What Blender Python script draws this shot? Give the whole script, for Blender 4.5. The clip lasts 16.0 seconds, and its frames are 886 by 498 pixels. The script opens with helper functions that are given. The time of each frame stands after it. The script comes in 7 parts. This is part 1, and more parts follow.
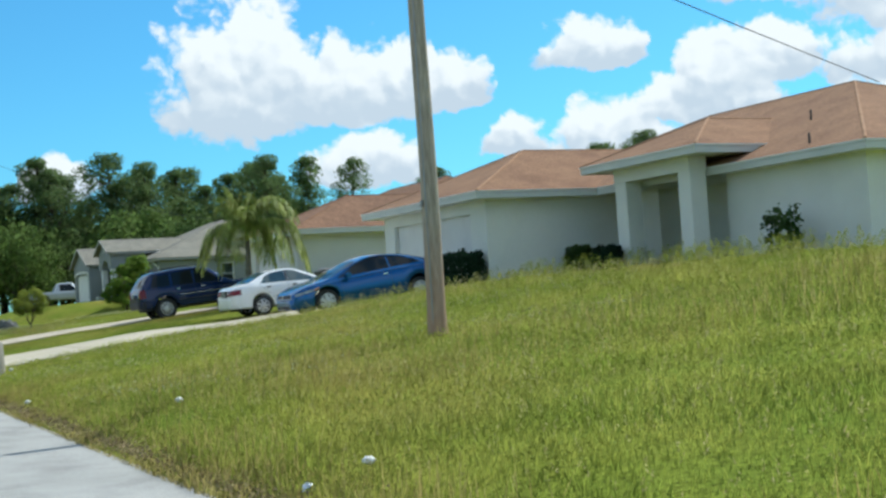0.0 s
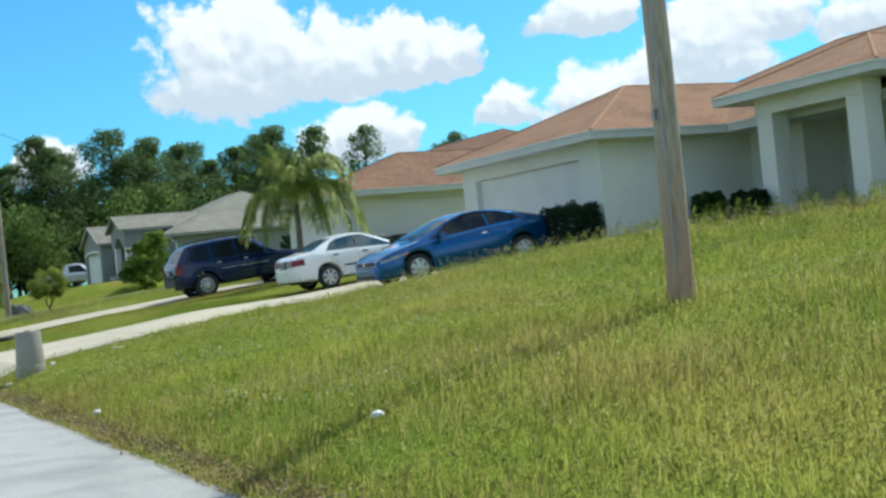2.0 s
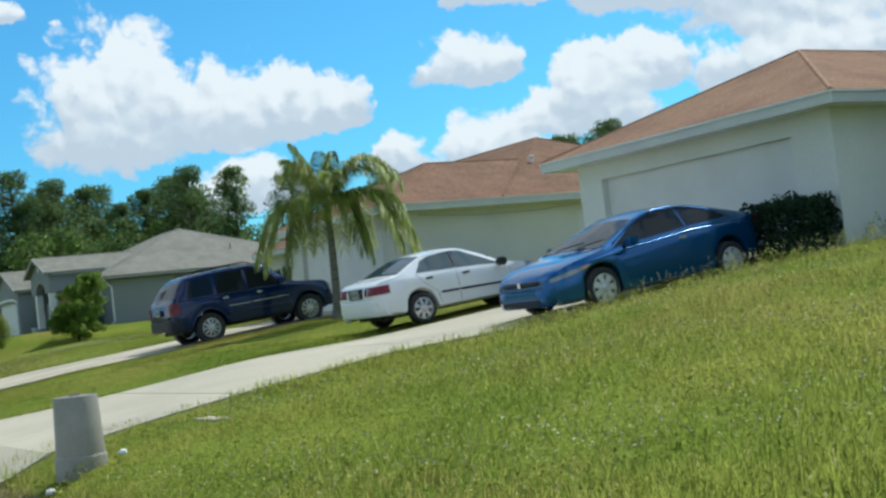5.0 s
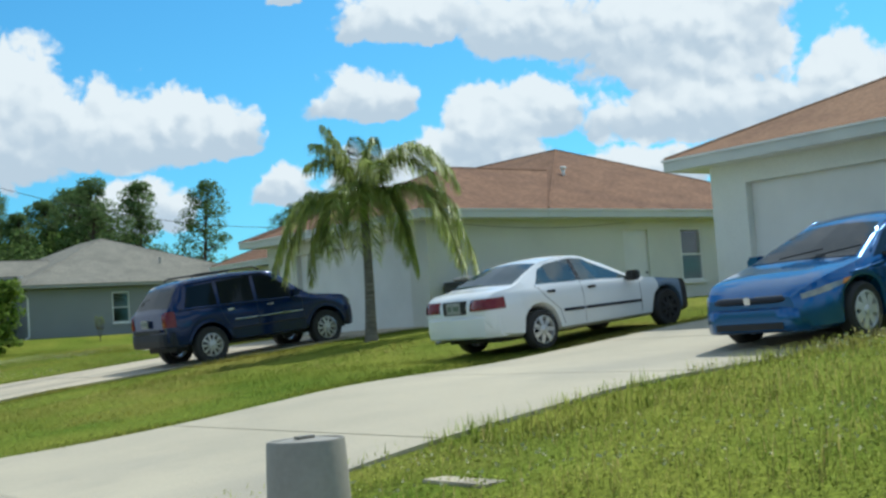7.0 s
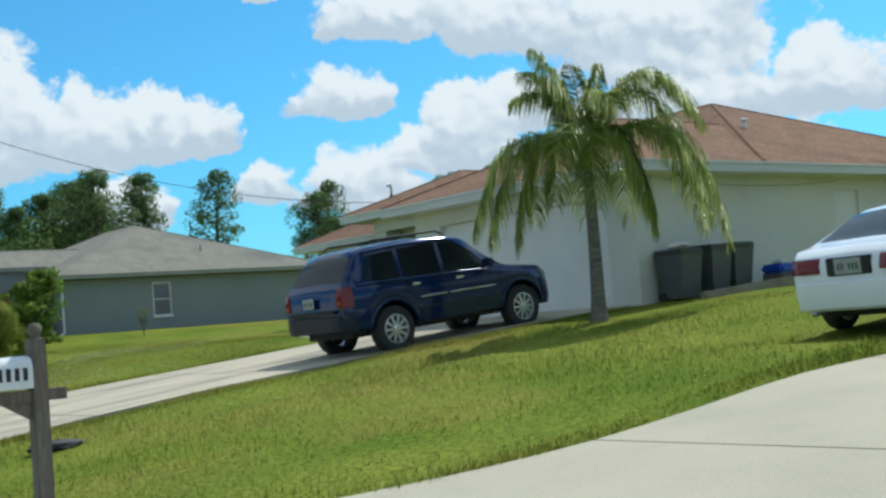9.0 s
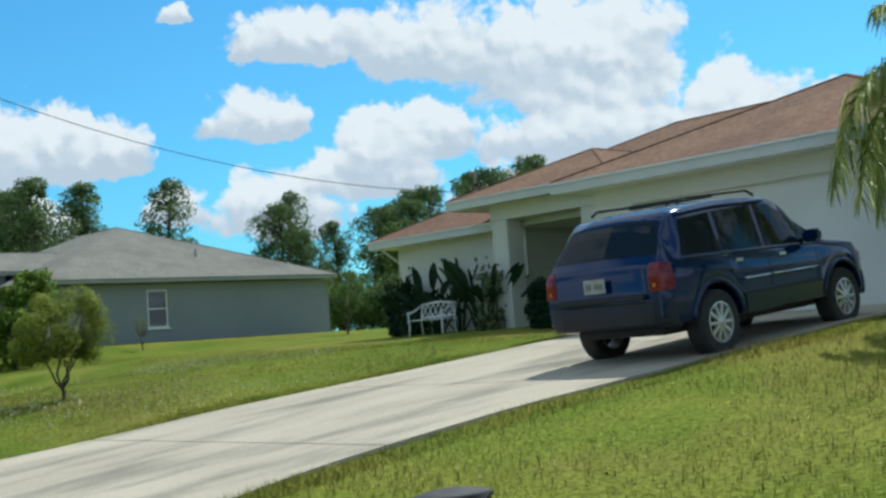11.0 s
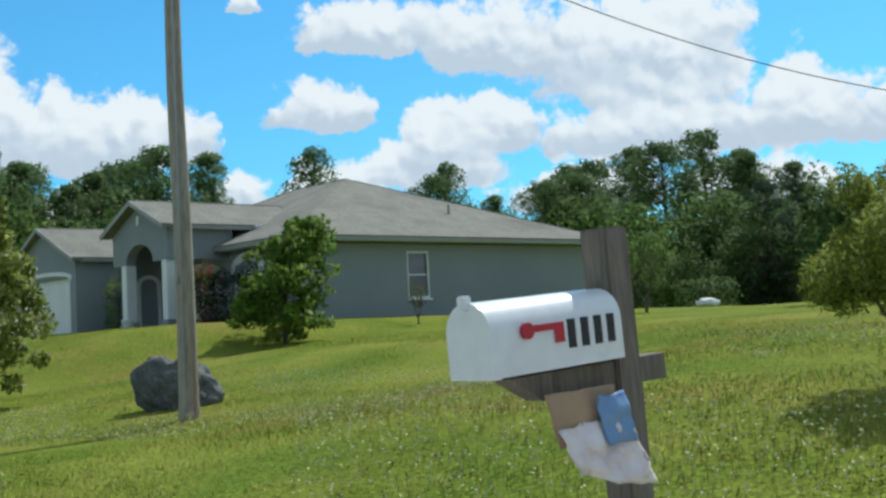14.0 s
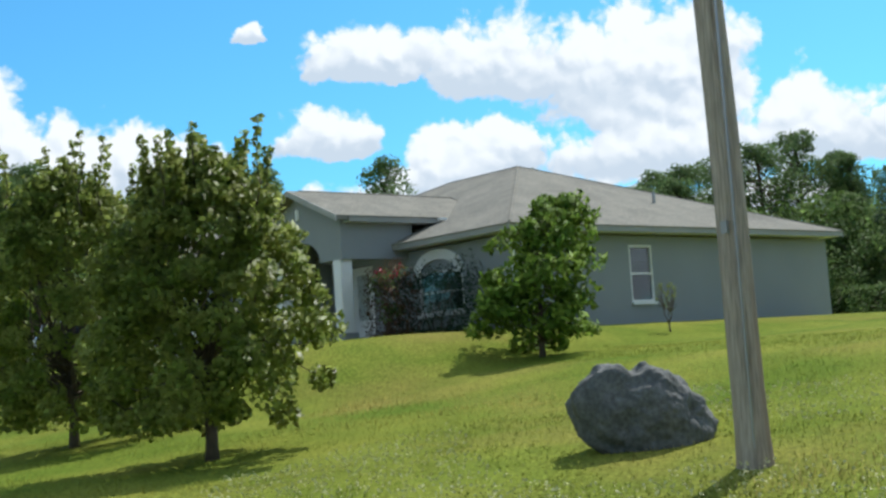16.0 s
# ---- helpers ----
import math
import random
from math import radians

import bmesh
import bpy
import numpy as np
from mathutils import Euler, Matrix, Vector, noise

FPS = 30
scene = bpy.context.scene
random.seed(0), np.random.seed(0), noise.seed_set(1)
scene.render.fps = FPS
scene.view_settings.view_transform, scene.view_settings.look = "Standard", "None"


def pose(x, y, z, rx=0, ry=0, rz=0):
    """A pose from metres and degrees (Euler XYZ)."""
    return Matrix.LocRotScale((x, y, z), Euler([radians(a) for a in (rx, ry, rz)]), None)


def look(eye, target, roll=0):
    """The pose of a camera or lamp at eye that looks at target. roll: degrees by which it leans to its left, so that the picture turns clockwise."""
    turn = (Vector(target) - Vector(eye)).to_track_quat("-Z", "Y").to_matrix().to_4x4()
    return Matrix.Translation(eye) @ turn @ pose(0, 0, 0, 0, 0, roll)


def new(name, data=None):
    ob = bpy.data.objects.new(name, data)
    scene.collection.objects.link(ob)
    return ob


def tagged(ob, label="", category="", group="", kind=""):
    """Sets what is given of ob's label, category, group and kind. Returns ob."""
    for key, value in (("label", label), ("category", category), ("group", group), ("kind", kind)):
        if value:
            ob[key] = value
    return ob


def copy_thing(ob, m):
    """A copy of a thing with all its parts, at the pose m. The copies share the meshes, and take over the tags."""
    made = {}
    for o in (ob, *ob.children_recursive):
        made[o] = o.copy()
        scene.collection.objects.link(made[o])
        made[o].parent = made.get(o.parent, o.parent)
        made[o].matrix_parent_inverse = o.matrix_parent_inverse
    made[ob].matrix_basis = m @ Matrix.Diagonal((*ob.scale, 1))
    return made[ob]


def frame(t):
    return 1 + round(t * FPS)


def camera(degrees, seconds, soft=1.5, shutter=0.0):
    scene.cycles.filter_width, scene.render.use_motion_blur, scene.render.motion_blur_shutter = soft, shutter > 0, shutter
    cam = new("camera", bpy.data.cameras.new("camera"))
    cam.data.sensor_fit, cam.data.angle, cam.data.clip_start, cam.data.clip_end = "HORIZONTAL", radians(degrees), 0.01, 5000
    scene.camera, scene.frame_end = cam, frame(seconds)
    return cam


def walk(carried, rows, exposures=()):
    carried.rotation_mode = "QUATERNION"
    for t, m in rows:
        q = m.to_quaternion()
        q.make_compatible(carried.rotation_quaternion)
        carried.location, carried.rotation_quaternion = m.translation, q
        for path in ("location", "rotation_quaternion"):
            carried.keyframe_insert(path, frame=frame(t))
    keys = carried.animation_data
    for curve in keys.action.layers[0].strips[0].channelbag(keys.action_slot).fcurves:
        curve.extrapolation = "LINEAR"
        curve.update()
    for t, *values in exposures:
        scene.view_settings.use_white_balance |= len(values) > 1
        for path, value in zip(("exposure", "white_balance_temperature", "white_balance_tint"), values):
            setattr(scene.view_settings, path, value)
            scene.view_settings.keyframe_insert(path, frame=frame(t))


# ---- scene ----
# camera and drive: x is to the right of the road, y along it, z up
cam = camera(39.1, 16.0, soft=2.7)
METRES, EYE, TILT, LEAN, TURN = 58.0, 1.4, -2.6, 0.55, -27.1
ROWS = [
    (0.0, 0.0, 0.0, 0.0, 0.25, 4.58, 3.13),
    (0.5, -0.01, 0.0217, 0.0007, -1.06, 3.88, 2.9),
    (1.0, -0.0212, 0.0447, 0.002, -1.32, 2.62, 4.22),
    (1.5, -0.0317, 0.0684, 0.0028, -0.91, 1.72, 3.93),
    (2.0, -0.043, 0.0904, 0.0037, 0.23, 3.27, 5.05),
    (2.5, -0.0546, 0.1141, 0.0052, -0.96, 3.67, 5.01),
    (3.0, -0.068, 0.1372, 0.0062, -1.56, 5.79, 4.14),
    (3.5, -0.0809, 0.1625, 0.0067, -1.67, 4.75, 3.76),
    (6.0, -0.1447, 0.2871, 0.0125, -7.58, 5.4, 6.66),
    (6.5, -0.1579, 0.3107, 0.0135, -8.61, 5.36, 4.87),
    (7.0, -0.1707, 0.3345, 0.0148, -10.22, 6.27, 3.89),
    (7.5, -0.1832, 0.3585, 0.0159, -11.6, 5.25, 3.47),
    (8.0, -0.1967, 0.3823, 0.0172, -12.02, 5.84, 3.91),
    (8.5, -0.2101, 0.4088, 0.0181, -10.25, 5.9, 4.38),
    (9.0, -0.2246, 0.4361, 0.0191, -11.09, 6.05, 4.62),
    (11.5, -0.3016, 0.5833, 0.0246, -15.37, 6.96, 4.27),
    (12.0, -0.3185, 0.6165, 0.0262, -13.03, 7.3, 3.35),
    (12.5, -0.3341, 0.6506, 0.0277, -12.01, 7.19, 3.66),
    (13.0, -0.3502, 0.6846, 0.0291, -13.13, 7.65, 3.3),
    (13.5, -0.3674, 0.7178, 0.0305, -13.56, 7.35, 3.13),
    (14.0, -0.3839, 0.7485, 0.0322, -12.44, 6.75, 2.79),
    (14.5, -0.4008, 0.782, 0.0336, -11.32, 7.14, 3.29),
    (15.0, -0.4184, 0.8162, 0.0352, -11.0, 7.32, 3.57),
    (15.5, -0.4357, 0.8513, 0.0367, -12.47, 7.14, 4.18),
    (16.0, -0.4546, 0.8894, 0.0385, -11.92, 7.95, 3.83),
]
walk(cam, [(t, pose(0, 0, EYE, TILT, LEAN, TURN) @ pose(METRES * x, METRES * y, METRES * z, 90 + pitch, roll, yaw)) for t, x, y, z, yaw, pitch, roll in ROWS],
     [(0.0, 0.06, 6150, 7), (2.5, 0.16, 6150, 7), (3.5, 0.06, 6100, 7), (6.0, -0.10, 6050, 6), (13.5, -0.13, 6050, 7), (14.5, -0.02, 6150, 9), (15.0, 0.06, 6200, 10), (16.0, 0.12, 6250, 11)])

# ---- sky, sun ----
SUN_AZ, SUN_EL = 70.0, 51.0
world = bpy.data.worlds.new("world")
scene.world = world
world.use_nodes = True
WT = world.node_tree
WT.nodes.clear()


def wnode(kind, **props):
    n = WT.nodes.new(kind)
    for k, v in props.items():
        if k == "operation":
            n.operation = v
        elif k == "data_type":
            n.data_type = v
    return n


def wmath(op, a, b=None, c=None, clamp=False):
    n = WT.nodes.new("ShaderNodeMath")
    n.operation, n.use_clamp = op, clamp
    for i, v in enumerate((a, b, c)):
        if v is None:
            continue
        if isinstance(v, (int, float)):
            n.inputs[i].default_value = v
        else:
            WT.links.new(v, n.inputs[i])
    return n.outputs[0]


def wvec(op, a, b=None):
    n = WT.nodes.new("ShaderNodeVectorMath")
    n.operation = op
    for i, v in enumerate((a, b)):
        if v is None:
            continue
        if isinstance(v, tuple):
            n.inputs[i].default_value = v
        else:
            WT.links.new(v, n.inputs[i])
    return n


def wnoise(vec, scale, detail, rough=0.55, dims="3D"):
    n = WT.nodes.new("ShaderNodeTexNoise")
    n.noise_dimensions = dims
    n.inputs["Scale"].default_value, n.inputs["Detail"].default_value, n.inputs["Roughness"].default_value = scale, detail, rough
    WT.links.new(vec, n.inputs["Vector"])
    return n


def wmix(fac, a, b, blend="MIX"):
    n = WT.nodes.new("ShaderNodeMix")
    n.data_type, n.blend_type = "RGBA", blend
    for sock, v in ((n.inputs[0], fac), (n.inputs[6], a), (n.inputs[7], b)):
        if isinstance(v, (int, float)):
            sock.default_value = v
        elif isinstance(v, tuple):
            sock.default_value = (*v, 1)
        else:
            WT.links.new(v, sock)
    return n.outputs[2]


# cumulus heaps: azimuth, height of the flat base, half width, height above the base, all in degrees
CLOUDS = [
    (18.6, 8.9, 4.2, 5.6), (23.0, 8.7, 3.6, 3.2), (25.7, 8.9, 2.6, 3.4), (28.1, 8.9, 1.9, 2.5), (34.6, 10.2, 2.8, 1.9),
    (39.7, 8.6, 2.0, 3.1), (42.3, 8.9, 2.4, 2.7), (39.6, 7.4, 4.2, 2.3), (35.3, 5.9, 3.4, 2.7), (36.8, 13.6, 3.9, 2.3), (42.6, 12.8, 3.8, 3.3),
    (49.5, 11.3, 5.8, 5.0), (50.3, 8.3, 6.4, 3.0), (56.6, 8.6, 3.4, 3.7), (60.6, 8.2, 3.2, 2.0), (24.1, 5.6, 3.1, 2.2), (30.7, 6.4, 1.7, 1.7),
    (10.0, 5.5, 2.0, 1.7), (31.2, 15.2, 0.9, 0.7), (13.2, 14.3, 1.7, 1.0), (46.5, 6.0, 4.4, 1.9), (54.5, 5.8, 4.4, 1.9),
]
wtc = wnode("ShaderNodeTexCoord")
wdir = wtc.outputs["Generated"]
sep = WT.nodes.new("ShaderNodeSeparateXYZ")
WT.links.new(wdir, sep.inputs[0])
w_az = wmath("MULTIPLY", wmath("ARCTAN2", sep.outputs[0], sep.outputs[1]), 57.2958)
w_el = wmath("MULTIPLY", wmath("ARCSINE", sep.outputs[2]), 57.2958)
comb = WT.nodes.new("ShaderNodeCombineXYZ")
WT.links.new(w_az, comb.inputs[0])
WT.links.new(w_el, comb.inputs[1])


def billow(vec, scale):
    """Rounded heads: high in the middle of each cell."""
    n = WT.nodes.new("ShaderNodeTexVoronoi")
    n.voronoi_dimensions, n.feature = "2D", "SMOOTH_F1"
    n.inputs["Scale"].default_value, n.inputs["Smoothness"].default_value = scale, 0.35
    WT.links.new(vec, n.inputs["Vector"])
    return wmath("SUBTRACT", 0.42, n.outputs["Distance"])


def heads(vec):
    return wmath("ADD", wmath("MULTIPLY", billow(vec, 0.5), 1.0), wmath("MULTIPLY", billow(vec, 1.15), 0.5))


puff = wnoise(comb.outputs[0], 0.5, 6, 0.6)
warp = wvec("MULTIPLY", wvec("SUBTRACT", puff.outputs["Color"], (0.5, 0.5, 0.5)).outputs[0], (1.9, 1.3, 0.0)).outputs[0]
wpos = wvec("ADD", comb.outputs[0], warp).outputs[0]
small = wvec("MULTIPLY", wvec("SUBTRACT", wnoise(comb.outputs[0], 2.6, 5, 0.6).outputs["Color"], (0.5, 0.5, 0.5)).outputs[0], (0.3, 0.27, 0.0)).outputs[0]
hpos = wvec("ADD", wpos, small).outputs[0]
head = heads(hpos)
head_lit = heads(wvec("ADD", hpos, (0.22, 0.34, 0.0)).outputs[0])
dens = None
lit = None
mass = None
for ca, cb, ra, re in CLOUDS:
    off = wvec("MULTIPLY", wvec("SUBTRACT", wpos, (ca, cb, 0)).outputs[0], (1 / ra, 1 / re, 0)).outputs[0]
    s2 = WT.nodes.new("ShaderNodeSeparateXYZ")
    WT.links.new(off, s2.inputs[0])
    below = wmath("MULTIPLY", wmath("MINIMUM", s2.outputs[1], 0.0), 3.2)
    v = wmath("ADD", wmath("MAXIMUM", s2.outputs[1], 0.0), below)
    d = wmath("SUBTRACT", 1.0, wmath("SQRT", wmath("ADD", wmath("MULTIPLY", s2.outputs[0], s2.outputs[0]), wmath("MULTIPLY", v, v))))
    inside = wmath("MAXIMUM", wmath("ADD", d, 0.2), 0.0)
    shade = wmath("MULTIPLY", inside, s2.outputs[1])
    dens = d if dens is None else wmath("MAXIMUM", dens, d)
    lit = shade if lit is None else wmath("ADD", lit, shade)
    mass = inside if mass is None else wmath("ADD", mass, inside)
# scattered unseen cloud over the rest of the sky, thickened to brighten shaded walls
far = wnoise(wdir, 4.0, 6, 0.6)
away = wmath("SUBTRACT", wmath("MULTIPLY", wmath("ABSOLUTE", wmath("SUBTRACT", w_az, 35.0)), 0.05), 1.45, clamp=True)
high = wmath("SUBTRACT", wmath("MULTIPLY", w_el, 0.08), 1.5, clamp=True)
roam = wmath("MULTIPLY", wmath("MULTIPLY", wmath("SUBTRACT", far.outputs["Fac"], 0.44), 4.0), wmath("MAXIMUM", away, high))
fine = wmath("MULTIPLY", wmath("SUBTRACT", wnoise(comb.outputs[0], 1.6, 6, 0.62).outputs["Fac"], 0.5), 0.2)
cover = wmath("MAXIMUM", wmath("ADD", wmath("ADD", dens, fine), wmath("MULTIPLY", wmath("ADD", head, wmath("MULTIPLY", billow(hpos, 2.8), 0.3)), 0.42)), roam)
mask = WT.nodes.new("ShaderNodeMapRange")
mask.interpolation_type = "SMOOTHSTEP"
mask.inputs["From Min"].default_value, mask.inputs["From Max"].default_value = 0.0, 0.24
WT.links.new(cover, mask.inputs["Value"])
tone = WT.nodes.new("ShaderNodeMapRange")
tone.interpolation_type = "SMOOTHSTEP"
tone.inputs["From Min"].default_value, tone.inputs["From Max"].default_value = -0.08, 0.52
level = wmath("DIVIDE", lit, wmath("MAXIMUM", mass, 0.05))
slope = wmath("MULTIPLY", wmath("SUBTRACT", head, head_lit), 0.55)
WT.links.new(wmath("ADD", wmath("ADD", level, slope), wmath("MULTIPLY", fine, 0.25)), tone.inputs["Value"])
sky = wnode("ShaderNodeTexSky")
sky.sky_type, sky.sun_disc = "NISHITA", False
sky.sun_elevation, sky.sun_rotation = radians(SUN_EL), radians(SUN_AZ)
sky.air_density, sky.dust_density, sky.ozone_density = 1.0, 0.6, 2.0
SKY = 0.105
hue = wmix(1.0, sky.outputs[0], (0.44, 1.10, 1.34), "MULTIPLY")
cloud = wmix(tone.outputs[0], (5.5, 6.4, 7.2), (8.6, 9.0, 9.1))
sheet = wmix(mask.outputs[0], hue, cloud)
bg = wnode("ShaderNodeBackground")
bg.inputs["Strength"].default_value = SKY
WT.links.new(sheet, bg.inputs["Color"])
wout = wnode("ShaderNodeOutputWorld")
WT.links.new(bg.outputs[0], wout.inputs[0])

sun = new("sun", bpy.data.lights.new("sun", "SUN"))
sun.data.energy, sun.data.angle, sun.data.color = 4.3, radians(0.55), (1.0, 0.97, 0.89)
a, e = radians(SUN_AZ), radians(SUN_EL)
sun.matrix_world = look((60 * math.sin(a) * math.cos(e), 60 * math.cos(a) * math.cos(e), 60 * math.sin(e)), (0, 0, 0))


# ---- materials ----
def mat(name, c1, c2=None, scale=3.0, rough=0.8, metal=0.0, bump=0.0, bscale=40.0, fine=0.0, fscale=60.0, coat=0.0, spec=0.5, rand=0.0, stretch=None, stain=None, stain_scale=0.6, stain_amount=0.5):
    """Principled material: two base colours mixed by a large noise, a fine noise, an optional stain colour and relief."""
    m = bpy.data.materials.new(name)
    m.use_nodes = True
    nt = m.node_tree
    p = nt.nodes["Principled BSDF"]
    p.inputs["Roughness"].default_value, p.inputs["Metallic"].default_value = rough, metal
    p.inputs["Coat Weight"].default_value = coat
    p.inputs["Coat Roughness"].default_value = 0.07
    p.inputs["Specular IOR Level"].default_value = spec
    tc = nt.nodes.new("ShaderNodeTexCoord")
    vec = tc.outputs["Object"]
    if stretch:
        mp = nt.nodes.new("ShaderNodeMapping")
        mp.inputs["Scale"].default_value = stretch
        nt.links.new(vec, mp.inputs[0])
        vec = mp.outputs[0]

    def tex(sc, det=4.0):
        n = nt.nodes.new("ShaderNodeTexNoise")
        n.inputs["Scale"].default_value, n.inputs["Detail"].default_value = sc, det
        nt.links.new(vec, n.inputs["Vector"])
        return n.outputs["Fac"]

    def mixc(f, a, b, blend="MIX"):
        n = nt.nodes.new("ShaderNodeMix")
        n.data_type, n.blend_type = "RGBA", blend
        for sock, v in ((n.inputs[0], f), (n.inputs[6], a), (n.inputs[7], b)):
            if isinstance(v, (int, float)):
                sock.default_value = v
            elif isinstance(v, tuple):
                sock.default_value = (*v, 1)
            else:
                nt.links.new(v, sock)
        return n.outputs[2]

    def ramp(v, lo, hi):
        n = nt.nodes.new("ShaderNodeMapRange")
        n.inputs["From Min"].default_value, n.inputs["From Max"].default_value = lo, hi
        nt.links.new(v, n.inputs["Value"])
        return n.outputs[0]

    col = c1
    if c2:
        col = mixc(ramp(tex(scale), 0.32, 0.68), c1, c2)
    if stain:
        n = nt.nodes.new("ShaderNodeMath")
        n.operation = "MULTIPLY"
        nt.links.new(ramp(tex(stain_scale, 8.0), 0.5, 0.72), n.inputs[0])
        n.inputs[1].default_value = stain_amount
        col = mixc(n.outputs[0], col, stain)
    if fine:
        f = nt.nodes.new("ShaderNodeMapRange")
        f.inputs["From Min"].default_value, f.inputs["From Max"].default_value = 0.3, 0.7
        f.inputs["To Min"].default_value, f.inputs["To Max"].default_value = 1 - fine, 1 + fine
        nt.links.new(tex(fscale, 3.0), f.inputs["Value"])
        col = mixc(1.0, col, f.outputs[0], "MULTIPLY")
    if rand:
        oi = nt.nodes.new("ShaderNodeObjectInfo" if rand > 0 else "ShaderNodeNewGeometry")
        f = nt.nodes.new("ShaderNodeMapRange")
        f.inputs["To Min"].default_value, f.inputs["To Max"].default_value = 1 - abs(rand), 1 + abs(rand)
        nt.links.new(oi.outputs["Random" if rand > 0 else "Random Per Island"], f.inputs["Value"])
        col = mixc(1.0, col, f.outputs[0], "MULTIPLY")
    if isinstance(col, tuple):
        p.inputs["Base Color"].default_value = (*col, 1)
    else:
        nt.links.new(col, p.inputs["Base Color"])
    if bump:
        b = nt.nodes.new("ShaderNodeBump")
        b.inputs["Strength"].default_value, b.inputs["Distance"].default_value = min(1.0, bump * 20), 0.02
        nt.links.new(tex(bscale, 5.0), b.inputs["Height"])
        nt.links.new(b.outputs[0], p.inputs["Normal"])
    return m


def leaf_mat(name, c1, c2, through_light=0.35, rough=0.6, spec=0.1, patch=2.0, vary=0.35, stain=None, stain_scale=0.5, stain_amount=0.6):
    """Leaf material with some light passing through; each leaf varies."""
    m = mat(name, c1, c2, scale=patch, rough=rough, rand=-vary, spec=spec, stain=stain, stain_scale=stain_scale, stain_amount=stain_amount)
    nt = m.node_tree
    p = nt.nodes["Principled BSDF"]
    tr = nt.nodes.new("ShaderNodeBsdfTranslucent")
    base = p.inputs["Base Color"].links[0].from_socket
    nt.links.new(base, tr.inputs["Color"])
    mx = nt.nodes.new("ShaderNodeMixShader")
    mx.inputs[0].default_value = through_light
    out = nt.nodes["Material Output"]
    nt.links.new(p.outputs[0], mx.inputs[1])
    nt.links.new(tr.outputs[0], mx.inputs[2])
    nt.links.new(mx.outputs[0], out.inputs[0])
    return m


SOIL = mat("lawn_ground", (0.100, 0.152, 0.019), (0.200, 0.218, 0.036), scale=0.45, rough=1.0, spec=0.02, bump=0.012, bscale=30, fine=0.5, fscale=22, stain=(0.23, 0.19, 0.05), stain_scale=0.3, stain_amount=0.75)
ASPHALT = mat("worn_asphalt", (0.40, 0.395, 0.375), (0.32, 0.32, 0.30), scale=0.8, rough=0.95, spec=0.15, bump=0.02, bscale=120, fine=0.25, fscale=90, stain=(0.17, 0.165, 0.155), stain_scale=1.2, stain_amount=0.5)
CONCRETE = mat("driveway_concrete", (0.51, 0.455, 0.34), (0.44, 0.395, 0.30), scale=0.7, rough=0.92, spec=0.15, bump=0.008, bscale=90, fine=0.1, fscale=70, stain=(0.30, 0.28, 0.24), stain_scale=0.5, stain_amount=0.5)
CONCRETE_OLD = mat("stained_concrete", (0.55, 0.48, 0.36), (0.43, 0.37, 0.28), scale=0.9, rough=0.92, spec=0.15, bump=0.01, bscale=90, fine=0.15, fscale=60, stain=(0.20, 0.185, 0.15), stain_scale=1.15, stain_amount=0.9, stretch=(0.35, 1.3, 1))
STUCCO = mat("white_stucco", (0.80, 0.81, 0.75), (0.74, 0.75, 0.70), scale=0.6, rough=0.9, bump=0.01, bscale=70, fine=0.05, fscale=50, stain=(0.60, 0.60, 0.54), stain_scale=0.7, stain_amount=0.3)
STUCCO_CREAM = mat("warm_cream_stucco", (0.70, 0.70, 0.625), (0.64, 0.64, 0.58), scale=0.6, rough=0.9, bump=0.01, bscale=70, fine=0.05, fscale=50, stain=(0.50, 0.49, 0.43), stain_scale=0.7, stain_amount=0.3)
STUCCO_GREY = mat("grey_stucco", (0.265, 0.285, 0.285), (0.24, 0.26, 0.26), scale=0.5, rough=0.9, bump=0.01, bscale=70, fine=0.05, fscale=50)
WHITE = mat("white_paint", (0.78, 0.78, 0.75), (0.72, 0.72, 0.69), scale=1.5, rough=0.55, bump=0.003, bscale=60)
DRIP = mat("white_drip_edge", (0.82, 0.82, 0.80), (0.76, 0.76, 0.74), scale=2.0, rough=0.35)
FASCIA_GREY = mat("grey_fascia_paint", (0.33, 0.33, 0.30), (0.28, 0.28, 0.26), scale=1.2, rough=0.7)
FASCIA = mat("fascia_paint", (0.62, 0.64, 0.60), (0.54, 0.56, 0.53), scale=1.2, rough=0.6)
SHINGLE = mat("terracotta_shingle", (0.300, 0.175, 0.105), (0.240, 0.138, 0.085), scale=1.5, rough=0.97, spec=0.12, bump=0.03, bscale=18, fine=0.22, fscale=14, stain=(0.15, 0.08, 0.055), stain_scale=0.5, stain_amount=0.5)
SHINGLE_BROWN = mat("brown_shingle", (0.250, 0.142, 0.088), (0.195, 0.110, 0.070), scale=1.5, rough=0.97, spec=0.12, bump=0.03, bscale=18, fine=0.28, fscale=10, stain=(0.13, 0.075, 0.055), stain_scale=0.5, stain_amount=0.5)
# ridge and hip caps, a paler tone than the roof planes
RIDGE = mat("pale_ridge_shingle", (0.40, 0.245, 0.150), (0.33, 0.195, 0.12), scale=3, rough=0.95, spec=0.12, fine=0.2, fscale=9)
SHINGLE_GREY = mat("grey_shingle", (0.255, 0.240, 0.198), (0.208, 0.197, 0.165), scale=1.5, rough=0.97, spec=0.12, bump=0.03, bscale=18, fine=0.22, fscale=14, stain=(0.12, 0.115, 0.10), stain_scale=0.5, stain_amount=0.5)
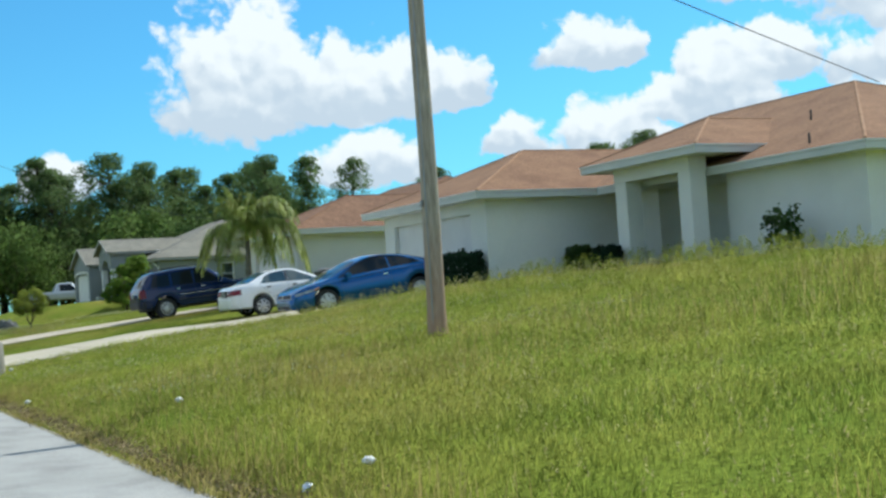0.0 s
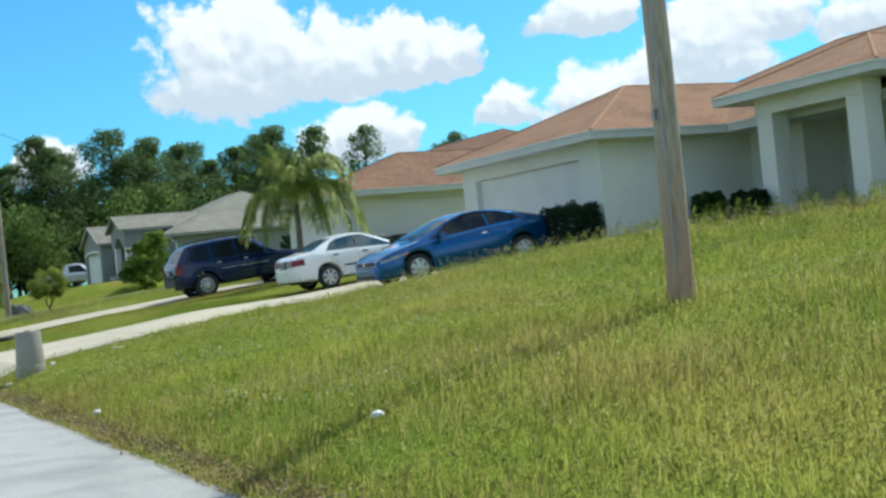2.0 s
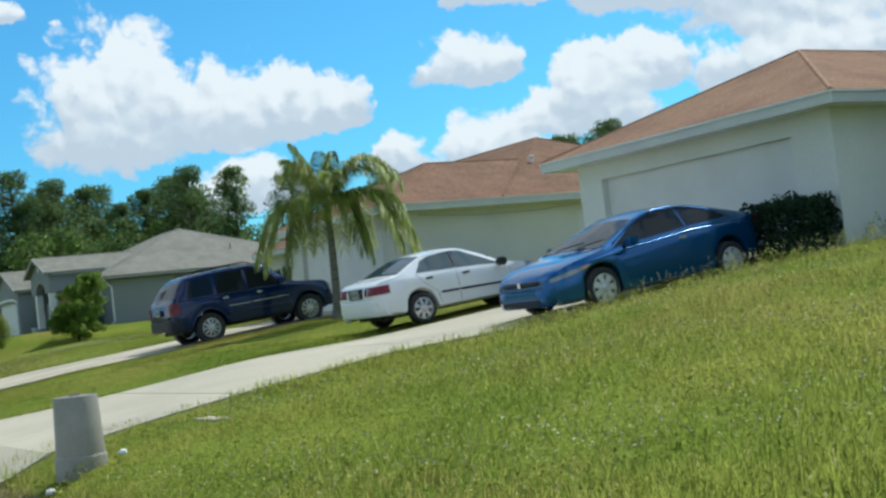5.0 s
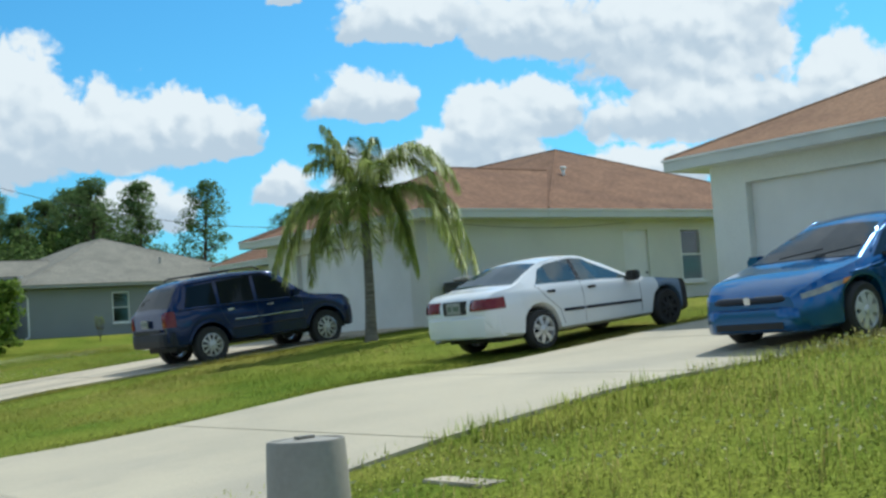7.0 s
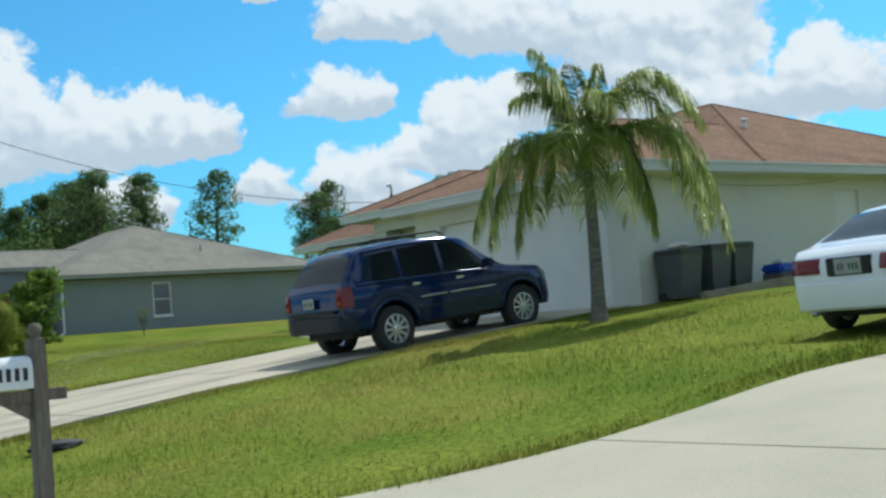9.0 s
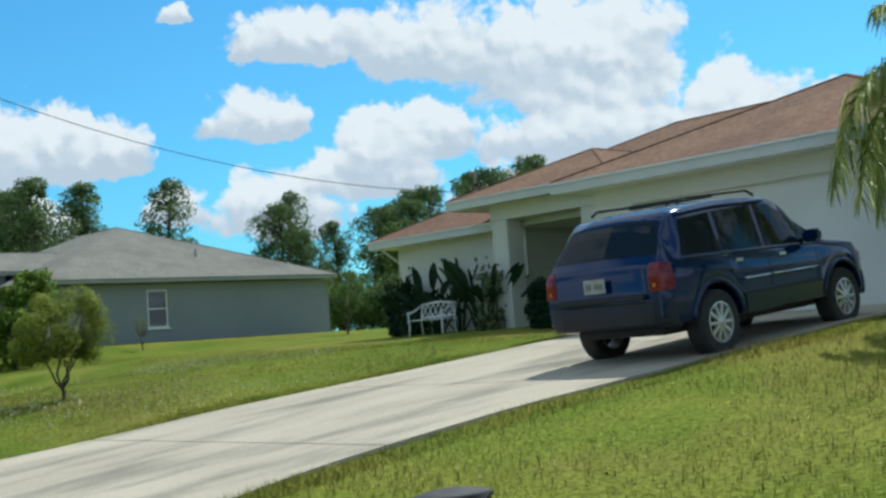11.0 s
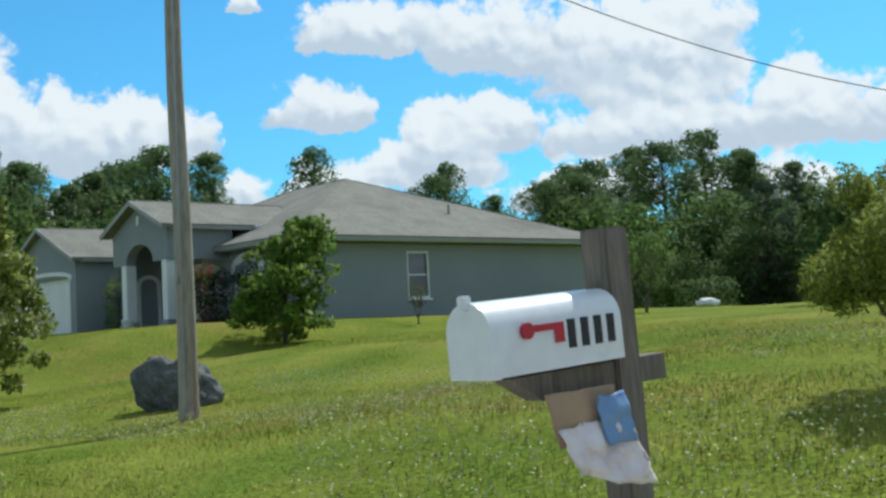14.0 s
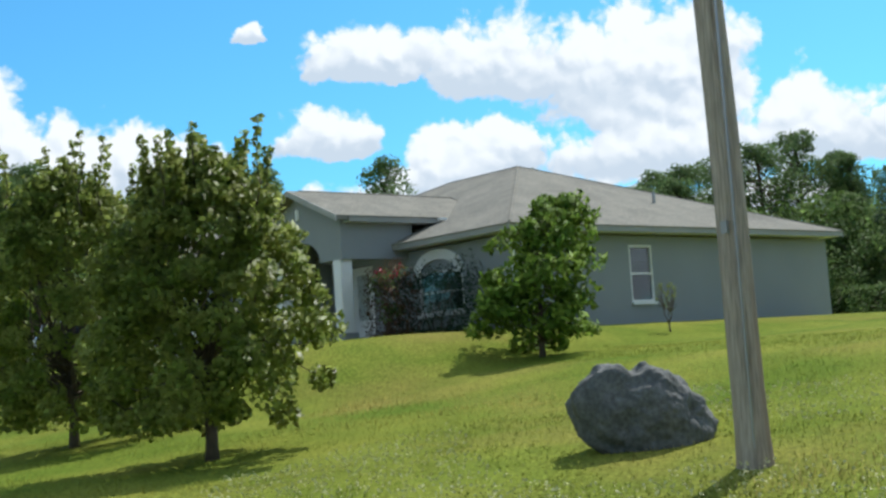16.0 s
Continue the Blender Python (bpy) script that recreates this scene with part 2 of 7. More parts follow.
WOOD_POLE = mat("weathered_pole_wood", (0.37, 0.325, 0.265), (0.265, 0.22, 0.175), scale=2.0, rough=0.9, bump=0.03, bscale=14, fine=0.3, fscale=10, stretch=(6, 6, 0.4), stain=(0.26, 0.13, 0.06), stain_scale=0.4, stain_amount=0.5)
WOOD_POLE_OLD = mat("reddish_based_pole_wood", (0.46, 0.405, 0.33), (0.34, 0.285, 0.225), scale=2.0, rough=0.9, bump=0.03, bscale=14, fine=0.3, fscale=10, stretch=(6, 6, 0.4))
pn = WOOD_POLE_OLD.node_tree
pb = pn.nodes["Principled BSDF"].inputs["Base Color"]
raw = pb.links[0].from_socket
pc, ps, pr, pm = (pn.nodes.new(k) for k in ("ShaderNodeTexCoord", "ShaderNodeSeparateXYZ", "ShaderNodeMapRange", "ShaderNodeMix"))
pm.data_type = "RGBA"
pr.inputs["From Min"].default_value, pr.inputs["From Max"].default_value, pr.inputs["To Max"].default_value = 1.7, 0.3, 0.55
pn.links.new(pc.outputs["Object"], ps.inputs[0])
pn.links.new(ps.outputs[2], pr.inputs["Value"])
pn.links.new(pr.outputs[0], pm.inputs[0])
pn.links.new(raw, pm.inputs[6])
pm.inputs[7].default_value = (0.42, 0.20, 0.10, 1)
pn.links.new(pm.outputs[2], pb)
GLASS = mat("window_glass", (0.85, 0.9, 0.9), rough=0.02)
GLASS.node_tree.nodes["Principled BSDF"].inputs["Transmission Weight"].default_value = 1.0
BLIND = mat("dull_blind", (0.13, 0.137, 0.14), (0.10, 0.105, 0.11), scale=4, rough=0.8)
METAL = mat("grey_metal", (0.35, 0.36, 0.36), (0.28, 0.28, 0.28), rough=0.4, metal=0.8)
BLACK = mat("black_rubber", (0.022, 0.022, 0.024), (0.03, 0.03, 0.03), scale=5, rough=0.75)


# ---- builders ----
def part(name, bm, material, parent=None, label="", smooth=False, sharp=None):
    """One mesh object from a bmesh, linked under parent."""
    me = bpy.data.meshes.new(name)
    bm.normal_update()
    bm.to_mesh(me)
    bm.free()
    me.materials.append(material)
    if smooth:
        me.polygons.foreach_set("use_smooth", [True] * len(me.polygons))
        if sharp:
            me.set_sharp_from_angle(angle=radians(sharp))
    ob = new(name, me)
    if parent is not None:
        ob.parent = parent
    if label:
        ob["label"] = label
    return ob


def thing(name, place=(0, 0, 0), label="", category="", group="", kind="", rz=0):
    ob = new(name)
    ob.matrix_world = pose(*place, 0, 0, rz)
    ob.empty_display_size = 0.2
    return tagged(ob, label, category, group, kind)


def box(bm, x0, x1, y0, y1, z0, z1, bevel=0.0):
    x0, x1, y0, y1, z0, z1 = min(x0, x1), max(x0, x1), min(y0, y1), max(y0, y1), min(z0, z1), max(z0, z1)
    v = [bm.verts.new(p) for p in ((x0, y0, z0), (x1, y0, z0), (x1, y1, z0), (x0, y1, z0), (x0, y0, z1), (x1, y0, z1), (x1, y1, z1), (x0, y1, z1))]
    fs = [bm.faces.new([v[i] for i in q]) for q in ((3, 2, 1, 0), (4, 5, 6, 7), (0, 1, 5, 4), (1, 2, 6, 5), (2, 3, 7, 6), (3, 0, 4, 7))]
    if bevel:
        es = list({e for f in fs for e in f.edges})
        bmesh.ops.bevel(bm, geom=es, offset=bevel, segments=2, affect="EDGES")
    return bm


def boxed(*a, bevel=0.0):
    return box(bmesh.new(), *a, bevel=bevel)


def tube(bm, pts, radii, sides=8, cap=True):
    """A round tube along points, with a radius at each."""
    rings = []
    up = Vector((0.13, 0.31, 0.94))
    for i, p in enumerate(pts):
        p = Vector(p)
        d = (Vector(pts[min(i + 1, len(pts) - 1)]) - Vector(pts[max(i - 1, 0)])).normalized()
        u = d.cross(up)
        if u.length < 0.05:
            u = d.cross(Vector((1, 0, 0)))
        u.normalize()
        w = d.cross(u)
        r = radii[i] if isinstance(radii, (list, tuple)) else radii
        rings.append([bm.verts.new(p + (u * math.cos(2 * math.pi * k / sides) + w * math.sin(2 * math.pi * k / sides)) * r) for k in range(sides)])
    for a, b in zip(rings, rings[1:]):
        for k in range(sides):
            bm.faces.new((a[k], a[(k + 1) % sides], b[(k + 1) % sides], b[k]))
    if cap:
        bm.faces.new(rings[0][::-1])
        bm.faces.new(rings[-1])
    return bm


def wall_holes(bm, axis, at, a0, a1, z0, z1, thick, holes=()):
    """One connected wall with openings through it. axis 'x': its face lies at x = at and it runs along y."""
    a0, a1 = min(a0, a1), max(a0, a1)
    hs = [(min(h[0], h[1]), max(h[0], h[1]), h[2], h[3]) for h in holes]
    us = sorted({a0, a1, *[h[0] for h in hs], *[h[1] for h in hs]})
    vs = sorted({z0, z1, *[h[2] for h in hs], *[h[3] for h in hs]})
    grid = {}

    def vert(i, j, k):
        if (i, j, k) not in grid:
            d = at + (thick if k else 0)
            grid[i, j, k] = bm.verts.new((d, us[i], vs[j]) if axis == "x" else (us[i], d, vs[j]))
        return grid[i, j, k]

    def solid(i, j):
        if not (0 <= i < len(us) - 1 and 0 <= j < len(vs) - 1):
            return False
        u, v = (us[i] + us[i + 1]) / 2, (vs[j] + vs[j + 1]) / 2
        return not any(h[0] < u < h[1] and h[2] < v < h[3] for h in hs)
    made = []
    for i in range(len(us) - 1):
        for j in range(len(vs) - 1):
            if not solid(i, j):
                continue
            for k in (0, 1):
                made.append(bm.faces.new([vert(*p, k) for p in ((i, j), (i + 1, j), (i + 1, j + 1), (i, j + 1))]))
            for (di, dj), e in (((-1, 0), ((i, j), (i, j + 1))), ((1, 0), ((i + 1, j), (i + 1, j + 1))), ((0, -1), ((i, j), (i + 1, j))), ((0, 1), ((i, j + 1), (i + 1, j + 1)))):
                if not solid(i + di, j + dj):
                    made.append(bm.faces.new([vert(*e[0], 0), vert(*e[1], 0), vert(*e[1], 1), vert(*e[0], 1)]))
    bmesh.ops.recalc_face_normals(bm, faces=made)


def slab(bm, axis, at, thick, u, v, z0, z1):
    if axis == "x":
        box(bm, at, at + thick, u, v, z0, z1)
    else:
        box(bm, u, v, at, at + thick, z0, z1)


def smoothstep(a, b, x):
    t = max(0.0, min(1.0, (x - a) / (b - a)))
    return t * t * (3 - 2 * t)


# ---- ground ----
PX = [-60, 2.2, 2.9, 3.5, 8, 11.5, 14, 18.5, 26, 34, 60, 200]
PZ = [-0.06, -0.06, 0.04, 0.29, 0.80, 1.10, 1.33, 1.62, 1.85, 2.1, 2.3, 2.3]


def rise(x):
    return float(np.interp(x, PX, PZ))


def ground_z(x, y):
    z = rise(x)
    body_x = smoothstep(4.0, 7.5, x) * (1 - smoothstep(12, 16, x))
    z -= 0.22 * smoothstep(58, 63, y) * body_x * (1 - smoothstep(95, 110, y))
    z += 0.20 * body_x * smoothstep(49.6, 52, y) * (1 - smoothstep(56, 61, y))
    z += 0.16 * smoothstep(9, 12, x) * (1 - smoothstep(16, 22, x)) * (1 - smoothstep(27.5, 29.3, y))
    z -= 0.08 * smoothstep(34.6, 35.0, y) * (1 - smoothstep(37.0, 39.0, y)) * smoothstep(10.0, 11.2, x) * (1 - smoothstep(15.5, 16.5, x))
    z -= 0.15 * smoothstep(29.2, 29.8, y) * (1 - smoothstep(34.4, 34.9, y)) * smoothstep(8.0, 11.0, x) * (1 - smoothstep(14.6, 16.1, x))
    pad = smoothstep(75.5, 79.2, y) * smoothstep(8.5, 16.5, x) * (1 - smoothstep(100, 112, y))
    z += (2.24 - z) * pad * (1 - smoothstep(36, 44, x))
    if 2.9 < x < 40:
        z += 0.025 * noise.noise((x * 0.6, y * 0.6, 0.0)) * smoothstep(3, 4, x)
    return z


def axis_steps(lo, hi, a, b, fine, grow=1.35):
    v = list(np.arange(a, b + 1e-6, fine))
    s, p = fine, b
    while p < hi:
        s *= grow
        p += s
        v.append(min(p, hi))
    s, p = fine, a
    while p > lo:
        s *= grow
        p -= s
        v.insert(0, max(p, lo))
    return v


def grid_mesh(name, xs, ys, zfun, material):
    verts = [(x, y, zfun(x, y)) for y in ys for x in xs]
    n = len(xs)
    faces = [(j * n + i, j * n + i + 1, (j + 1) * n + i + 1, (j + 1) * n + i) for j in range(len(ys) - 1) for i in range(n - 1)]
    me = bpy.data.meshes.new(name)
    me.from_pydata(verts, [], faces)
    me.polygons.foreach_set("use_smooth", [True] * len(me.polygons))
    me.materials.append(material)
    return new(name, me)


ground = grid_mesh("ground", axis_steps(-1500, 2500, 2.2, 40, 0.4), axis_steps(-1500, 3000, -6, 106, 0.5), ground_z, SOIL)
tagged(ground, "sloping lawn of mixed green and dry yellow grass", "lawn", kind="structure")


def road_edge(y):
    return 2.78 + 0.06 * noise.noise((0.3, y * 0.9, 3.0)) + 0.03 * noise.noise((0.9, y * 3.1, 7.0)) - 0.2 * smoothstep(24, 40, y)


bm = bmesh.new()
ys = list(np.arange(-60, 200, 0.25)) + [400.0]
prev = None
for y in ys:
    e = road_edge(y)
    row = [bm.verts.new((x, y, z)) for x, z in ((-4.6, 0.0), (-1.0, 0.03), (e - 0.9, 0.012), (e, 0.0), (e + 0.05, -0.07))]
    if prev:
        for i in range(4):
            bm.faces.new((prev[i], prev[i + 1], row[i + 1], row[i]))
    prev = row
road = part("road", bm, ASPHALT, smooth=True, sharp=40)
tagged(road, "pale sun-bleached asphalt street with a crumbling edge", "road", kind="structure")


def driveway(name, near, far, material, label, joints, dip=0.0):
    """A concrete drive of separate slabs that flares towards the road."""
    d = tagged(new(name), label, "driveway", kind="structure")

    def edges(x):
        k = 1 - smoothstep(2.5, 7.5, x)
        return near - 0.9 * k * k, far + 1.6 * k * k
    for xa, xb in zip(joints, joints[1:]):
        bm = bmesh.new()
        n = max(2, int((xb - xa) / 0.4))
        top = []
        for i in range(n + 1):
            x = xa + 0.012 + (xb - xa - 0.024) * i / n
            a, b = edges(x)
            z = max(rise(x) + 0.035 - dip * smoothstep(8.0, 11.0, x) * (1 - smoothstep(14.6, 16.1, x)), 0.012)
            top.append([bm.verts.new((x, a + (b - a) * j / 4, z)) for j in range(5)] + [bm.verts.new((x, a, z - 0.15)), bm.verts.new((x, b, z - 0.15))])
        for p, q in zip(top, top[1:]):
            for j in range(4):
                bm.faces.new((p[j], q[j], q[j + 1], p[j + 1]))
            bm.faces.new((p[5], q[5], q[0], p[0]))
            bm.faces.new((p[4], q[4], q[6], p[6]))
        for p in (top[0], top[-1]):
            f = bm.faces.new((p[5], p[0], p[1], p[2], p[3], p[4], p[6]))
        bmesh.ops.recalc_face_normals(bm, faces=bm.faces)
        part("slab", bm, material, d)
    return d


driveway("driveway_1", 29.75, 34.5, CONCRETE, "pale concrete driveway rising to a garage", [2.66, 6.0, 9.2, 12.6, 16.1], dip=0.10)
driveway("driveway_2", 44.0, 49.1, CONCRETE_OLD, "grey stained concrete driveway rising to a garage", [2.5, 6.4, 9.6, 13.0, 16.7])


# ---- houses ----
def hip(x0, x1, y0, y1, z, pitch, material, parent, name="roof", axis="y", gable=False, drop=0.17, board=None):
    """A hip roof (gable: with an upright end at x0, ridge along x) with fascia boards and a soffit below."""
    bm = bmesh.new()
    if axis == "y":
        h = (x1 - x0) / 2
        ra, rb = ((x0 + x1) / 2, y0 + h, z + pitch * h), ((x0 + x1) / 2, y1 - h, z + pitch * h)
    else:
        h = (y1 - y0) / 2
        ra, rb = (x0 if gable else x0 + h, (y0 + y1) / 2, z + pitch * h), (x1, (y0 + y1) / 2, z + pitch * h)
    t = 0.03
    lo = [(x0, y0), (x1, y0), (x1, y1), (x0, y1)]
    c = [bm.verts.new((*p, z)) for p in lo]
    k = [bm.verts.new((*p, z - t)) for p in lo]
    A, B = bm.verts.new(ra), bm.verts.new(rb)
    if axis == "y":
        fs = ((c[0], c[1], A), (c[1], c[2], B, A), (c[2], c[3], B), (c[3], c[0], A, B))
    else:
        fs = ((c[0], c[1], B, A), (c[1], c[2], B), (c[2], c[3], A, B), (c[3], c[0], A))
    for f in fs:
        bm.faces.new(f)
    for i in range(4):
        bm.faces.new((c[i], k[i], k[(i + 1) % 4], c[(i + 1) % 4]))
    bm.faces.new(k[::-1])
    bmesh.ops.recalc_face_normals(bm, faces=bm.faces)
    r = part(name, bm, material, parent)
    cb = bmesh.new()
    hips = [(c0, ra if (axis == "x" and i in (0, 3)) or (axis == "y" and i in (0, 1)) else rb) for i, c0 in enumerate([(*p, z) for p in lo])]
    for p, q in hips:
        if not (gable and p[0] == x0):
            p = tuple(Vector(p).lerp(Vector(q), 0.01))
            tube(cb, [(p[0], p[1], p[2] - 0.014), (q[0], q[1], q[2] - 0.014)], 0.042, 8)
    tube(cb, [(ra[0], ra[1], ra[2] - 0.014), (rb[0], rb[1], rb[2] - 0.014)], 0.042, 8)
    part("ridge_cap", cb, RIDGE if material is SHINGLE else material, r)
    for sx0, sx1, sy0, sy1 in ((x0 + 0.02, x0 + 0.05, y0 + 0.02, y1 - 0.02), (x1 - 0.05, x1 - 0.02, y0 + 0.02, y1 - 0.02), (x0 + 0.05, x1 - 0.05, y0 + 0.02, y0 + 0.05), (x0 + 0.05, x1 - 0.05, y1 - 0.05, y1 - 0.02)):
        if gable and sx0 == x0 + 0.02:
            continue
        part("fascia", boxed(sx0, sx1, sy0, sy1, z - t - drop, z - t), board or FASCIA, r)
    if board is None:
        for dx0, dx1, dy0, dy1 in ((x0 - 0.006, x0 + 0.004, y0 - 0.006, y1 + 0.006), (x0 + 0.004, x1, y0 - 0.006, y0 + 0.004), (x0 + 0.004, x1, y1 - 0.004, y1 + 0.006)):
            part("drip_edge", boxed(dx0, dx1, dy0, dy1, z - 0.036, z - 0.004), DRIP, r)
    part("soffit", boxed(x0 + 0.05, x1 - 0.05, y0 + 0.05, y1 - 0.05, z - t - drop + 0.01, z - t - drop + 0.03), WHITE, r)
    return r


def window(parent, axis, at, a0, a1, z0, z1, face, frame_mat=WHITE, sashes=2):
    """A framed window in an opening; face: -1 when it looks towards lower coordinates."""
    a0, a1 = min(a0, a1), max(a0, a1)
    w = part("window", bmesh_frame(axis, at - face * 0.05, a0, a1, z0, z1, 0.06, 0.07), frame_mat, parent)
    zm = (z0 + z1) / 2
    bm = bmesh.new()
    slab(bm, axis, at - face * 0.04 - 0.02, 0.04, a0 + 0.06, a1 - 0.06, zm - 0.025, zm + 0.025)
    part("meeting_rail", bm, frame_mat, w)
    for za, zb in ((z0 + 0.06, zm - 0.025), (zm + 0.025, z1 - 0.06)):
        bm = bmesh.new()
        slab(bm, axis, at - face * 0.06 - 0.004, 0.008, a0 + 0.06, a1 - 0.06, za, zb)
        part("pane", bm, GLASS, w)
    for k in range(int((z1 - zm - 0.08) / 0.06)):
        bm = bmesh.new()
        zz = z1 - 0.1 - k * 0.06
        slab(bm, axis, at - face * 0.16 - 0.006, 0.012, a0 + 0.05, a1 - 0.05, zz - 0.05, zz)
        part("blind_slat", bm, BLIND, w)
    bm = bmesh.new()
    slab(bm, axis, at + face * 0.03 - 0.05, 0.1, a0 - 0.04, a1 + 0.04, z0 - 0.07, z0)
    part("sill", bm, frame_mat, w)
    return w


def bmesh_frame(axis, at, a0, a1, z0, z1, wide, deep):
    bm = bmesh.new()
    wall_holes(bm, axis, at - deep / 2, a0, a1, z0, z1, deep, [(a0 + wide, a1 - wide, z0 + wide, z1 - wide)])
    return bm


def garage_door(parent, x, y0, y1, z0, z1, material):
    y0, y1 = min(y0, y1), max(y0, y1)
    g = part("garage_door", boxed(x - 0.003, x + 0.04, y0, y1, z0, z1), material, parent)
    rows, cols = 4, 8
    for r in range(rows):
        h = (z1 - z0) / rows
        w = (y1 - y0) / cols
        bm = bmesh.new()
        wall_holes(bm, "x", x - 0.012, y0 + 0.01, y1 - 0.01, z0 + r * h + 0.004, z0 + (r + 1) * h - 0.004, 0.02, [])
        part("panel", bm, material, g)
    return g


def tan_house(Y, dx, dz, pitch, label, stucco, shingle):
    """The cream house: main block, garage wing towards the road and a porch. Y places the plan along the road."""
    h = thing("house", (0, 0, 0), label, "house")
    X = lambda v: v + dx
    z0, ze = 1.3 + dz, 3.97 + dz
    S = lambda *v: (min(Y(v[0]), Y(v[1])), max(Y(v[0]), Y(v[1])))
    # roofs
    y0, y1 = S(18.5, 35.75)
    hip(X(19.25), X(30.6), y0, y1, ze, pitch, shingle, h)
    y0, y1 = S(28.2, 35.74)
    hip(X(15.5), X(23.5), y0, y1, ze - 0.004, 0.40, shingle, h, "garage_roof", "x")
    y0, y1 = S(22.6, 27.4)
    hip(X(18.2), X(22.7), y0, y1, ze + 0.45, 0.40, shingle, h, "porch_roof", "x")
    zt = ze - 0.19
    t = 0.2
    # garage wing
    y0, y1 = S(28.75, 35.2)
    bm = bmesh.new()
    wall_holes(bm, "x", X(16.05), y0, y1, z0 - 0.5, zt, t, [(Y(29.6), Y(34.5), z0 - 0.5, z0 + 2.15)])
    part("garage_front_wall", bm, stucco, h)
    gs = sorted((Y(29.6), Y(34.5)))
    garage_door(h, X(16.2), gs[0], gs[1], z0 - 0.1, z0 + 2.15, WHITE)
    far_face = Y(35.2)
    inward = -1 if Y(36) > Y(35) else 1
    side_holes = [(X(22.2), X(23.1), z0 + 0.12, z0 + 2.2), (X(24.3), X(25.15), z0 + 0.85, z0 + 2.25), (X(28.45), X(29.2), z0 + 0.85, z0 + 2.25)]
    bm = bmesh.new()
    at = far_face if inward > 0 else far_face - t
    wall_holes(bm, "y", at, X(16.25), X(30.0), z0 - 0.5, zt, t, side_holes)
    part("side_wall", bm, stucco, h)
    outface = -inward
    for a0, a1, b0, b1 in side_holes[1:]:
        window(h, "y", far_face, a0, a1, b0, b1, outface)
    a0, a1, b0, b1 = side_holes[0]
    bm = bmesh.new()
    slab(bm, "y", far_face - outface * 0.08 - 0.02, 0.04, a0, a1, b0, b1)
    door = part("side_door", bm, WHITE, h)
    bm = bmesh.new()
    bmesh.ops.create_uvsphere(bm, u_segments=10, v_segments=6, radius=0.035, matrix=Matrix.Translation((a1 - 0.09, far_face - outface * 0.03, b0 + 1.0)))
    part("knob", bm, METAL, door, smooth=True)
    bm = bmesh.new()
    near = Y(28.75)
    wall_holes(bm, "y", near if inward < 0 else near - t, X(16.25), X(20.4), z0 - 0.5, zt, t)
    part("garage_side_wall", bm, stucco, h)
    # recess and entry
    bm = bmesh.new()
    wall_holes(bm, "x", X(21.6), Y(22.9), Y(27.0), z0 - 0.5, zt + 0.45, t, [(Y(24.5), Y(25.5), z0 + 0.12, z0 + 2.2), (Y(23.7), Y(24.3), z0 + 0.7, z0 + 2.2)])
    part("entry_wall", bm, stucco, h)
    bm = bmesh.new()
    wall_holes(bm, "x", X(20.4), Y(27.0), Y(28.75), z0 - 0.5, zt, t, [(Y(27.8), Y(28.5), z0 + 0.95, z0 + 2.3)])
    part("recess_wall", bm, stucco, h)
    bm = bmesh.new()
    wall_holes(bm, "y", Y(27.0) if inward < 0 else Y(27.0) - t, X(20.6), X(21.6), z0 - 0.5, zt, t)
    part("recess_side_wall", bm, stucco, h)
    window(h, "x", X(20.4), Y(27.8), Y(28.5), z0 + 0.95, z0 + 2.3, -1)
    window(h, "x", X(21.6), Y(23.7), Y(24.3), z0 + 0.7, z0 + 2.2, -1)
    ds = sorted((Y(24.5), Y(25.5)))
    d = part("front_door", boxed(X(21.66), X(21.71), ds[0], ds[1], z0 + 0.12, z0 + 2.2), stucco, h)
    bm = bmesh.new()
    bmesh.ops.create_uvsphere(bm, u_segments=10, v_segments=6, radius=0.035, matrix=Matrix.Translation((X(21.63), ds[0] + 0.1, z0 + 1.1)))
    part("knob", bm, METAL, d, smooth=True)
    # main front wall, south and back walls
    bm = bmesh.new()
    wall_holes(bm, "x", X(19.8), Y(19.05), Y(23.5), z0 - 0.5, zt, t)
    part("front_wall", bm, stucco, h)
    bm = bmesh.new()
    wall_holes(bm, "y", Y(23.5) - t if inward < 0 else Y(23.5), X(20.0), X(21.6), z0 - 0.5, zt, t)
    part("entry_side_wall", bm, stucco, h)
    bm = bmesh.new()
    sy = Y(19.05)
    wall_holes(bm, "y", sy - t if inward > 0 else sy, X(20.0), X(30.0), z0 - 0.5, zt, t)
    part("end_wall", bm, stucco, h)
    bm = bmesh.new()
    wall_holes(bm, "x", X(30.0), Y(19.05), Y(35.2), z0 - 0.5, zt, t)
    part("back_wall", bm, stucco, h)
    if dx:
        bm = bmesh.new()
        tube(bm, [(X(19.3), Y(18.92), zt + 0.1), (X(19.38), Y(18.95), zt - 0.05), (X(19.95), Y(18.99), zt - 0.42), (X(20.0), Y(18.99), z0 - 0.2)], 0.04, 6)
        part("downspout", bm, FASCIA, h, "white downspout with an elbow under the eave")
        bm = bmesh.new()
        tube(bm, [(X(18.35), Y(27.45), zt + 0.25), (X(18.38), Y(27.6), zt + 0.12), (X(18.2), Y(28.55), zt - 0.22), (X(18.2), Y(28.68), zt - 0.4), (X(18.2), Y(28.68), z0 - 0.2)], 0.035, 6)
        part("downspout", bm, FASCIA, h, "white downspout slanting to the garage wall")
    # porch columns and beam
    for yc in (26.35, 23.75):
        ys = S(yc - 0.24, yc + 0.24)
        part("column", boxed(X(18.72), X(19.2), *ys, z0 - 0.4, zt + 0.12, bevel=0.012), stucco, h)
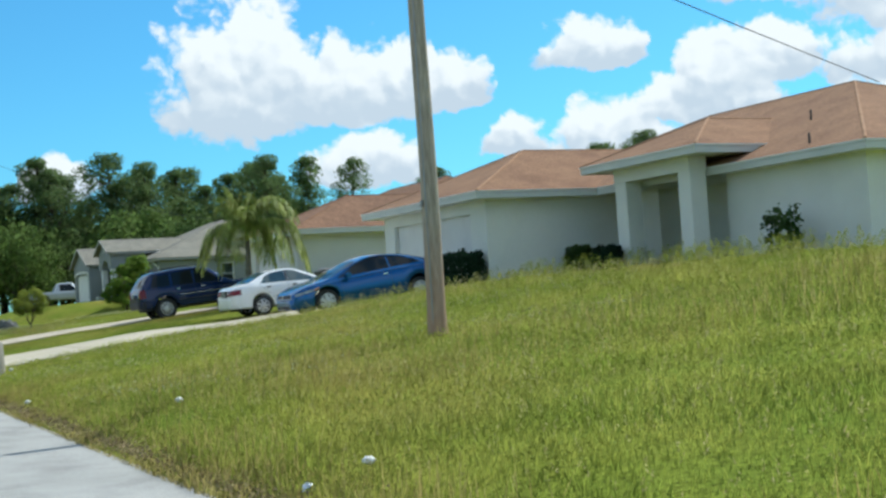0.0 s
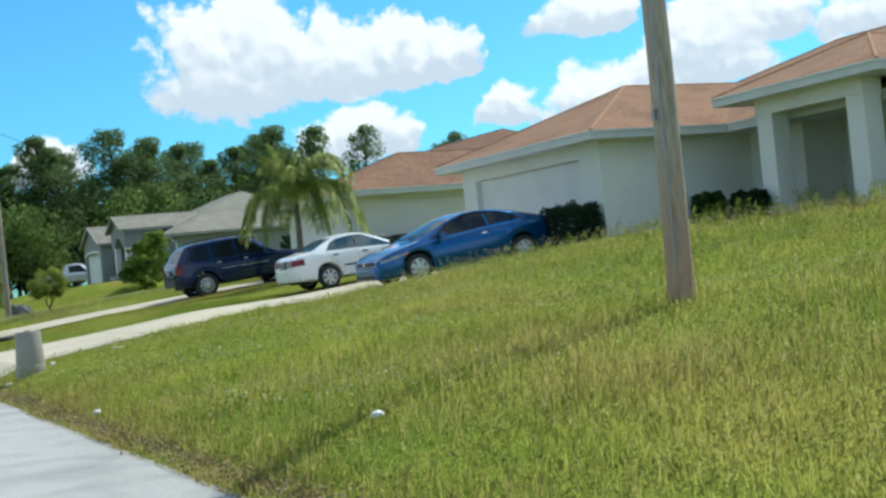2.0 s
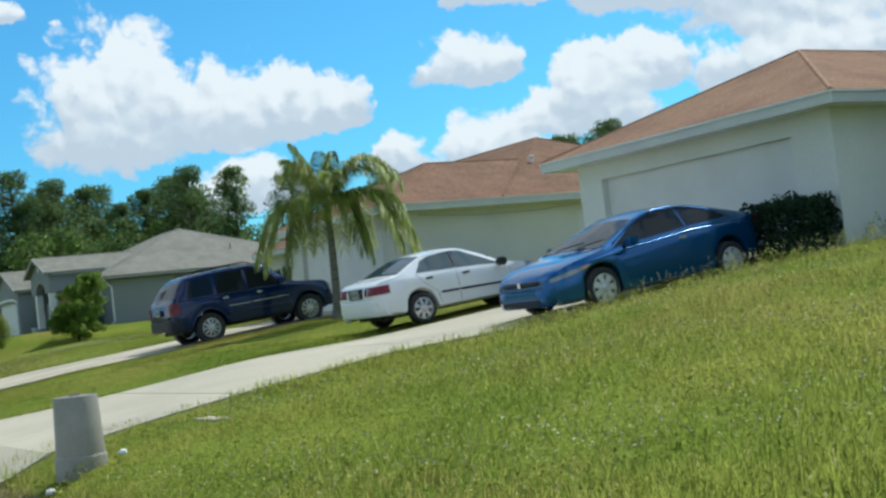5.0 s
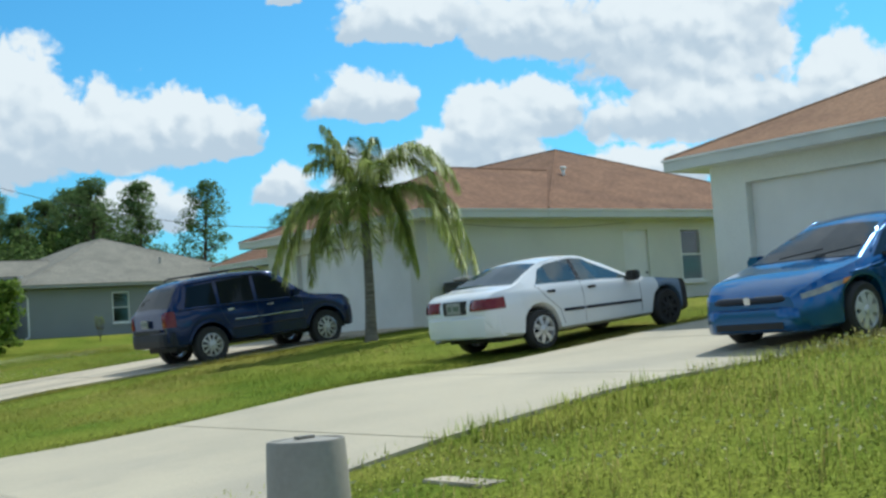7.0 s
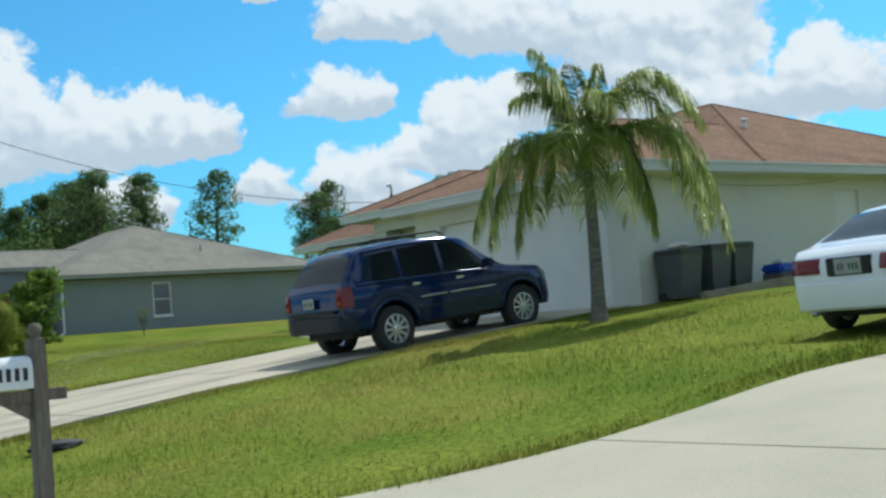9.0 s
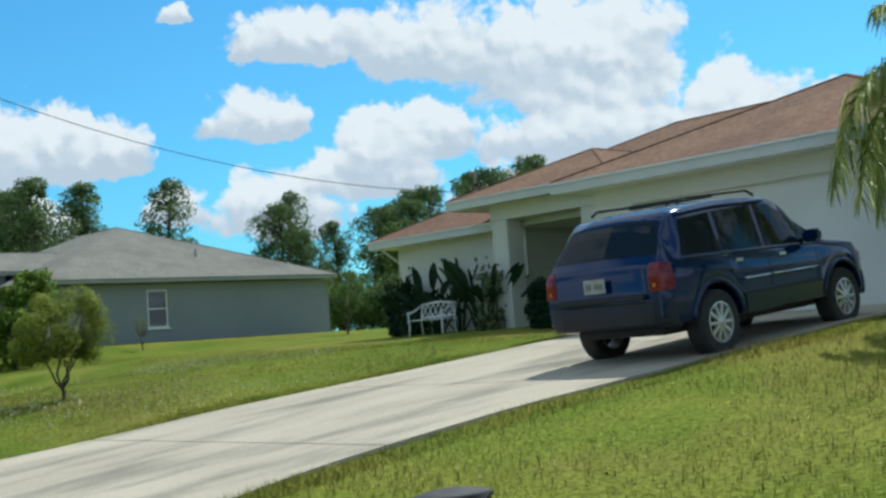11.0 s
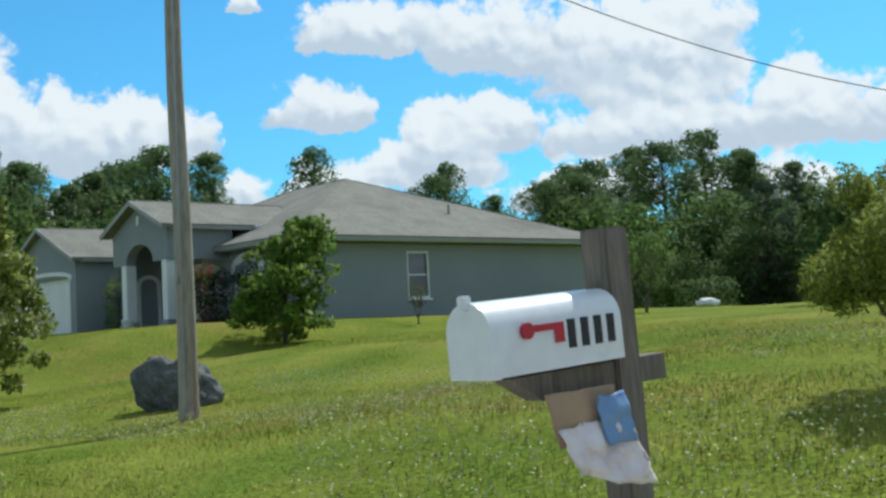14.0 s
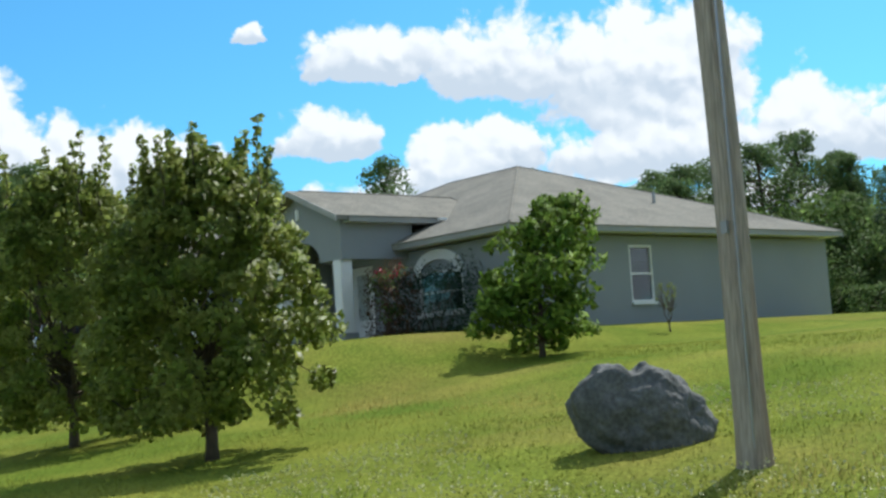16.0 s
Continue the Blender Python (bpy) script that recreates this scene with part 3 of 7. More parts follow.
    ys = S(23.51, 26.59)
    part("porch_beam", boxed(X(18.70), X(19.22), *ys, zt + 0.12, zt + 0.45), stucco, h)
    ys = S(23.0, 27.2)
    part("porch_floor", boxed(X(18.5), X(21.6), *ys, z0 - 0.3, z0 + 0.06), CONCRETE, h)
    return h


tan_house(lambda y: y, 0.0, 0.0, 0.405, "white stucco bungalow with terracotta shingle hip roof, white garage door", STUCCO, SHINGLE)
tan_house(lambda y: 78.9 - y, 0.5, 0.10, 0.43, "cream stucco bungalow with brown shingle hip roof, white garage door", STUCCO_CREAM, SHINGLE_BROWN)


def extrude_poly(bm, pts, axis, d0, d1):
    """A flat polygon of (a, z) points, drawn out from d0 to d1 along the axis."""
    put = (lambda a, z, d: (d, a, z)) if axis == "x" else (lambda a, z, d: (a, d, z))
    f = [bm.verts.new(put(a, z, d0)) for a, z in pts]
    g = [bm.verts.new(put(a, z, d1)) for a, z in pts]
    made = [bm.faces.new(f), bm.faces.new(g[::-1])]
    for i in range(len(pts)):
        j = (i + 1) % len(pts)
        made.append(bm.faces.new((f[i], f[j], g[j], g[i])))
    bmesh.ops.recalc_face_normals(bm, faces=made)
    return bm


def arch_wall(bm, at, thick, y0, y1, z0, top, ya, yb, spring):
    """A gabled wall facing x with an arched opening that reaches down to z0. top: points (y, z) of its upper line, from y0 to y1."""
    yc, r = (ya + yb) / 2, (yb - ya) / 2
    arc = [(yc - r * math.cos(math.pi * i / 12), spring + 0.6 * r * math.sin(math.pi * i / 12)) for i in range(13)]
    extrude_poly(bm, [(y0, z0), (ya, z0), *arc, (yb, z0), (y1, z0), *top[::-1]], "x", at, at + thick)
    return bm


def grey_house():
    h = thing("house", (0, 0, 0), "grey stucco bungalow with grey shingle hip roof and arched porch", "house")
    ze, z0, t = 4.76, 2.2, 0.2
    hip(19.75, 33.5, 79.35, 96.4, ze, 0.405, SHINGLE_GREY, h, drop=0.13, board=FASCIA_GREY)
    # gabled portico and gabled garage wing, both towards the road
    for y0, y1, x0, x1, zz, nm in ((83.65, 88.1, 18.2, 23.5, 5.47, "portico_roof"), (90.3, 96.5, 18.12, 24.6, 4.95, "garage_roof")):
        hip(x0, x1, y0, y1, zz, 0.42, SHINGLE_GREY, h, nm, "x", gable=True, drop=0.13, board=FASCIA_GREY)
        ym, zr = (y0 + y1) / 2, zz + 0.42 * (y1 - y0) / 2
        for ya in (y0, y1):
            bm = bmesh.new()
            extrude_poly(bm, [(ya, zz - 0.16), (ya, zz - 0.005), (ym, zr - 0.005), (ym, zr - 0.16)], "x", x0 - 0.38, x0 - 0.34)
            part("rake_board", bm, FASCIA_GREY, h)
            bm = bmesh.new()
            extrude_poly(bm, [(ya, zz - 0.12), (ya, zz), (ym, zr), (ym, zr - 0.12)], "x", x0 - 0.34, x0)
            part("gable_overhang", bm, SHINGLE_GREY, h)
    # portico front: gable, arch, columns
    bm = bmesh.new()
    arch_wall(bm, 18.15, 0.34, 83.95, 87.8, 4.38, [(83.95, 5.40), (85.88, 6.22), (87.8, 5.40)], 84.95, 86.85, 4.42)
    part("portico_front", bm, STUCCO_GREY, h)
    part("gable_vent", boxed(18.10, 18.15, 85.80, 85.96, 5.6, 5.9, bevel=0.02), WHITE, h, "white gable ornament")
    for yc in (84.22, 87.05):
        c = part("column", boxed(18.16, 18.52, yc - 0.18, yc + 0.18, 2.5, 4.38, bevel=0.015), WHITE, h, "white square porch column")
        part("plinth", boxed(18.10, 18.58, yc - 0.24, yc + 0.24, 2.1, 2.5, bevel=0.02), STUCCO_GREY, c)
    bm = bmesh.new()
    wall_holes(bm, "y", 83.95, 18.49, 20.3, 4.38, 5.42, t)
    part("portico_side", bm, STUCCO_GREY, h)
    # north side closed by an added wall, to keep the porch interior dark
    bm = bmesh.new()
    wall_holes(bm, "y", 87.6, 18.49, 20.3, 2.0, 5.42, t)
    part("portico_side", bm, STUCCO_GREY, h)
    part("portico_ceiling", boxed(18.49, 20.3, 84.15, 87.6, 5.3, 5.4), STUCCO_GREY, h)
    arc = [(19.3 - 0.42 * math.cos(math.pi * i / 12), 3.75 + 0.36 * math.sin(math.pi * i / 12)) for i in range(13)]
    bm = bmesh.new()
    extrude_poly(bm, [(18.88, 2.32), *arc, (19.72, 2.32), (19.62, 2.32), *[(19.3 + (x - 19.3) * 0.76, 3.72 + (z - 3.75) * 0.74) for x, z in arc[::-1]], (18.98, 2.32)], "y", 87.53, 87.595)
    part("arch_trim", bm, WHITE, h, "white arched trim on the porch wall")
    part("portico_back", boxed(20.3, 20.5, 84.0, 88.0, ze - 0.2, 5.42), STUCCO_GREY, h)
    part("portico_floor", boxed(17.9, 20.3, 83.9, 88.0, 2.0, 2.3), CONCRETE, h)
    # front wall with an arched window, door behind the portico
    bm = bmesh.new()
    wall_holes(bm, "x", 20.3, 79.9, 90.6, z0 - 0.4, ze - 0.2, t, [(81.8, 83.6, 2.85, 3.95), (85.6, 86.7, 2.32, 4.4)])
    part("front_wall", bm, STUCCO_GREY, h)
    w = window(h, "x", 20.3, 81.8, 83.6, 2.85, 3.95, -1)
    arc = [(82.7 - 0.98 * math.cos(math.pi * i / 14), 3.95 + 0.55 * math.sin(math.pi * i / 14)) for i in range(15)]
    bm = bmesh.new()
    extrude_poly(bm, [(81.72, 3.86), *arc, (83.68, 3.86), (83.4, 3.86), *[(82.7 + (y - 82.7) * 0.72, 3.9 + (z - 3.95) * 0.62) for y, z in arc[::-1]], (82.0, 3.86)], "x", 20.22, 20.29)
    part("arch_trim", bm, WHITE, w, "white arched trim")
    d = part("front_door", boxed(20.36, 20.42, 85.62, 86.68, 2.32, 4.38), WHITE, h)
    part("door_glass", boxed(20.34, 20.355, 85.9, 86.4, 2.9, 4.15), GLASS, d)
    bm = bmesh.new()
    wall_holes(bm, "y", 79.9, 20.5, 33.3, z0 - 0.4, ze - 0.2, t, [(24.4, 25.3, 2.82, 4.32)])
    part("side_wall", bm, STUCCO_GREY, h)
    window(h, "y", 79.9, 24.4, 25.3, 2.82, 4.32, -1)
    bm = bmesh.new()
    wall_holes(bm, "x", 33.1, 80.1, 96.0, z0 - 0.4, ze - 0.2, t)
    part("back_wall", bm, STUCCO_GREY, h)
    # garage wing
    bm = bmesh.new()
    extrude_poly(bm, [(90.6, z0 - 0.4), (91.1, z0 - 0.4), (91.1, 4.3), (95.7, 4.3), (95.7, z0 - 0.4), (96.2, z0 - 0.4), (96.2, 4.96), (93.4, 6.14), (90.6, 4.96)], "x", 18.03, 18.3)
    part("garage_front_wall", bm, STUCCO_GREY, h)
    bm = bmesh.new()
    arc = [(93.4 - 2.5 * math.cos(math.pi * i / 12), 4.3 + 0.28 * math.sin(math.pi * i / 12)) for i in range(13)]
    extrude_poly(bm, [*arc, *[(y, z - 0.14) for y, z in arc[::-1]]], "x", 17.97, 18.026)
    part("arch_trim", bm, WHITE, h, "white trim over the garage door")
    garage_door(h, 18.2, 91.1, 95.7, z0, 4.3, WHITE)
    bm = bmesh.new()
    wall_holes(bm, "y", 90.6, 18.3, 20.3, z0 - 0.4, 4.75, t)
    part("garage_side_wall", bm, STUCCO_GREY, h)
    bm = bmesh.new()
    wall_holes(bm, "y", 96.0, 18.3, 33.3, z0 - 0.4, 4.55, t)
    part("end_wall", bm, STUCCO_GREY, h)
    bm = bmesh.new()
    tube(bm, [(19.8, 79.6, 4.55), (20.0, 79.75, 4.35), (20.25, 79.84, 4.2), (20.25, 79.84, 2.35), (20.05, 79.84, 2.25)], 0.045, 6)
    part("downspout", bm, WHITE, h, "white downspout")
    bm = bmesh.new()
    tube(bm, [(28.0, 82.0, 5.7), (28.0, 82.0, 6.15)], 0.05, 8)
    part("vent_pipe", bm, METAL, h)
    part("gutter_end", boxed(21.1, 21.4, 83.52, 83.62, 5.36, 5.45, bevel=0.02), WHITE, h, "white gutter end under the portico eave")
    return h


grey_house()

# ---- vehicles ----
def paint(name, c, flake=0.0, rough=0.28):
    return mat(name, c, tuple(v * 0.9 for v in c), scale=1.0, rough=rough, metal=flake, coat=1.0, spec=0.0)


NAVY = paint("navy_paint", (0.0035, 0.018, 0.078), 0.25, 0.2)
BLUE = paint("metallic_blue_paint", (0.009, 0.104, 0.295), 0.6, 0.2)
CARWHITE = paint("white_car_paint", (0.85, 0.87, 0.88))
PICKUP = paint("silver_paint", (0.5, 0.52, 0.54), 0.3)
CLADDING = mat("grey_cladding", (0.022, 0.025, 0.034), (0.017, 0.019, 0.027), scale=4, rough=0.5, spec=0.3)
CARGLASS = mat("tinted_car_glass", (0.012, 0.016, 0.02), rough=0.03, spec=0.25)
REARGLASS = mat("dark_blue_rear_glass", (0.02, 0.05, 0.075), (0.015, 0.04, 0.06), scale=3, rough=0.05, spec=0.35)
PALEGLASS = mat("green_tinted_glass", (0.05, 0.085, 0.09), (0.035, 0.06, 0.07), scale=3, rough=0.03, spec=0.9, coat=1.0)
RED = mat("red_lens", (0.20, 0.008, 0.012), (0.13, 0.005, 0.008), scale=8, rough=0.15, spec=0.3, coat=0.4)
AMBER = mat("amber_lens", (0.75, 0.25, 0.03), rough=0.12, coat=1.0)
CLEAR = mat("clear_lens", (0.42, 0.41, 0.36), (0.20, 0.21, 0.21), scale=9, rough=0.08, coat=1.0)
ALLOY = mat("silver_alloy", (0.70, 0.70, 0.70), (0.6, 0.6, 0.6), scale=6, rough=0.3, metal=0.5)
HUBCAP = mat("silver_hubcap", (0.66, 0.67, 0.68), (0.58, 0.58, 0.58), scale=6, rough=0.35, metal=0.3)
PLATE = mat("number_plate", (0.36, 0.37, 0.36), (0.3, 0.3, 0.29), scale=8, rough=0.4)
PLATEINK = mat("plate_ink", (0.06, 0.12, 0.08), rough=0.6)
CHROME = mat("chrome_trim", (0.75, 0.75, 0.75), rough=0.12, metal=1.0)


def lathe(bm, prof, n=28, closed=False, caps=True):
    """Turns a profile of (radius, y) round the y axis."""
    rings = [[bm.verts.new((r * math.cos(2 * math.pi * k / n), y, r * math.sin(2 * math.pi * k / n))) for k in range(n)] for r, y in prof]
    pairs = list(zip(rings, rings[1:])) + ([(rings[-1], rings[0])] if closed else [])
    for a, b in pairs:
        for k in range(n):
            bm.faces.new((a[k], a[(k + 1) % n], b[(k + 1) % n], b[k]))
    if caps and not closed:
        for r, ring in ((prof[0][0], rings[0]), (prof[-1][0], rings[-1])):
            if r > 0.001:
                bm.faces.new(ring)
    bmesh.ops.recalc_face_normals(bm, faces=bm.faces)
    return bm


def wheel(parent, x, side, y, r, wide, rim, spokes, rim_mat, solid=0.0):
    """A wheel of tyre, rim and spokes; side -1 has its outer face towards -y."""
    w = thing("wheel", (0, 0, 0))
    w.parent = parent
    w.location = (x, y, r)
    w.rotation_euler = (0, 0, 0 if side < 0 else math.pi)
    h = wide / 2
    bm = lathe(bmesh.new(), [(rim, -h + 0.01), (rim + 0.03, -h), (r - 0.03, -h), (r - 0.006, -h + 0.025), (r, -h + 0.05), (r, h - 0.05), (r - 0.006, h - 0.025), (r - 0.03, h), (rim, h)], 32, closed=True)
    part("tyre", bm, BLACK, w, smooth=True, sharp=40)
    bm = lathe(bmesh.new(), [(rim + 0.004, -h + 0.004), (rim - 0.012, -h + 0.0), (rim - 0.02, -h + 0.03), (rim - 0.025, h - 0.02), (rim + 0.003, h)], 32, caps=False)
    rm = part("rim", bm, rim_mat, w, smooth=True, sharp=40)
    part("brake_disc", lathe(bmesh.new(), [(rim * 0.85, -h + 0.07), (rim * 0.85, -h + 0.09)], 20), CLADDING, w)
    bm = bmesh.new()
    for k in range(spokes):
        a = 2 * math.pi * k / spokes
        c, s2 = math.cos(a), math.sin(a)
        hw0, hw1 = 0.028 + solid, 0.036 + solid * 2.2
        vs = []
        for rr, hw, y0 in ((0.03, hw0, -h + 0.0), (rim - 0.012, hw1, -h + 0.012)):
            for dy in (0.0, 0.03):
                for sg in (-1, 1):
                    vs.append(bm.verts.new((rr * c - sg * hw * s2, y0 + dy, rr * s2 + sg * hw * c)))
        for q in ((0, 1, 5, 4), (2, 6, 7, 3), (0, 4, 6, 2), (1, 3, 7, 5)):
            bm.faces.new([vs[i] for i in q])
    bmesh.ops.recalc_face_normals(bm, faces=bm.faces)
    part("spokes", bm, rim_mat, rm)
    part("hub_cap", lathe(bmesh.new(), [(0.0, -h - 0.012), (0.045, -h - 0.01), (0.06, -h + 0.004), (0.06, -h + 0.03)], 16), rim_mat, rm, smooth=True, sharp=50)
    return w


class CarShape:
    """A car's body as sections along its length; x forward, y to the left, z up from the ground."""

    def __init__(self, wb, r, xr, xf, width, low, belt, top, plan, arch=1.17, roof_in=0.24):
        self.wb, self.r, self.xr, self.xf, self.hw, self.low = wb, r, xr, xf, width / 2, low
        self.belt, self.top, self.plan, self.arch, self.roof_in = belt, top, plan, arch, roof_in

    def at(self, tab, x):
        """The table's value at x, rounded off where its lines meet."""
        xs, vs = [p[0] for p in tab], [p[1] for p in tab]
        w = max(0.0, min(0.11, x - xs[0], xs[-1] - x))
        return float(np.mean(np.interp([x - w, x - w * 0.5, x, x + w * 0.5, x + w], xs, vs)))

    def section(self, x):
        w = self.hw * self.at(self.plan, x)
        zl = self.at(self.low, x)
        for ax in (-self.wb / 2, self.wb / 2):
            ra = self.r * self.arch
            if abs(x - ax) < ra:
                zl = max(zl, self.r * 1.0 + math.sqrt(ra * ra - (x - ax) ** 2))
        zb, zt = self.at(self.belt, x), self.at(self.top, x)
        g = max(0.0, min(1.0, (zt - zb - 0.03) / 0.36))
        zl = min(zl, zb - 0.06)
        wr = w * (0.95 - self.roof_in * g)
        hb = zb - zl
        return [(0, zl), (w * 0.88, zl), (w * 0.99, zl + min(0.05, hb * 0.2)), (w, zl + hb * 0.4), (w * 0.995, zl + hb * 0.72), (w * 0.968, zb - 0.012), (w * 0.945, zb + 0.012),
                (wr, zt - 0.06 * g - 0.012), (wr * 0.93, zt - 0.022 * g - 0.005), (wr * 0.5, zt - 0.003), (0, zt + 0.006)]

    def side_y(self, x, z):
        s = self.section(x)
        return float(np.interp(z, [p[1] for p in s[2:8]], [p[0] for p in s[2:8]]))

    def top_z(self, x, y):
        s = self.section(x)[6:][::-1]
        return float(np.interp(abs(y), [p[0] for p in s], [p[1] for p in s]))

    def mesh(self, x0=None, x1=None, step=0.045):
        x0, x1 = self.xr if x0 is None else x0, self.xf if x1 is None else x1
        xs = list(np.linspace(x0, x1, int((x1 - x0) / step)))
        bm = bmesh.new()
        rings = []
        for x in xs:
            s = self.section(x)
            rings.append([bm.verts.new((x, y, z)) for y, z in s] + [bm.verts.new((x, -y, z)) for y, z in s[-2:0:-1]])
        n = len(rings[0])
        for a, b in zip(rings, rings[1:]):
            for k in range(n):
                bm.faces.new((a[k], a[(k + 1) % n], b[(k + 1) % n], b[k]))
        bm.faces.new(rings[0])
        bm.faces.new(rings[-1][::-1])
        bmesh.ops.recalc_face_normals(bm, faces=bm.faces)
        return bm

    def side_patch(self, bottom, top, side, lift=0.006, n=14, rows=4):
        """A panel on the car's side between two lines of (x, z), raised a little."""
        bm = bmesh.new()
        cols = []
        for i in range(n + 1):
            f = i / n

            def along(line):
                q = f * (len(line) - 1)
                k = min(int(q), len(line) - 2)
                return tuple(line[k][j] + (line[k + 1][j] - line[k][j]) * (q - k) for j in (0, 1))
            (xb, zb), (xt, zt) = along(bottom), along(top)
            cols.append([])
            for r in range(rows + 1):
                x, z = xb + (xt - xb) * r / rows, zb + (zt - zb) * r / rows
                cols[-1].append(bm.verts.new((x, side * (self.side_y(x, z) + lift), z)))
        for a, b in zip(cols, cols[1:]):
            for r in range(rows):
                bm.faces.new((a[r], b[r], b[r + 1], a[r + 1]))
        rim = bmesh.ops.extrude_face_region(bm, geom=list(bm.faces))
        bmesh.ops.translate(bm, verts=[v for v in rim["geom"] if isinstance(v, bmesh.types.BMVert)], vec=(0, -side * 0.012, 0))
        bmesh.ops.recalc_face_normals(bm, faces=bm.faces)
        return bm

    def top_patch(self, x0, x1, half0, half1, lift=0.006, n=10, m=12):
        bm = bmesh.new()
        rows = []
        for i in range(n + 1):
            x = x0 + (x1 - x0) * i / n
            hw = half0 + (half1 - half0) * i / n
            rows.append([bm.verts.new((x, y, self.top_z(x, y) + lift)) for y in np.linspace(-hw, hw, m + 1)])
        for a, b in zip(rows, rows[1:]):
            for k in range(m):
                bm.faces.new((a[k], a[k + 1], b[k + 1], b[k]))
        rim = bmesh.ops.extrude_face_region(bm, geom=list(bm.faces))
        bmesh.ops.translate(bm, verts=[v for v in rim["geom"] if isinstance(v, bmesh.types.BMVert)], vec=(0, 0, -0.014))
        bmesh.ops.recalc_face_normals(bm, faces=bm.faces)
        return bm

    def seam(self, pts, side, wide=0.007):
        """A door gap: a thin dark strip on the side along (x, z) points."""
        bm = bmesh.new()
        fine = []
        for (xa, za), (xb, zb) in zip(pts, pts[1:]):
            k = max(2, int(math.hypot(xb - xa, zb - za) / 0.06))
            fine += [(xa + (xb - xa) * i / k, za + (zb - za) * i / k) for i in range(k)]
        fine.append(pts[-1])
        tube(bm, [(x, side * (self.side_y(x, z) + 0.0005), z) for x, z in fine], wide * 0.6, 4)
        return bm


def bumper(shape, end, z0, z1, deep, half, wrap, out):
    """A bar round the front (end 1) or rear (end -1) of a car."""
    x = shape.xf if end > 0 else shape.xr
    pts = []
    for i in range(13):
        a = -1 + i / 6
        y = half * a
        pull = wrap * max(0.0, abs(a) - 0.72) ** 2 / 0.0784
        pts.append((x + end * (out - pull), y))
    bm = bmesh.new()
    rings = []
    for px, py in pts:
        q = px - end * deep
        rings.append([bm.verts.new(v) for v in ((px, py, z0 + 0.03), (px + end * 0.012, py, (z0 + z1) / 2), (px, py, z1 - 0.02), (px - end * 0.03, py, z1), (q, py * 0.985, z1), (q, py * 0.985, z0), (px - end * 0.03, py, z0))])
    for a, b in zip(rings, rings[1:]):
        for k in range(7):
            bm.faces.new((a[k], a[(k + 1) % 7], b[(k + 1) % 7], b[k]))
    bm.faces.new(rings[0])
    bm.faces.new(rings[-1][::-1])
    bmesh.ops.recalc_face_normals(bm, faces=bm.faces)
    return bm


def lamp_wrap(shape, side, y_in, x_side, z0, z1, lift=0.012):
    """A tail lamp that follows the rear corner of a car."""
    bm = bmesh.new()
    rows = []
    for j in range(5):
        z = z0 + (z1 - z0) * j / 4
        xe = shape.xr
        while shape.top_z(xe, y_in) < z + 0.012 and xe < x_side - 0.05:
            xe += 0.005
        prof = [(xe - lift, y_in), (xe - lift, shape.side_y(xe, z) * 0.9)]
        prof += [(xe + (x_side - xe) * f - lift * (1 - f) * 0.6, shape.side_y(xe + (x_side - xe) * f, z) + lift * 0.7) for f in (0.08, 0.3, 0.6, 1.0)]
        rows.append([bm.verts.new((px, side * py, z)) for px, py in prof])
    for a, b in zip(rows, rows[1:]):
        for k in range(len(a) - 1):
            bm.faces.new((a[k], a[k + 1], b[k + 1], b[k]))
    rim = bmesh.ops.extrude_face_region(bm, geom=list(bm.faces))
    bmesh.ops.translate(bm, verts=[v for v in rim["geom"] if isinstance(v, bmesh.types.BMVert)], vec=(0.02, -side * 0.02, 0))
    bmesh.ops.recalc_face_normals(bm, faces=bm.faces)
    return bm


def plate(parent, x, z, end, y=0.0):
    p = part("number_plate", boxed(x - 0.006, x + 0.006, y - 0.155, y + 0.155, z - 0.08, z + 0.08, bevel=0.004), PLATE, parent)
    for k in range(6):
        if k == 3:
            continue
        part("bar", boxed(x + end * 0.007, x + end * 0.010, y - 0.12 + k * 0.042, y - 0.095 + k * 0.042, z - 0.035, z + 0.03), PLATEINK, p)


def mirror(parent, shape, x, z, side, material):
    m = part("mirror", boxed(x - 0.09, x + 0.07, side * (shape.side_y(x, z) + 0.05), side * (shape.side_y(x, z) + 0.25), z - 0.02, z + 0.13, bevel=0.03), material, parent, smooth=True, sharp=60)
    part("mirror_arm", boxed(x - 0.03, x + 0.03, side * (shape.side_y(x, z) - 0.05), side * (shape.side_y(x, z) + 0.07), z, z + 0.04, bevel=0.01), BLACK, m)


def handle(parent, shape, x, z, side, material):
    y = shape.side_y(x, z)
    part("door_handle", boxed(x - 0.075, x + 0.075, side * (y - 0.01), side * (y + 0.028), z - 0.018, z + 0.018, bevel=0.009), material, parent, smooth=True, sharp=60)


def place_car(ob, x, y, z, rz, pitch):
    ob.matrix_world = Matrix.Translation((x, y, z)) @ Matrix.Rotation(radians(-pitch), 4, "Y") @ Matrix.Rotation(radians(rz), 4, "Z")


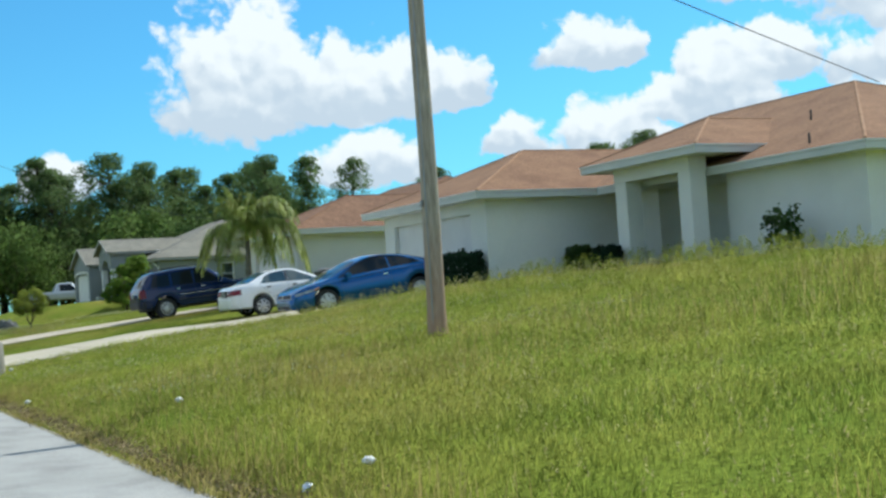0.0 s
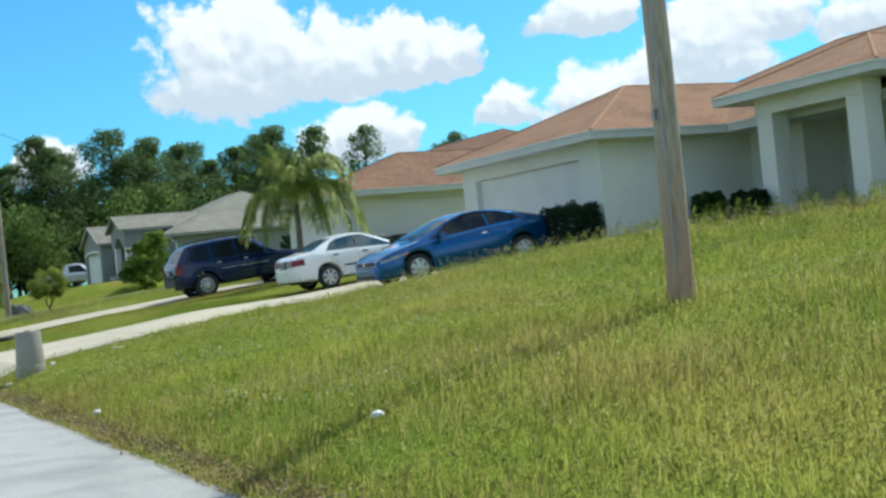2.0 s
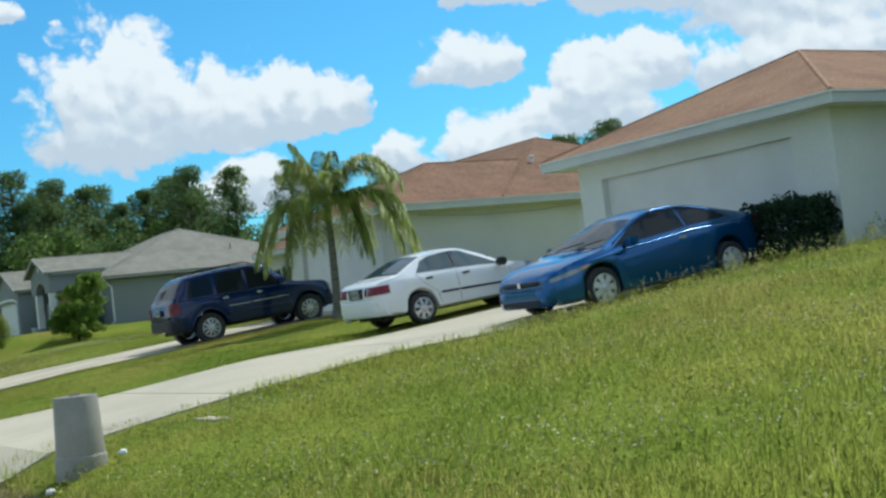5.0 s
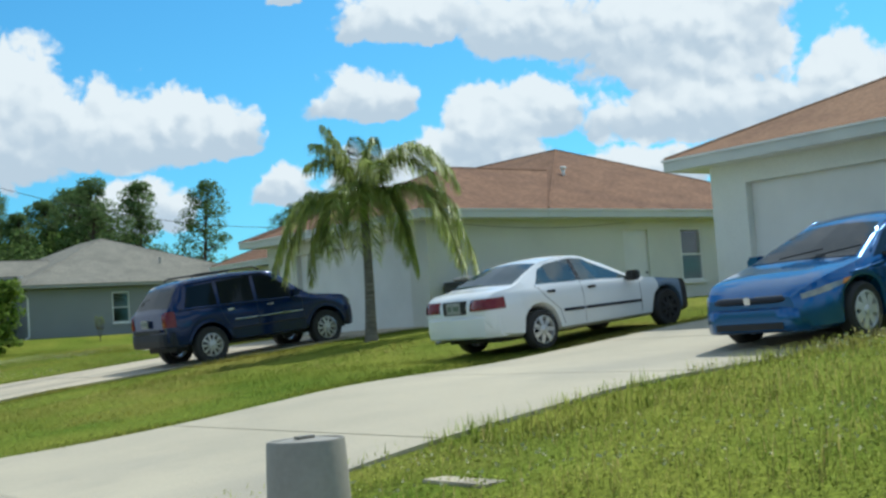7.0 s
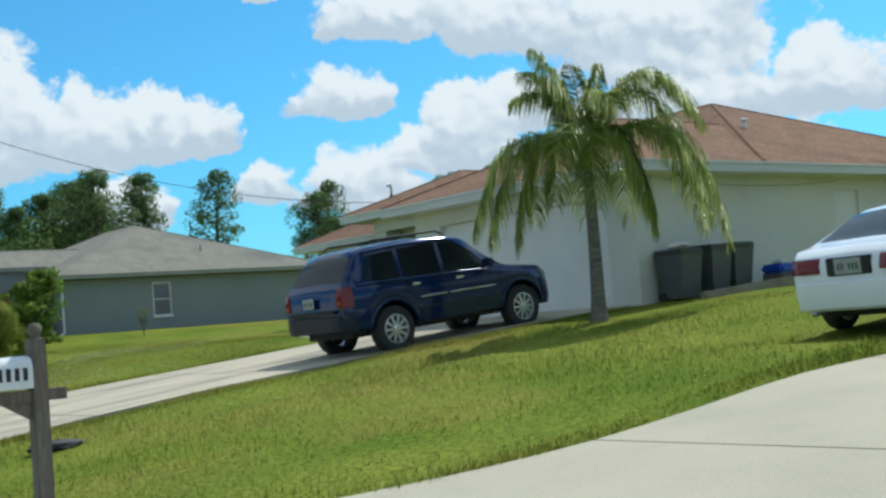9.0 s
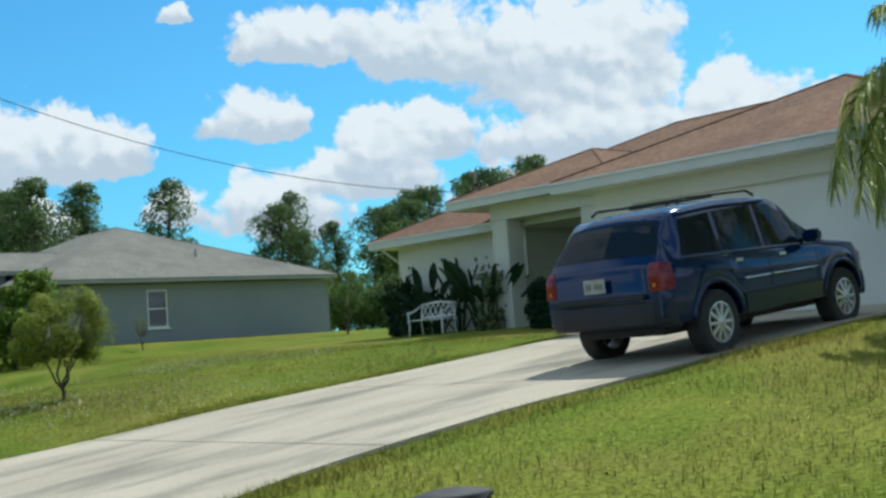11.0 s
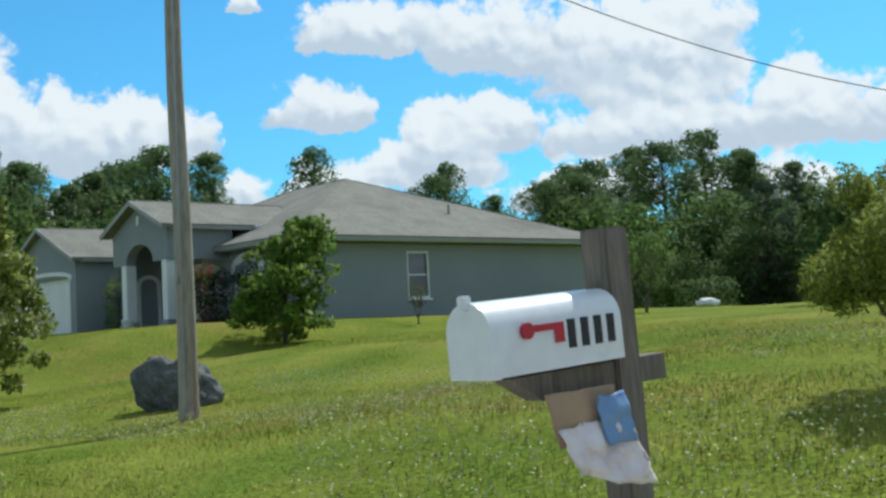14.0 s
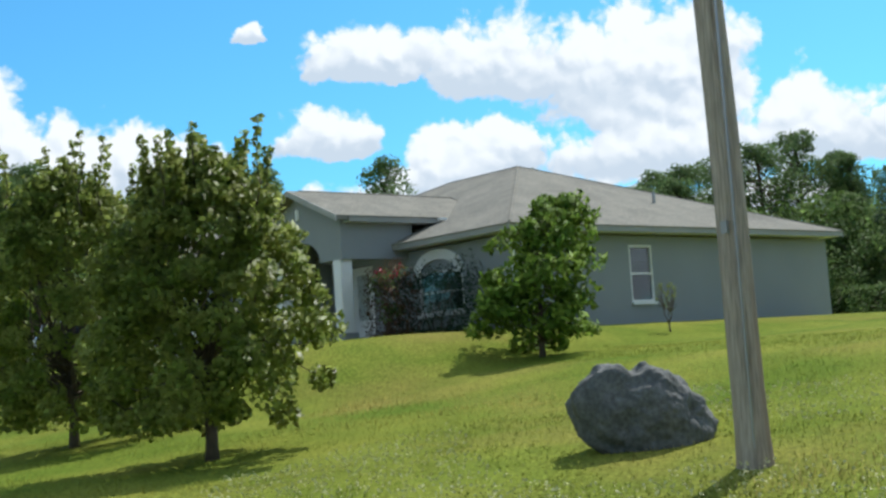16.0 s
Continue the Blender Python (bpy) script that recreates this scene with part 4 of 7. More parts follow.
def suv():
    c = thing("suv", label="dark navy blue four-door SUV parked on a driveway", category="car")
    S = CarShape(2.69, 0.37, -2.24, 2.08, 1.80,
                 low=[(-2.27, 0.52), (-2.1, 0.40), (2.05, 0.36), (2.2, 0.45)],
                 belt=[(-2.27, 1.0), (-2.2, 1.10), (-1.0, 1.10), (0.75, 1.07), (1.0, 1.06), (1.9, 0.98), (2.08, 0.80)],
                 top=[(-2.27, 1.03), (-2.17, 1.16), (-1.85, 1.64), (-1.6, 1.71), (-0.6, 1.76), (0.1, 1.74), (0.35, 1.69), (1.02, 1.15), (1.12, 1.12), (1.92, 1.03), (2.02, 0.98), (2.08, 0.85)],
                 plan=[(-2.27, 0.88), (-2.15, 0.95), (-1.7, 1.0), (1.5, 1.0), (1.9, 0.94), (2.08, 0.84)], arch=1.2, roof_in=0.15)
    body = part("body", S.mesh(), NAVY, c, smooth=True, sharp=38)
    part("underbody", boxed(-2.0, 1.95, -0.62, 0.62, 0.32, 0.62), BLACK, c)
    for side in (-1, 1):
        part("quarter_glass", S.side_patch([(-1.82, 1.17), (-1.12, 1.15)], [(-1.68, 1.56), (-1.12, 1.60)], side), CARGLASS, c)
        part("rear_door_glass", S.side_patch([(-1.04, 1.15), (-0.28, 1.14)], [(-1.04, 1.61), (-0.28, 1.64)], side), CARGLASS, c)
        part("front_door_glass", S.side_patch([(-0.2, 1.14), (0.4, 1.12), (0.78, 1.12)], [(-0.2, 1.64), (0.12, 1.63), (0.52, 1.38)], side), CARGLASS, c)
        for k, pts in enumerate(([(-0.24, 1.66), (-0.24, 0.45)], [(-1.08, 1.62), (-1.06, 1.0), (-0.92, 0.75)], [(0.82, 1.1), (0.82, 0.45)])):
            part("door_gap", S.seam(pts, side), BLACK, c)
        part("cladding", S.side_patch([(-0.82, 0.42), (0.82, 0.42)], [(-0.82, 0.62), (0.82, 0.62)], side, lift=0.015), NAVY, c)
        part("cladding_trim", S.side_patch([(-0.84, 0.62), (0.84, 0.62)], [(-0.84, 0.65), (0.84, 0.65)], side, lift=0.018, rows=1), CLADDING, c)
        for ax in (-1.345, 1.345):
            bm = bmesh.new()
            tube(bm, [(ax + 0.47 * math.cos(a2), side * (S.side_y(max(-2.2, min(2.1, ax + 0.47 * math.cos(a2))), 0.8) - 0.005), 0.37 + 0.47 * math.sin(a2)) for a2 in np.linspace(0.15, math.pi - 0.15, 16)], 0.035, 6)
            part("arch_flare", bm, NAVY, c, smooth=True)
        for nm, line in (("belt_moulding", [(-1.95, 1.125), (-1.0, 1.12), (0.0, 1.105), (0.8, 1.09)]), ("body_crease", [(-0.86, 0.80), (0.0, 0.80), (0.82, 0.80)]), ("roof_gutter", [(-1.72, 1.615), (-1.0, 1.665), (0.05, 1.675)])):
            bm = bmesh.new()
            fine = [(line[0][0] + (line[-1][0] - line[0][0]) * q / 24) for q in range(25)]
            tube(bm, [(x, side * (S.side_y(x, z) + 0.002), z) for x, z in ((x, float(np.interp(x, [p[0] for p in line], [p[1] for p in line]))) for x in fine)], 0.02, 8)
            part(nm, bm, NAVY, c, smooth=True)
        # chrome inserts, also standing in for the sun glint along the moulding
        for xa, xb in ((-0.80, -0.27), (-0.21, 0.80)):
            bm = bmesh.new()
            tube(bm, [(x, side * (S.side_y(x, 0.80) + 0.017), 0.805) for x in np.linspace(xa, xb, 12)], 0.012, 8)
            part("moulding_insert", bm, CHROME, c, "bright metal strip in the side moulding, carrying its glint", smooth=True)
        for hx in (-0.85, 0.05):
            handle(c, S, hx, 1.02, side, CHROME)
        mirror(c, S, 0.62, 1.13, side, NAVY)
        bm = bmesh.new()
        tube(bm, [(-1.5, side * 0.62, 1.73), (-1.4, side * 0.62, 1.79), (-0.1, side * 0.6, 1.82), (0.05, side * 0.6, 1.75)], 0.018, 6)
        part("roof_rail", bm, BLACK, c, smooth=True)
        tl = part("tail_light", lamp_wrap(S, side, 0.69, -2.06, 0.82, 1.12, 0.025), RED, c, smooth=True, sharp=50)
        part("indicator_lens", boxed(-2.262, -2.1, side * 0.70, side * 0.77, 0.85, 0.92, bevel=0.015), AMBER, tl)
        part("headlight", boxed(1.9, 2.07, side * 0.48, side * 0.77, 0.74, 0.93, bevel=0.03), CLEAR, c)
        for x, sp in ((-1.345, 5), (1.345, 5)):
            wheel(c, x, side, side * 0.78, 0.37, 0.24, 0.225, 10, ALLOY, solid=-0.008)
    part("windshield", S.top_patch(0.42, 0.98, 0.60, 0.72), CARGLASS, c)
    part("rear_window", S.top_patch(-2.14, -1.86, 0.74, 0.62), CARGLASS, c)
    for y in (-0.3, 0.3):
        bm = bmesh.new()
        tube(bm, [(-1.1 + y, -0.6, 1.78), (-1.1 + y, 0.6, 1.78)], 0.014, 6)
        part("roof_bar", bm, BLACK, c)
    part("rear_bumper", bumper(S, -1, 0.44, 0.72, 0.35, 0.86, 0.16, 0.07), CLADDING, c)
    part("front_bumper", bumper(S, 1, 0.36, 0.66, 0.35, 0.84, 0.2, 0.06), CLADDING, c)
    part("tailgate_trim", boxed(-2.30, -2.26, -0.62, 0.62, 0.74, 0.80, bevel=0.01), CLADDING, c)
    plate(c, -2.295, 0.93, -1, y=0.05)
    for k in range(7):
        part("grille_slot", boxed(2.06, 2.092, -0.33 + k * 0.1, -0.27 + k * 0.1, 0.7, 0.88, bevel=0.01), BLACK, c)
    return c


def sedan():
    c = thing("sedan", label="white four-door sedan with a bare front fender, parked on grass", category="car")
    S = CarShape(2.62, 0.29, -2.20, 2.12, 1.69,
                 low=[(-2.2, 0.46), (-2.1, 0.30), (-1.7, 0.24), (1.9, 0.2), (2.05, 0.26), (2.12, 0.35)],
                 belt=[(-2.2, 0.72), (-2.13, 0.85), (-1.6, 0.885), (-0.4, 0.86), (0.5, 0.80), (0.95, 0.76), (1.9, 0.66), (2.12, 0.52)],
                 top=[(-2.2, 0.76), (-2.14, 0.90), (-2.0, 0.935), (-1.8, 0.95), (-1.68, 0.97), (-1.3, 1.155), (-1.02, 1.265), (-0.75, 1.30), (-0.4, 1.31), (-0.15, 1.275), (0.2, 1.12), (0.62, 0.89), (0.75, 0.855), (1.3, 0.765), (1.9, 0.69), (2.06, 0.64), (2.12, 0.56)],
                 plan=[(-2.2, 0.78), (-2.15, 0.85), (-2.05, 0.92), (-1.8, 0.975), (-1.2, 1.0), (1.2, 1.0), (1.8, 0.95), (2.05, 0.84), (2.12, 0.74)], arch=1.16, roof_in=0.25)
    part("body", S.mesh(-2.2, 1.12), CARWHITE, c, smooth=True, sharp=38)
    FENDER = paint("faded_blue_fender", (0.20, 0.28, 0.40), rough=0.5)
    part("hood", S.mesh(1.12, 1.66), FENDER, c, "faded blue-grey fender and hood", smooth=True, sharp=38)
    part("nose", S.mesh(1.66, 1.80), BLACK, c, "dark bare nose with no bumper")
    part("underbody", boxed(-1.9, 1.8, -0.58, 0.58, 0.2, 0.5), BLACK, c)
    for side in (-1, 1):
        part("rear_door_glass", S.side_patch([(-1.30, 0.94), (-0.50, 0.912)], [(-1.12, 1.135), (-0.92, 1.205), (-0.50, 1.24)], side), PALEGLASS, c)
        part("front_door_glass", S.side_patch([(-0.43, 0.908), (0.15, 0.872), (0.56, 0.838)], [(-0.43, 1.24), (-0.2, 1.212), (0.26, 0.99)], side), PALEGLASS, c)
        part("pillar_trim", S.side_patch([(-0.49, 0.92), (-0.44, 0.92)], [(-0.49, 1.235), (-0.44, 1.235)], side, lift=0.009, n=2), CLADDING, c)
        for pts in ([(-0.465, 1.24), (-0.46, 0.3)], [(-1.33, 0.92), (-1.2, 0.75), (-0.95, 0.55), (-0.88, 0.32)], [(0.74, 0.80), (0.72, 0.3)]):
            part("door_gap", S.seam(pts, side, 0.006), CLADDING, c)
        for xa, xb in ((-0.88, -0.49), (-0.44, 0.71)):
            part("side_moulding", S.side_patch([(xa, 0.47 - 0.03 * xa), (xb, 0.47 - 0.03 * xb)], [(xa, 0.51 - 0.03 * xa), (xb, 0.51 - 0.03 * xb)], side, lift=0.014, rows=1), CLADDING, c, "black rubber side moulding")
        for hx in (-1.08, -0.27):
            handle(c, S, hx, 0.78 - 0.03 * hx, side, BLACK)
        mirror(c, S, 0.50, 0.81, side, BLACK)
        part("tail_light", lamp_wrap(S, side, 0.36, -1.93, 0.68, 0.835, 0.022), RED, c, smooth=True, sharp=50)
        wheel(c, -1.31, side, side * 0.76, 0.29, 0.18, 0.195, 7, ALLOY)
        wheel(c, 1.31, side, side * 0.755, 0.29, 0.18, 0.185, 8, BLACK)
    part("windshield", S.top_patch(-0.02, 0.60, 0.54, 0.66), PALEGLASS, c)
    part("rear_window", S.top_patch(-1.66, -1.06, 0.66, 0.55), REARGLASS, c)
    part("plate_recess", boxed(-2.215, -2.1, -0.26, 0.26, 0.64, 0.83, bevel=0.012), BLACK, c)
    plate(c, -2.222, 0.735, -1)
    part("rear_bumper", bumper(S, -1, 0.29, 0.60, 0.3, 0.77, 0.2, 0.04), CARWHITE, c, smooth=True, sharp=38)
    bm = bmesh.new()
    tube(bm, [(-2.0, 0.45, 0.27), (-2.26, 0.45, 0.27)], 0.025, 10)
    part("exhaust_pipe", bm, METAL, c, smooth=True)
    return c


def coupe():
    c = thing("coupe", label="metallic blue two-door coupe with silver hubcaps on a driveway", category="car")
    S = CarShape(2.65, 0.315, -2.18, 2.19, 1.75,
                 low=[(-2.18, 0.5), (-2.05, 0.32), (-1.7, 0.22), (2.0, 0.18), (2.15, 0.2), (2.25, 0.3)],
                 belt=[(-2.18, 0.84), (-2.08, 0.97), (-1.2, 0.965), (-0.5, 0.925), (0.0, 0.89), (0.8, 0.83), (1.35, 0.785), (1.95, 0.67), (2.25, 0.5)],
                 top=[(-2.18, 0.9), (-2.1, 1.01), (-1.9, 1.05), (-1.5, 1.155), (-1.05, 1.285), (-0.7, 1.345), (-0.35, 1.37), (-0.05, 1.355), (0.25, 1.285), (0.75, 1.09), (1.2, 0.895), (1.35, 0.86), (1.75, 0.79), (2.0, 0.71), (2.17, 0.61), (2.25, 0.52)],
                 plan=[(-2.18, 0.78), (-2.05, 0.9), (-1.7, 0.98), (-1.2, 1.0), (1.2, 1.0), (1.8, 0.94), (2.05, 0.83), (2.18, 0.70), (2.25, 0.58)], arch=1.15, roof_in=0.28)
    part("body", S.mesh(), BLUE, c, smooth=True, sharp=40)
    part("underbody", boxed(-1.9, 1.95, -0.6, 0.6, 0.18, 0.5), BLACK, c)
    for side in (-1, 1):
        part("quarter_glass", S.side_patch([(-1.42, 1.03), (-0.55, 0.985)], [(-1.36, 1.075), (-0.95, 1.225), (-0.55, 1.30)], side), CARGLASS, c)
        part("door_glass", S.side_patch([(-0.5, 0.98), (0.4, 0.92), (0.98, 0.872)], [(-0.5, 1.305), (0.0, 1.295), (0.48, 1.12)], side), CARGLASS, c)
        for pts in ([(-0.52, 1.33), (-0.5, 0.9), (-0.55, 0.55), (-0.45, 0.28)], [(0.92, 0.86), (0.88, 0.55), (0.82, 0.28)]):
            part("door_gap", S.seam(pts, side, 0.006), BLACK, c)
        for nm, line in (("shoulder_line", [(-1.9, 0.955), (-0.5, 0.905), (0.8, 0.81), (1.5, 0.735)]), ("roof_rail", [(-1.3, 1.13), (-0.95, 1.245), (-0.5, 1.322), (0.0, 1.31), (0.5, 1.14), (0.95, 0.93)])):
            bm = bmesh.new()
            fine = [(line[0][0] + (line[-1][0] - line[0][0]) * q / 30) for q in range(31)]
            tube(bm, [(x, side * (S.side_y(x, z) + 0.001), z) for x, z in ((x, float(np.interp(x, [p[0] for p in line], [p[1] for p in line]))) for x in fine)], 0.014, 8)
            part(nm, bm, BLUE, c, smooth=True)
        handle(c, S, -0.36, 0.83, side, CHROME)
        mirror(c, S, 0.76, 0.865, side, BLUE)
        part("headlight", S.side_patch([(1.58, 0.65), (1.86, 0.585), (2.12, 0.535)], [(1.5, 0.70), (1.84, 0.655), (2.12, 0.59)], side, lift=0.008), CLEAR, c)
        part("indicator_lens", S.side_patch([(1.585, 0.652), (1.66, 0.635)], [(1.52, 0.70), (1.62, 0.688)], side, lift=0.012, n=4), AMBER, c)
        part("tail_light", boxed(-2.175, -1.98, side * 0.42, side * 0.76, 0.80, 0.95, bevel=0.03), RED, c, smooth=True, sharp=60)
        for x in (-1.325, 1.325):
            wheel(c, x, side, side * 0.775, 0.315, 0.2, 0.21, 7, HUBCAP, solid=0.007)
    part("windshield", S.top_patch(0.32, 1.17, 0.56, 0.70), CARGLASS, c)
    part("rear_window", S.top_patch(-1.7, -0.82, 0.62, 0.54), CARGLASS, c)
    part("grille", bumper(S, 1, 0.50, 0.595, 0.12, 0.56, 0.10, 0.016), CLADDING, c, smooth=True, sharp=38)
    part("grille_badge", boxed(2.215, 2.232, -0.045, 0.045, 0.515, 0.595, bevel=0.01), CHROME, c)
    part("front_bumper", bumper(S, 1, 0.20, 0.47, 0.3, 0.72, 0.26, 0.035), BLUE, c, smooth=True, sharp=50)
    part("lower_intake", boxed(2.05, 2.245, -0.48, 0.48, 0.21, 0.34, bevel=0.03), BLACK, c)
    for k, y in enumerate((-0.28, 0.22)):
        bm = bmesh.new()
        tube(bm, [(1.2, y, 0.945), (1.12, y + 0.3, 0.985), (1.05, y + 0.5, 1.01)], 0.009, 5)
        part("wiper", bm, BLACK, c)
    return c


def pickup():
    c = thing("pickup_truck", label="silver pickup truck parked on a far drive", category="truck")
    S = CarShape(3.3, 0.38, -2.6, 2.6, 1.9,
                 low=[(-2.6, 0.5), (2.6, 0.4)],
                 belt=[(-2.6, 1.0), (0.3, 1.05), (1.3, 1.05), (2.4, 0.98), (2.6, 0.8)],
                 top=[(-2.6, 1.05), (-0.75, 1.08), (-0.6, 1.72), (0.3, 1.8), (0.6, 1.75), (1.25, 1.12), (2.4, 1.03), (2.6, 0.85)],
                 plan=[(-2.6, 0.94), (-2.0, 1.0), (1.8, 1.0), (2.6, 0.86)], roof_in=0.18)
    part("body", S.mesh(step=0.08), PICKUP, c, smooth=True, sharp=38)
    for side in (-1, 1):
        part("door_glass", S.side_patch([(-0.45, 1.12), (0.95, 1.1)], [(-0.45, 1.62), (0.4, 1.65)], side), CARGLASS, c)
        for x in (-1.65, 1.65):
            wheel(c, x, side, side * 0.82, 0.38, 0.25, 0.22, 6, ALLOY)
    part("windshield", S.top_patch(0.68, 1.2, 0.65, 0.75), CARGLASS, c)
    return c


SLOPE = 4.4
place_car(suv(), 12.81, 45.04, 1.185, 0, SLOPE)
place_car(sedan(), 13.22, 35.76, 1.16, 0, SLOPE)
place_car(coupe(), 13.18, 30.55, 1.13, 180, 4.1)
place_car(pickup(), 18.2, 102.0, 2.3, 0, 0)


# ---- vegetation ----
BARK = mat("grey_brown_bark", (0.12, 0.09, 0.065), (0.075, 0.058, 0.045), scale=6, rough=0.95, bump=0.04, bscale=22, fine=0.3, fscale=20, stretch=(1, 1, 0.3))
PALMBARK = mat("palm_bark", (0.20, 0.18, 0.15), (0.12, 0.11, 0.09), scale=5, rough=0.95, bump=0.04, bscale=12, fine=0.3, fscale=14, stretch=(0.5, 0.5, 2.5))
PINE_LEAF = leaf_mat("pine_foliage", (0.150, 0.255, 0.085), (0.245, 0.345, 0.135), 0.72, vary=0.2)
WOOD_LEAF = leaf_mat("woodland_foliage", (0.145, 0.255, 0.058), (0.245, 0.350, 0.098), 0.72, vary=0.2)
DARK_LEAF = leaf_mat("dark_foliage", (0.100, 0.182, 0.052), (0.165, 0.240, 0.074), 0.65)
HOLLY_LEAF = leaf_mat("olive_green_leaves", (0.225, 0.315, 0.050), (0.440, 0.480, 0.130), 0.72, rough=0.4, spec=0.25)
BRIGHT_LEAF = leaf_mat("bright_green_leaves", (0.110, 0.220, 0.026), (0.260, 0.370, 0.055), 0.5)
CEDAR_LEAF = leaf_mat("near_black_foliage", (0.032, 0.072, 0.032), (0.062, 0.112, 0.048), 0.4)
MYRTLE_LEAF = leaf_mat("yellow_green_leaves", (0.190, 0.260, 0.030), (0.330, 0.370, 0.065), 0.5)
PALM_LEAF = leaf_mat("palm_frond", (0.270, 0.370, 0.070), (0.500, 0.560, 0.180), 0.62, rough=0.38, spec=0.28)
BROAD_LEAF = leaf_mat("broad_dark_leaves", (0.018, 0.044, 0.020), (0.032, 0.066, 0.028), 0.15, rough=0.5)
FLOWER = mat("red_flowers", (0.55, 0.03, 0.04), (0.45, 0.02, 0.08), scale=9, rough=0.6)


def leaf_mesh(name, pts, size, slim, material, parent=None, seed=1, droop=0.0, out_from=None, soft=None):
    """Many single leaves, each a bent diamond, at the points given. soft: the crown's middle, or the middle of each leaf's clump, from which the shading turns outwards."""
    rng = np.random.default_rng(seed)
    n = len(pts)
    d = rng.normal(size=(n, 3))
    if out_from is not None:
        d = d * 0.8 + (pts - np.asarray(out_from)) / (np.linalg.norm(pts - np.asarray(out_from), axis=1)[:, None] + 1e-6)
    d[:, 2] -= droop
    d /= np.linalg.norm(d, axis=1)[:, None]
    u = np.cross(d, rng.normal(size=(n, 3)))
    u /= np.linalg.norm(u, axis=1)[:, None]
    k = size * rng.uniform(0.65, 1.3, n)[:, None]
    w = np.cross(d, u)
    verts = np.stack([pts - d * k * 0.5, pts + u * k * slim * 0.5 + w * k * 0.06, pts + d * k * 0.5, pts - u * k * slim * 0.5 + w * k * 0.06], axis=1).reshape(-1, 3)
    nrm = None
    if soft is not None:
        nv = pts - np.asarray(soft)
        nv /= np.linalg.norm(nv, axis=1)[:, None] + 1e-6
        nv = nv * (0.75 if np.ndim(soft) == 1 else 1.0) + rng.normal(size=(n, 3)) * 0.3 + np.array([0.1, 0, 0.75 if np.ndim(soft) == 1 else 0.85])
        nv /= np.linalg.norm(nv, axis=1)[:, None]
        nrm = np.repeat(nv, 4, axis=0)
    return quads(name, verts, n, material, parent, nrm)


def quads(name, verts, n, material, parent=None, normals=None):
    if normals is not None:
        # every leaf turns its face to the street side, so that front and back shade alike
        q = np.asarray(verts).reshape(n, 4, 3)
        geo = np.cross(q[:, 2] - q[:, 0], q[:, 3] - q[:, 1])
        flip = geo @ np.array([-0.6, -0.75, 0.25]) < 0
        q = np.where(flip[:, None, None], q[:, ::-1], q)
        verts = q.reshape(-1, 3)
    me = bpy.data.meshes.new(name)
    me.vertices.add(n * 4)
    me.loops.add(n * 4)
    me.polygons.add(n)
    me.vertices.foreach_set("co", np.ascontiguousarray(verts, dtype=np.float32).ravel())
    me.loops.foreach_set("vertex_index", np.arange(n * 4, dtype=np.int32))
    me.polygons.foreach_set("loop_start", np.arange(0, n * 4, 4, dtype=np.int32))
    me.update(calc_edges=True)
    if normals is not None:
        me.polygons.foreach_set("use_smooth", [True] * n)
        me.normals_split_custom_set_from_vertices(np.ascontiguousarray(normals, dtype=np.float32))
    me.materials.append(material)
    ob = new(name, me)
    if parent is not None:
        ob.parent = parent
    return ob


def clumps(rng, centres, radii, per, squash=0.75):
    """Leaf points gathered round clump centres."""
    out = []
    for c, r in zip(centres, radii):
        v = rng.normal(size=(per, 3))
        v /= np.linalg.norm(v, axis=1)[:, None]
        v *= (rng.uniform(0.25, 1.0, per) ** 0.5)[:, None] * r
        v[:, 2] *= squash
        out.append(np.asarray(c) + v)
    return np.concatenate(out)


def branch(bm, a, b, r0, r1, rng, bend=0.08, n=4):
    a, b = np.asarray(a, float), np.asarray(b, float)
    ln = np.linalg.norm(b - a)
    pts = [a + (b - a) * i / n + (rng.normal(size=3) * bend * ln * (0 < i < n)) for i in range(n + 1)]
    tube(bm, [tuple(p) for p in pts], [r0 + (r1 - r0) * i / n for i in range(n + 1)], 4)


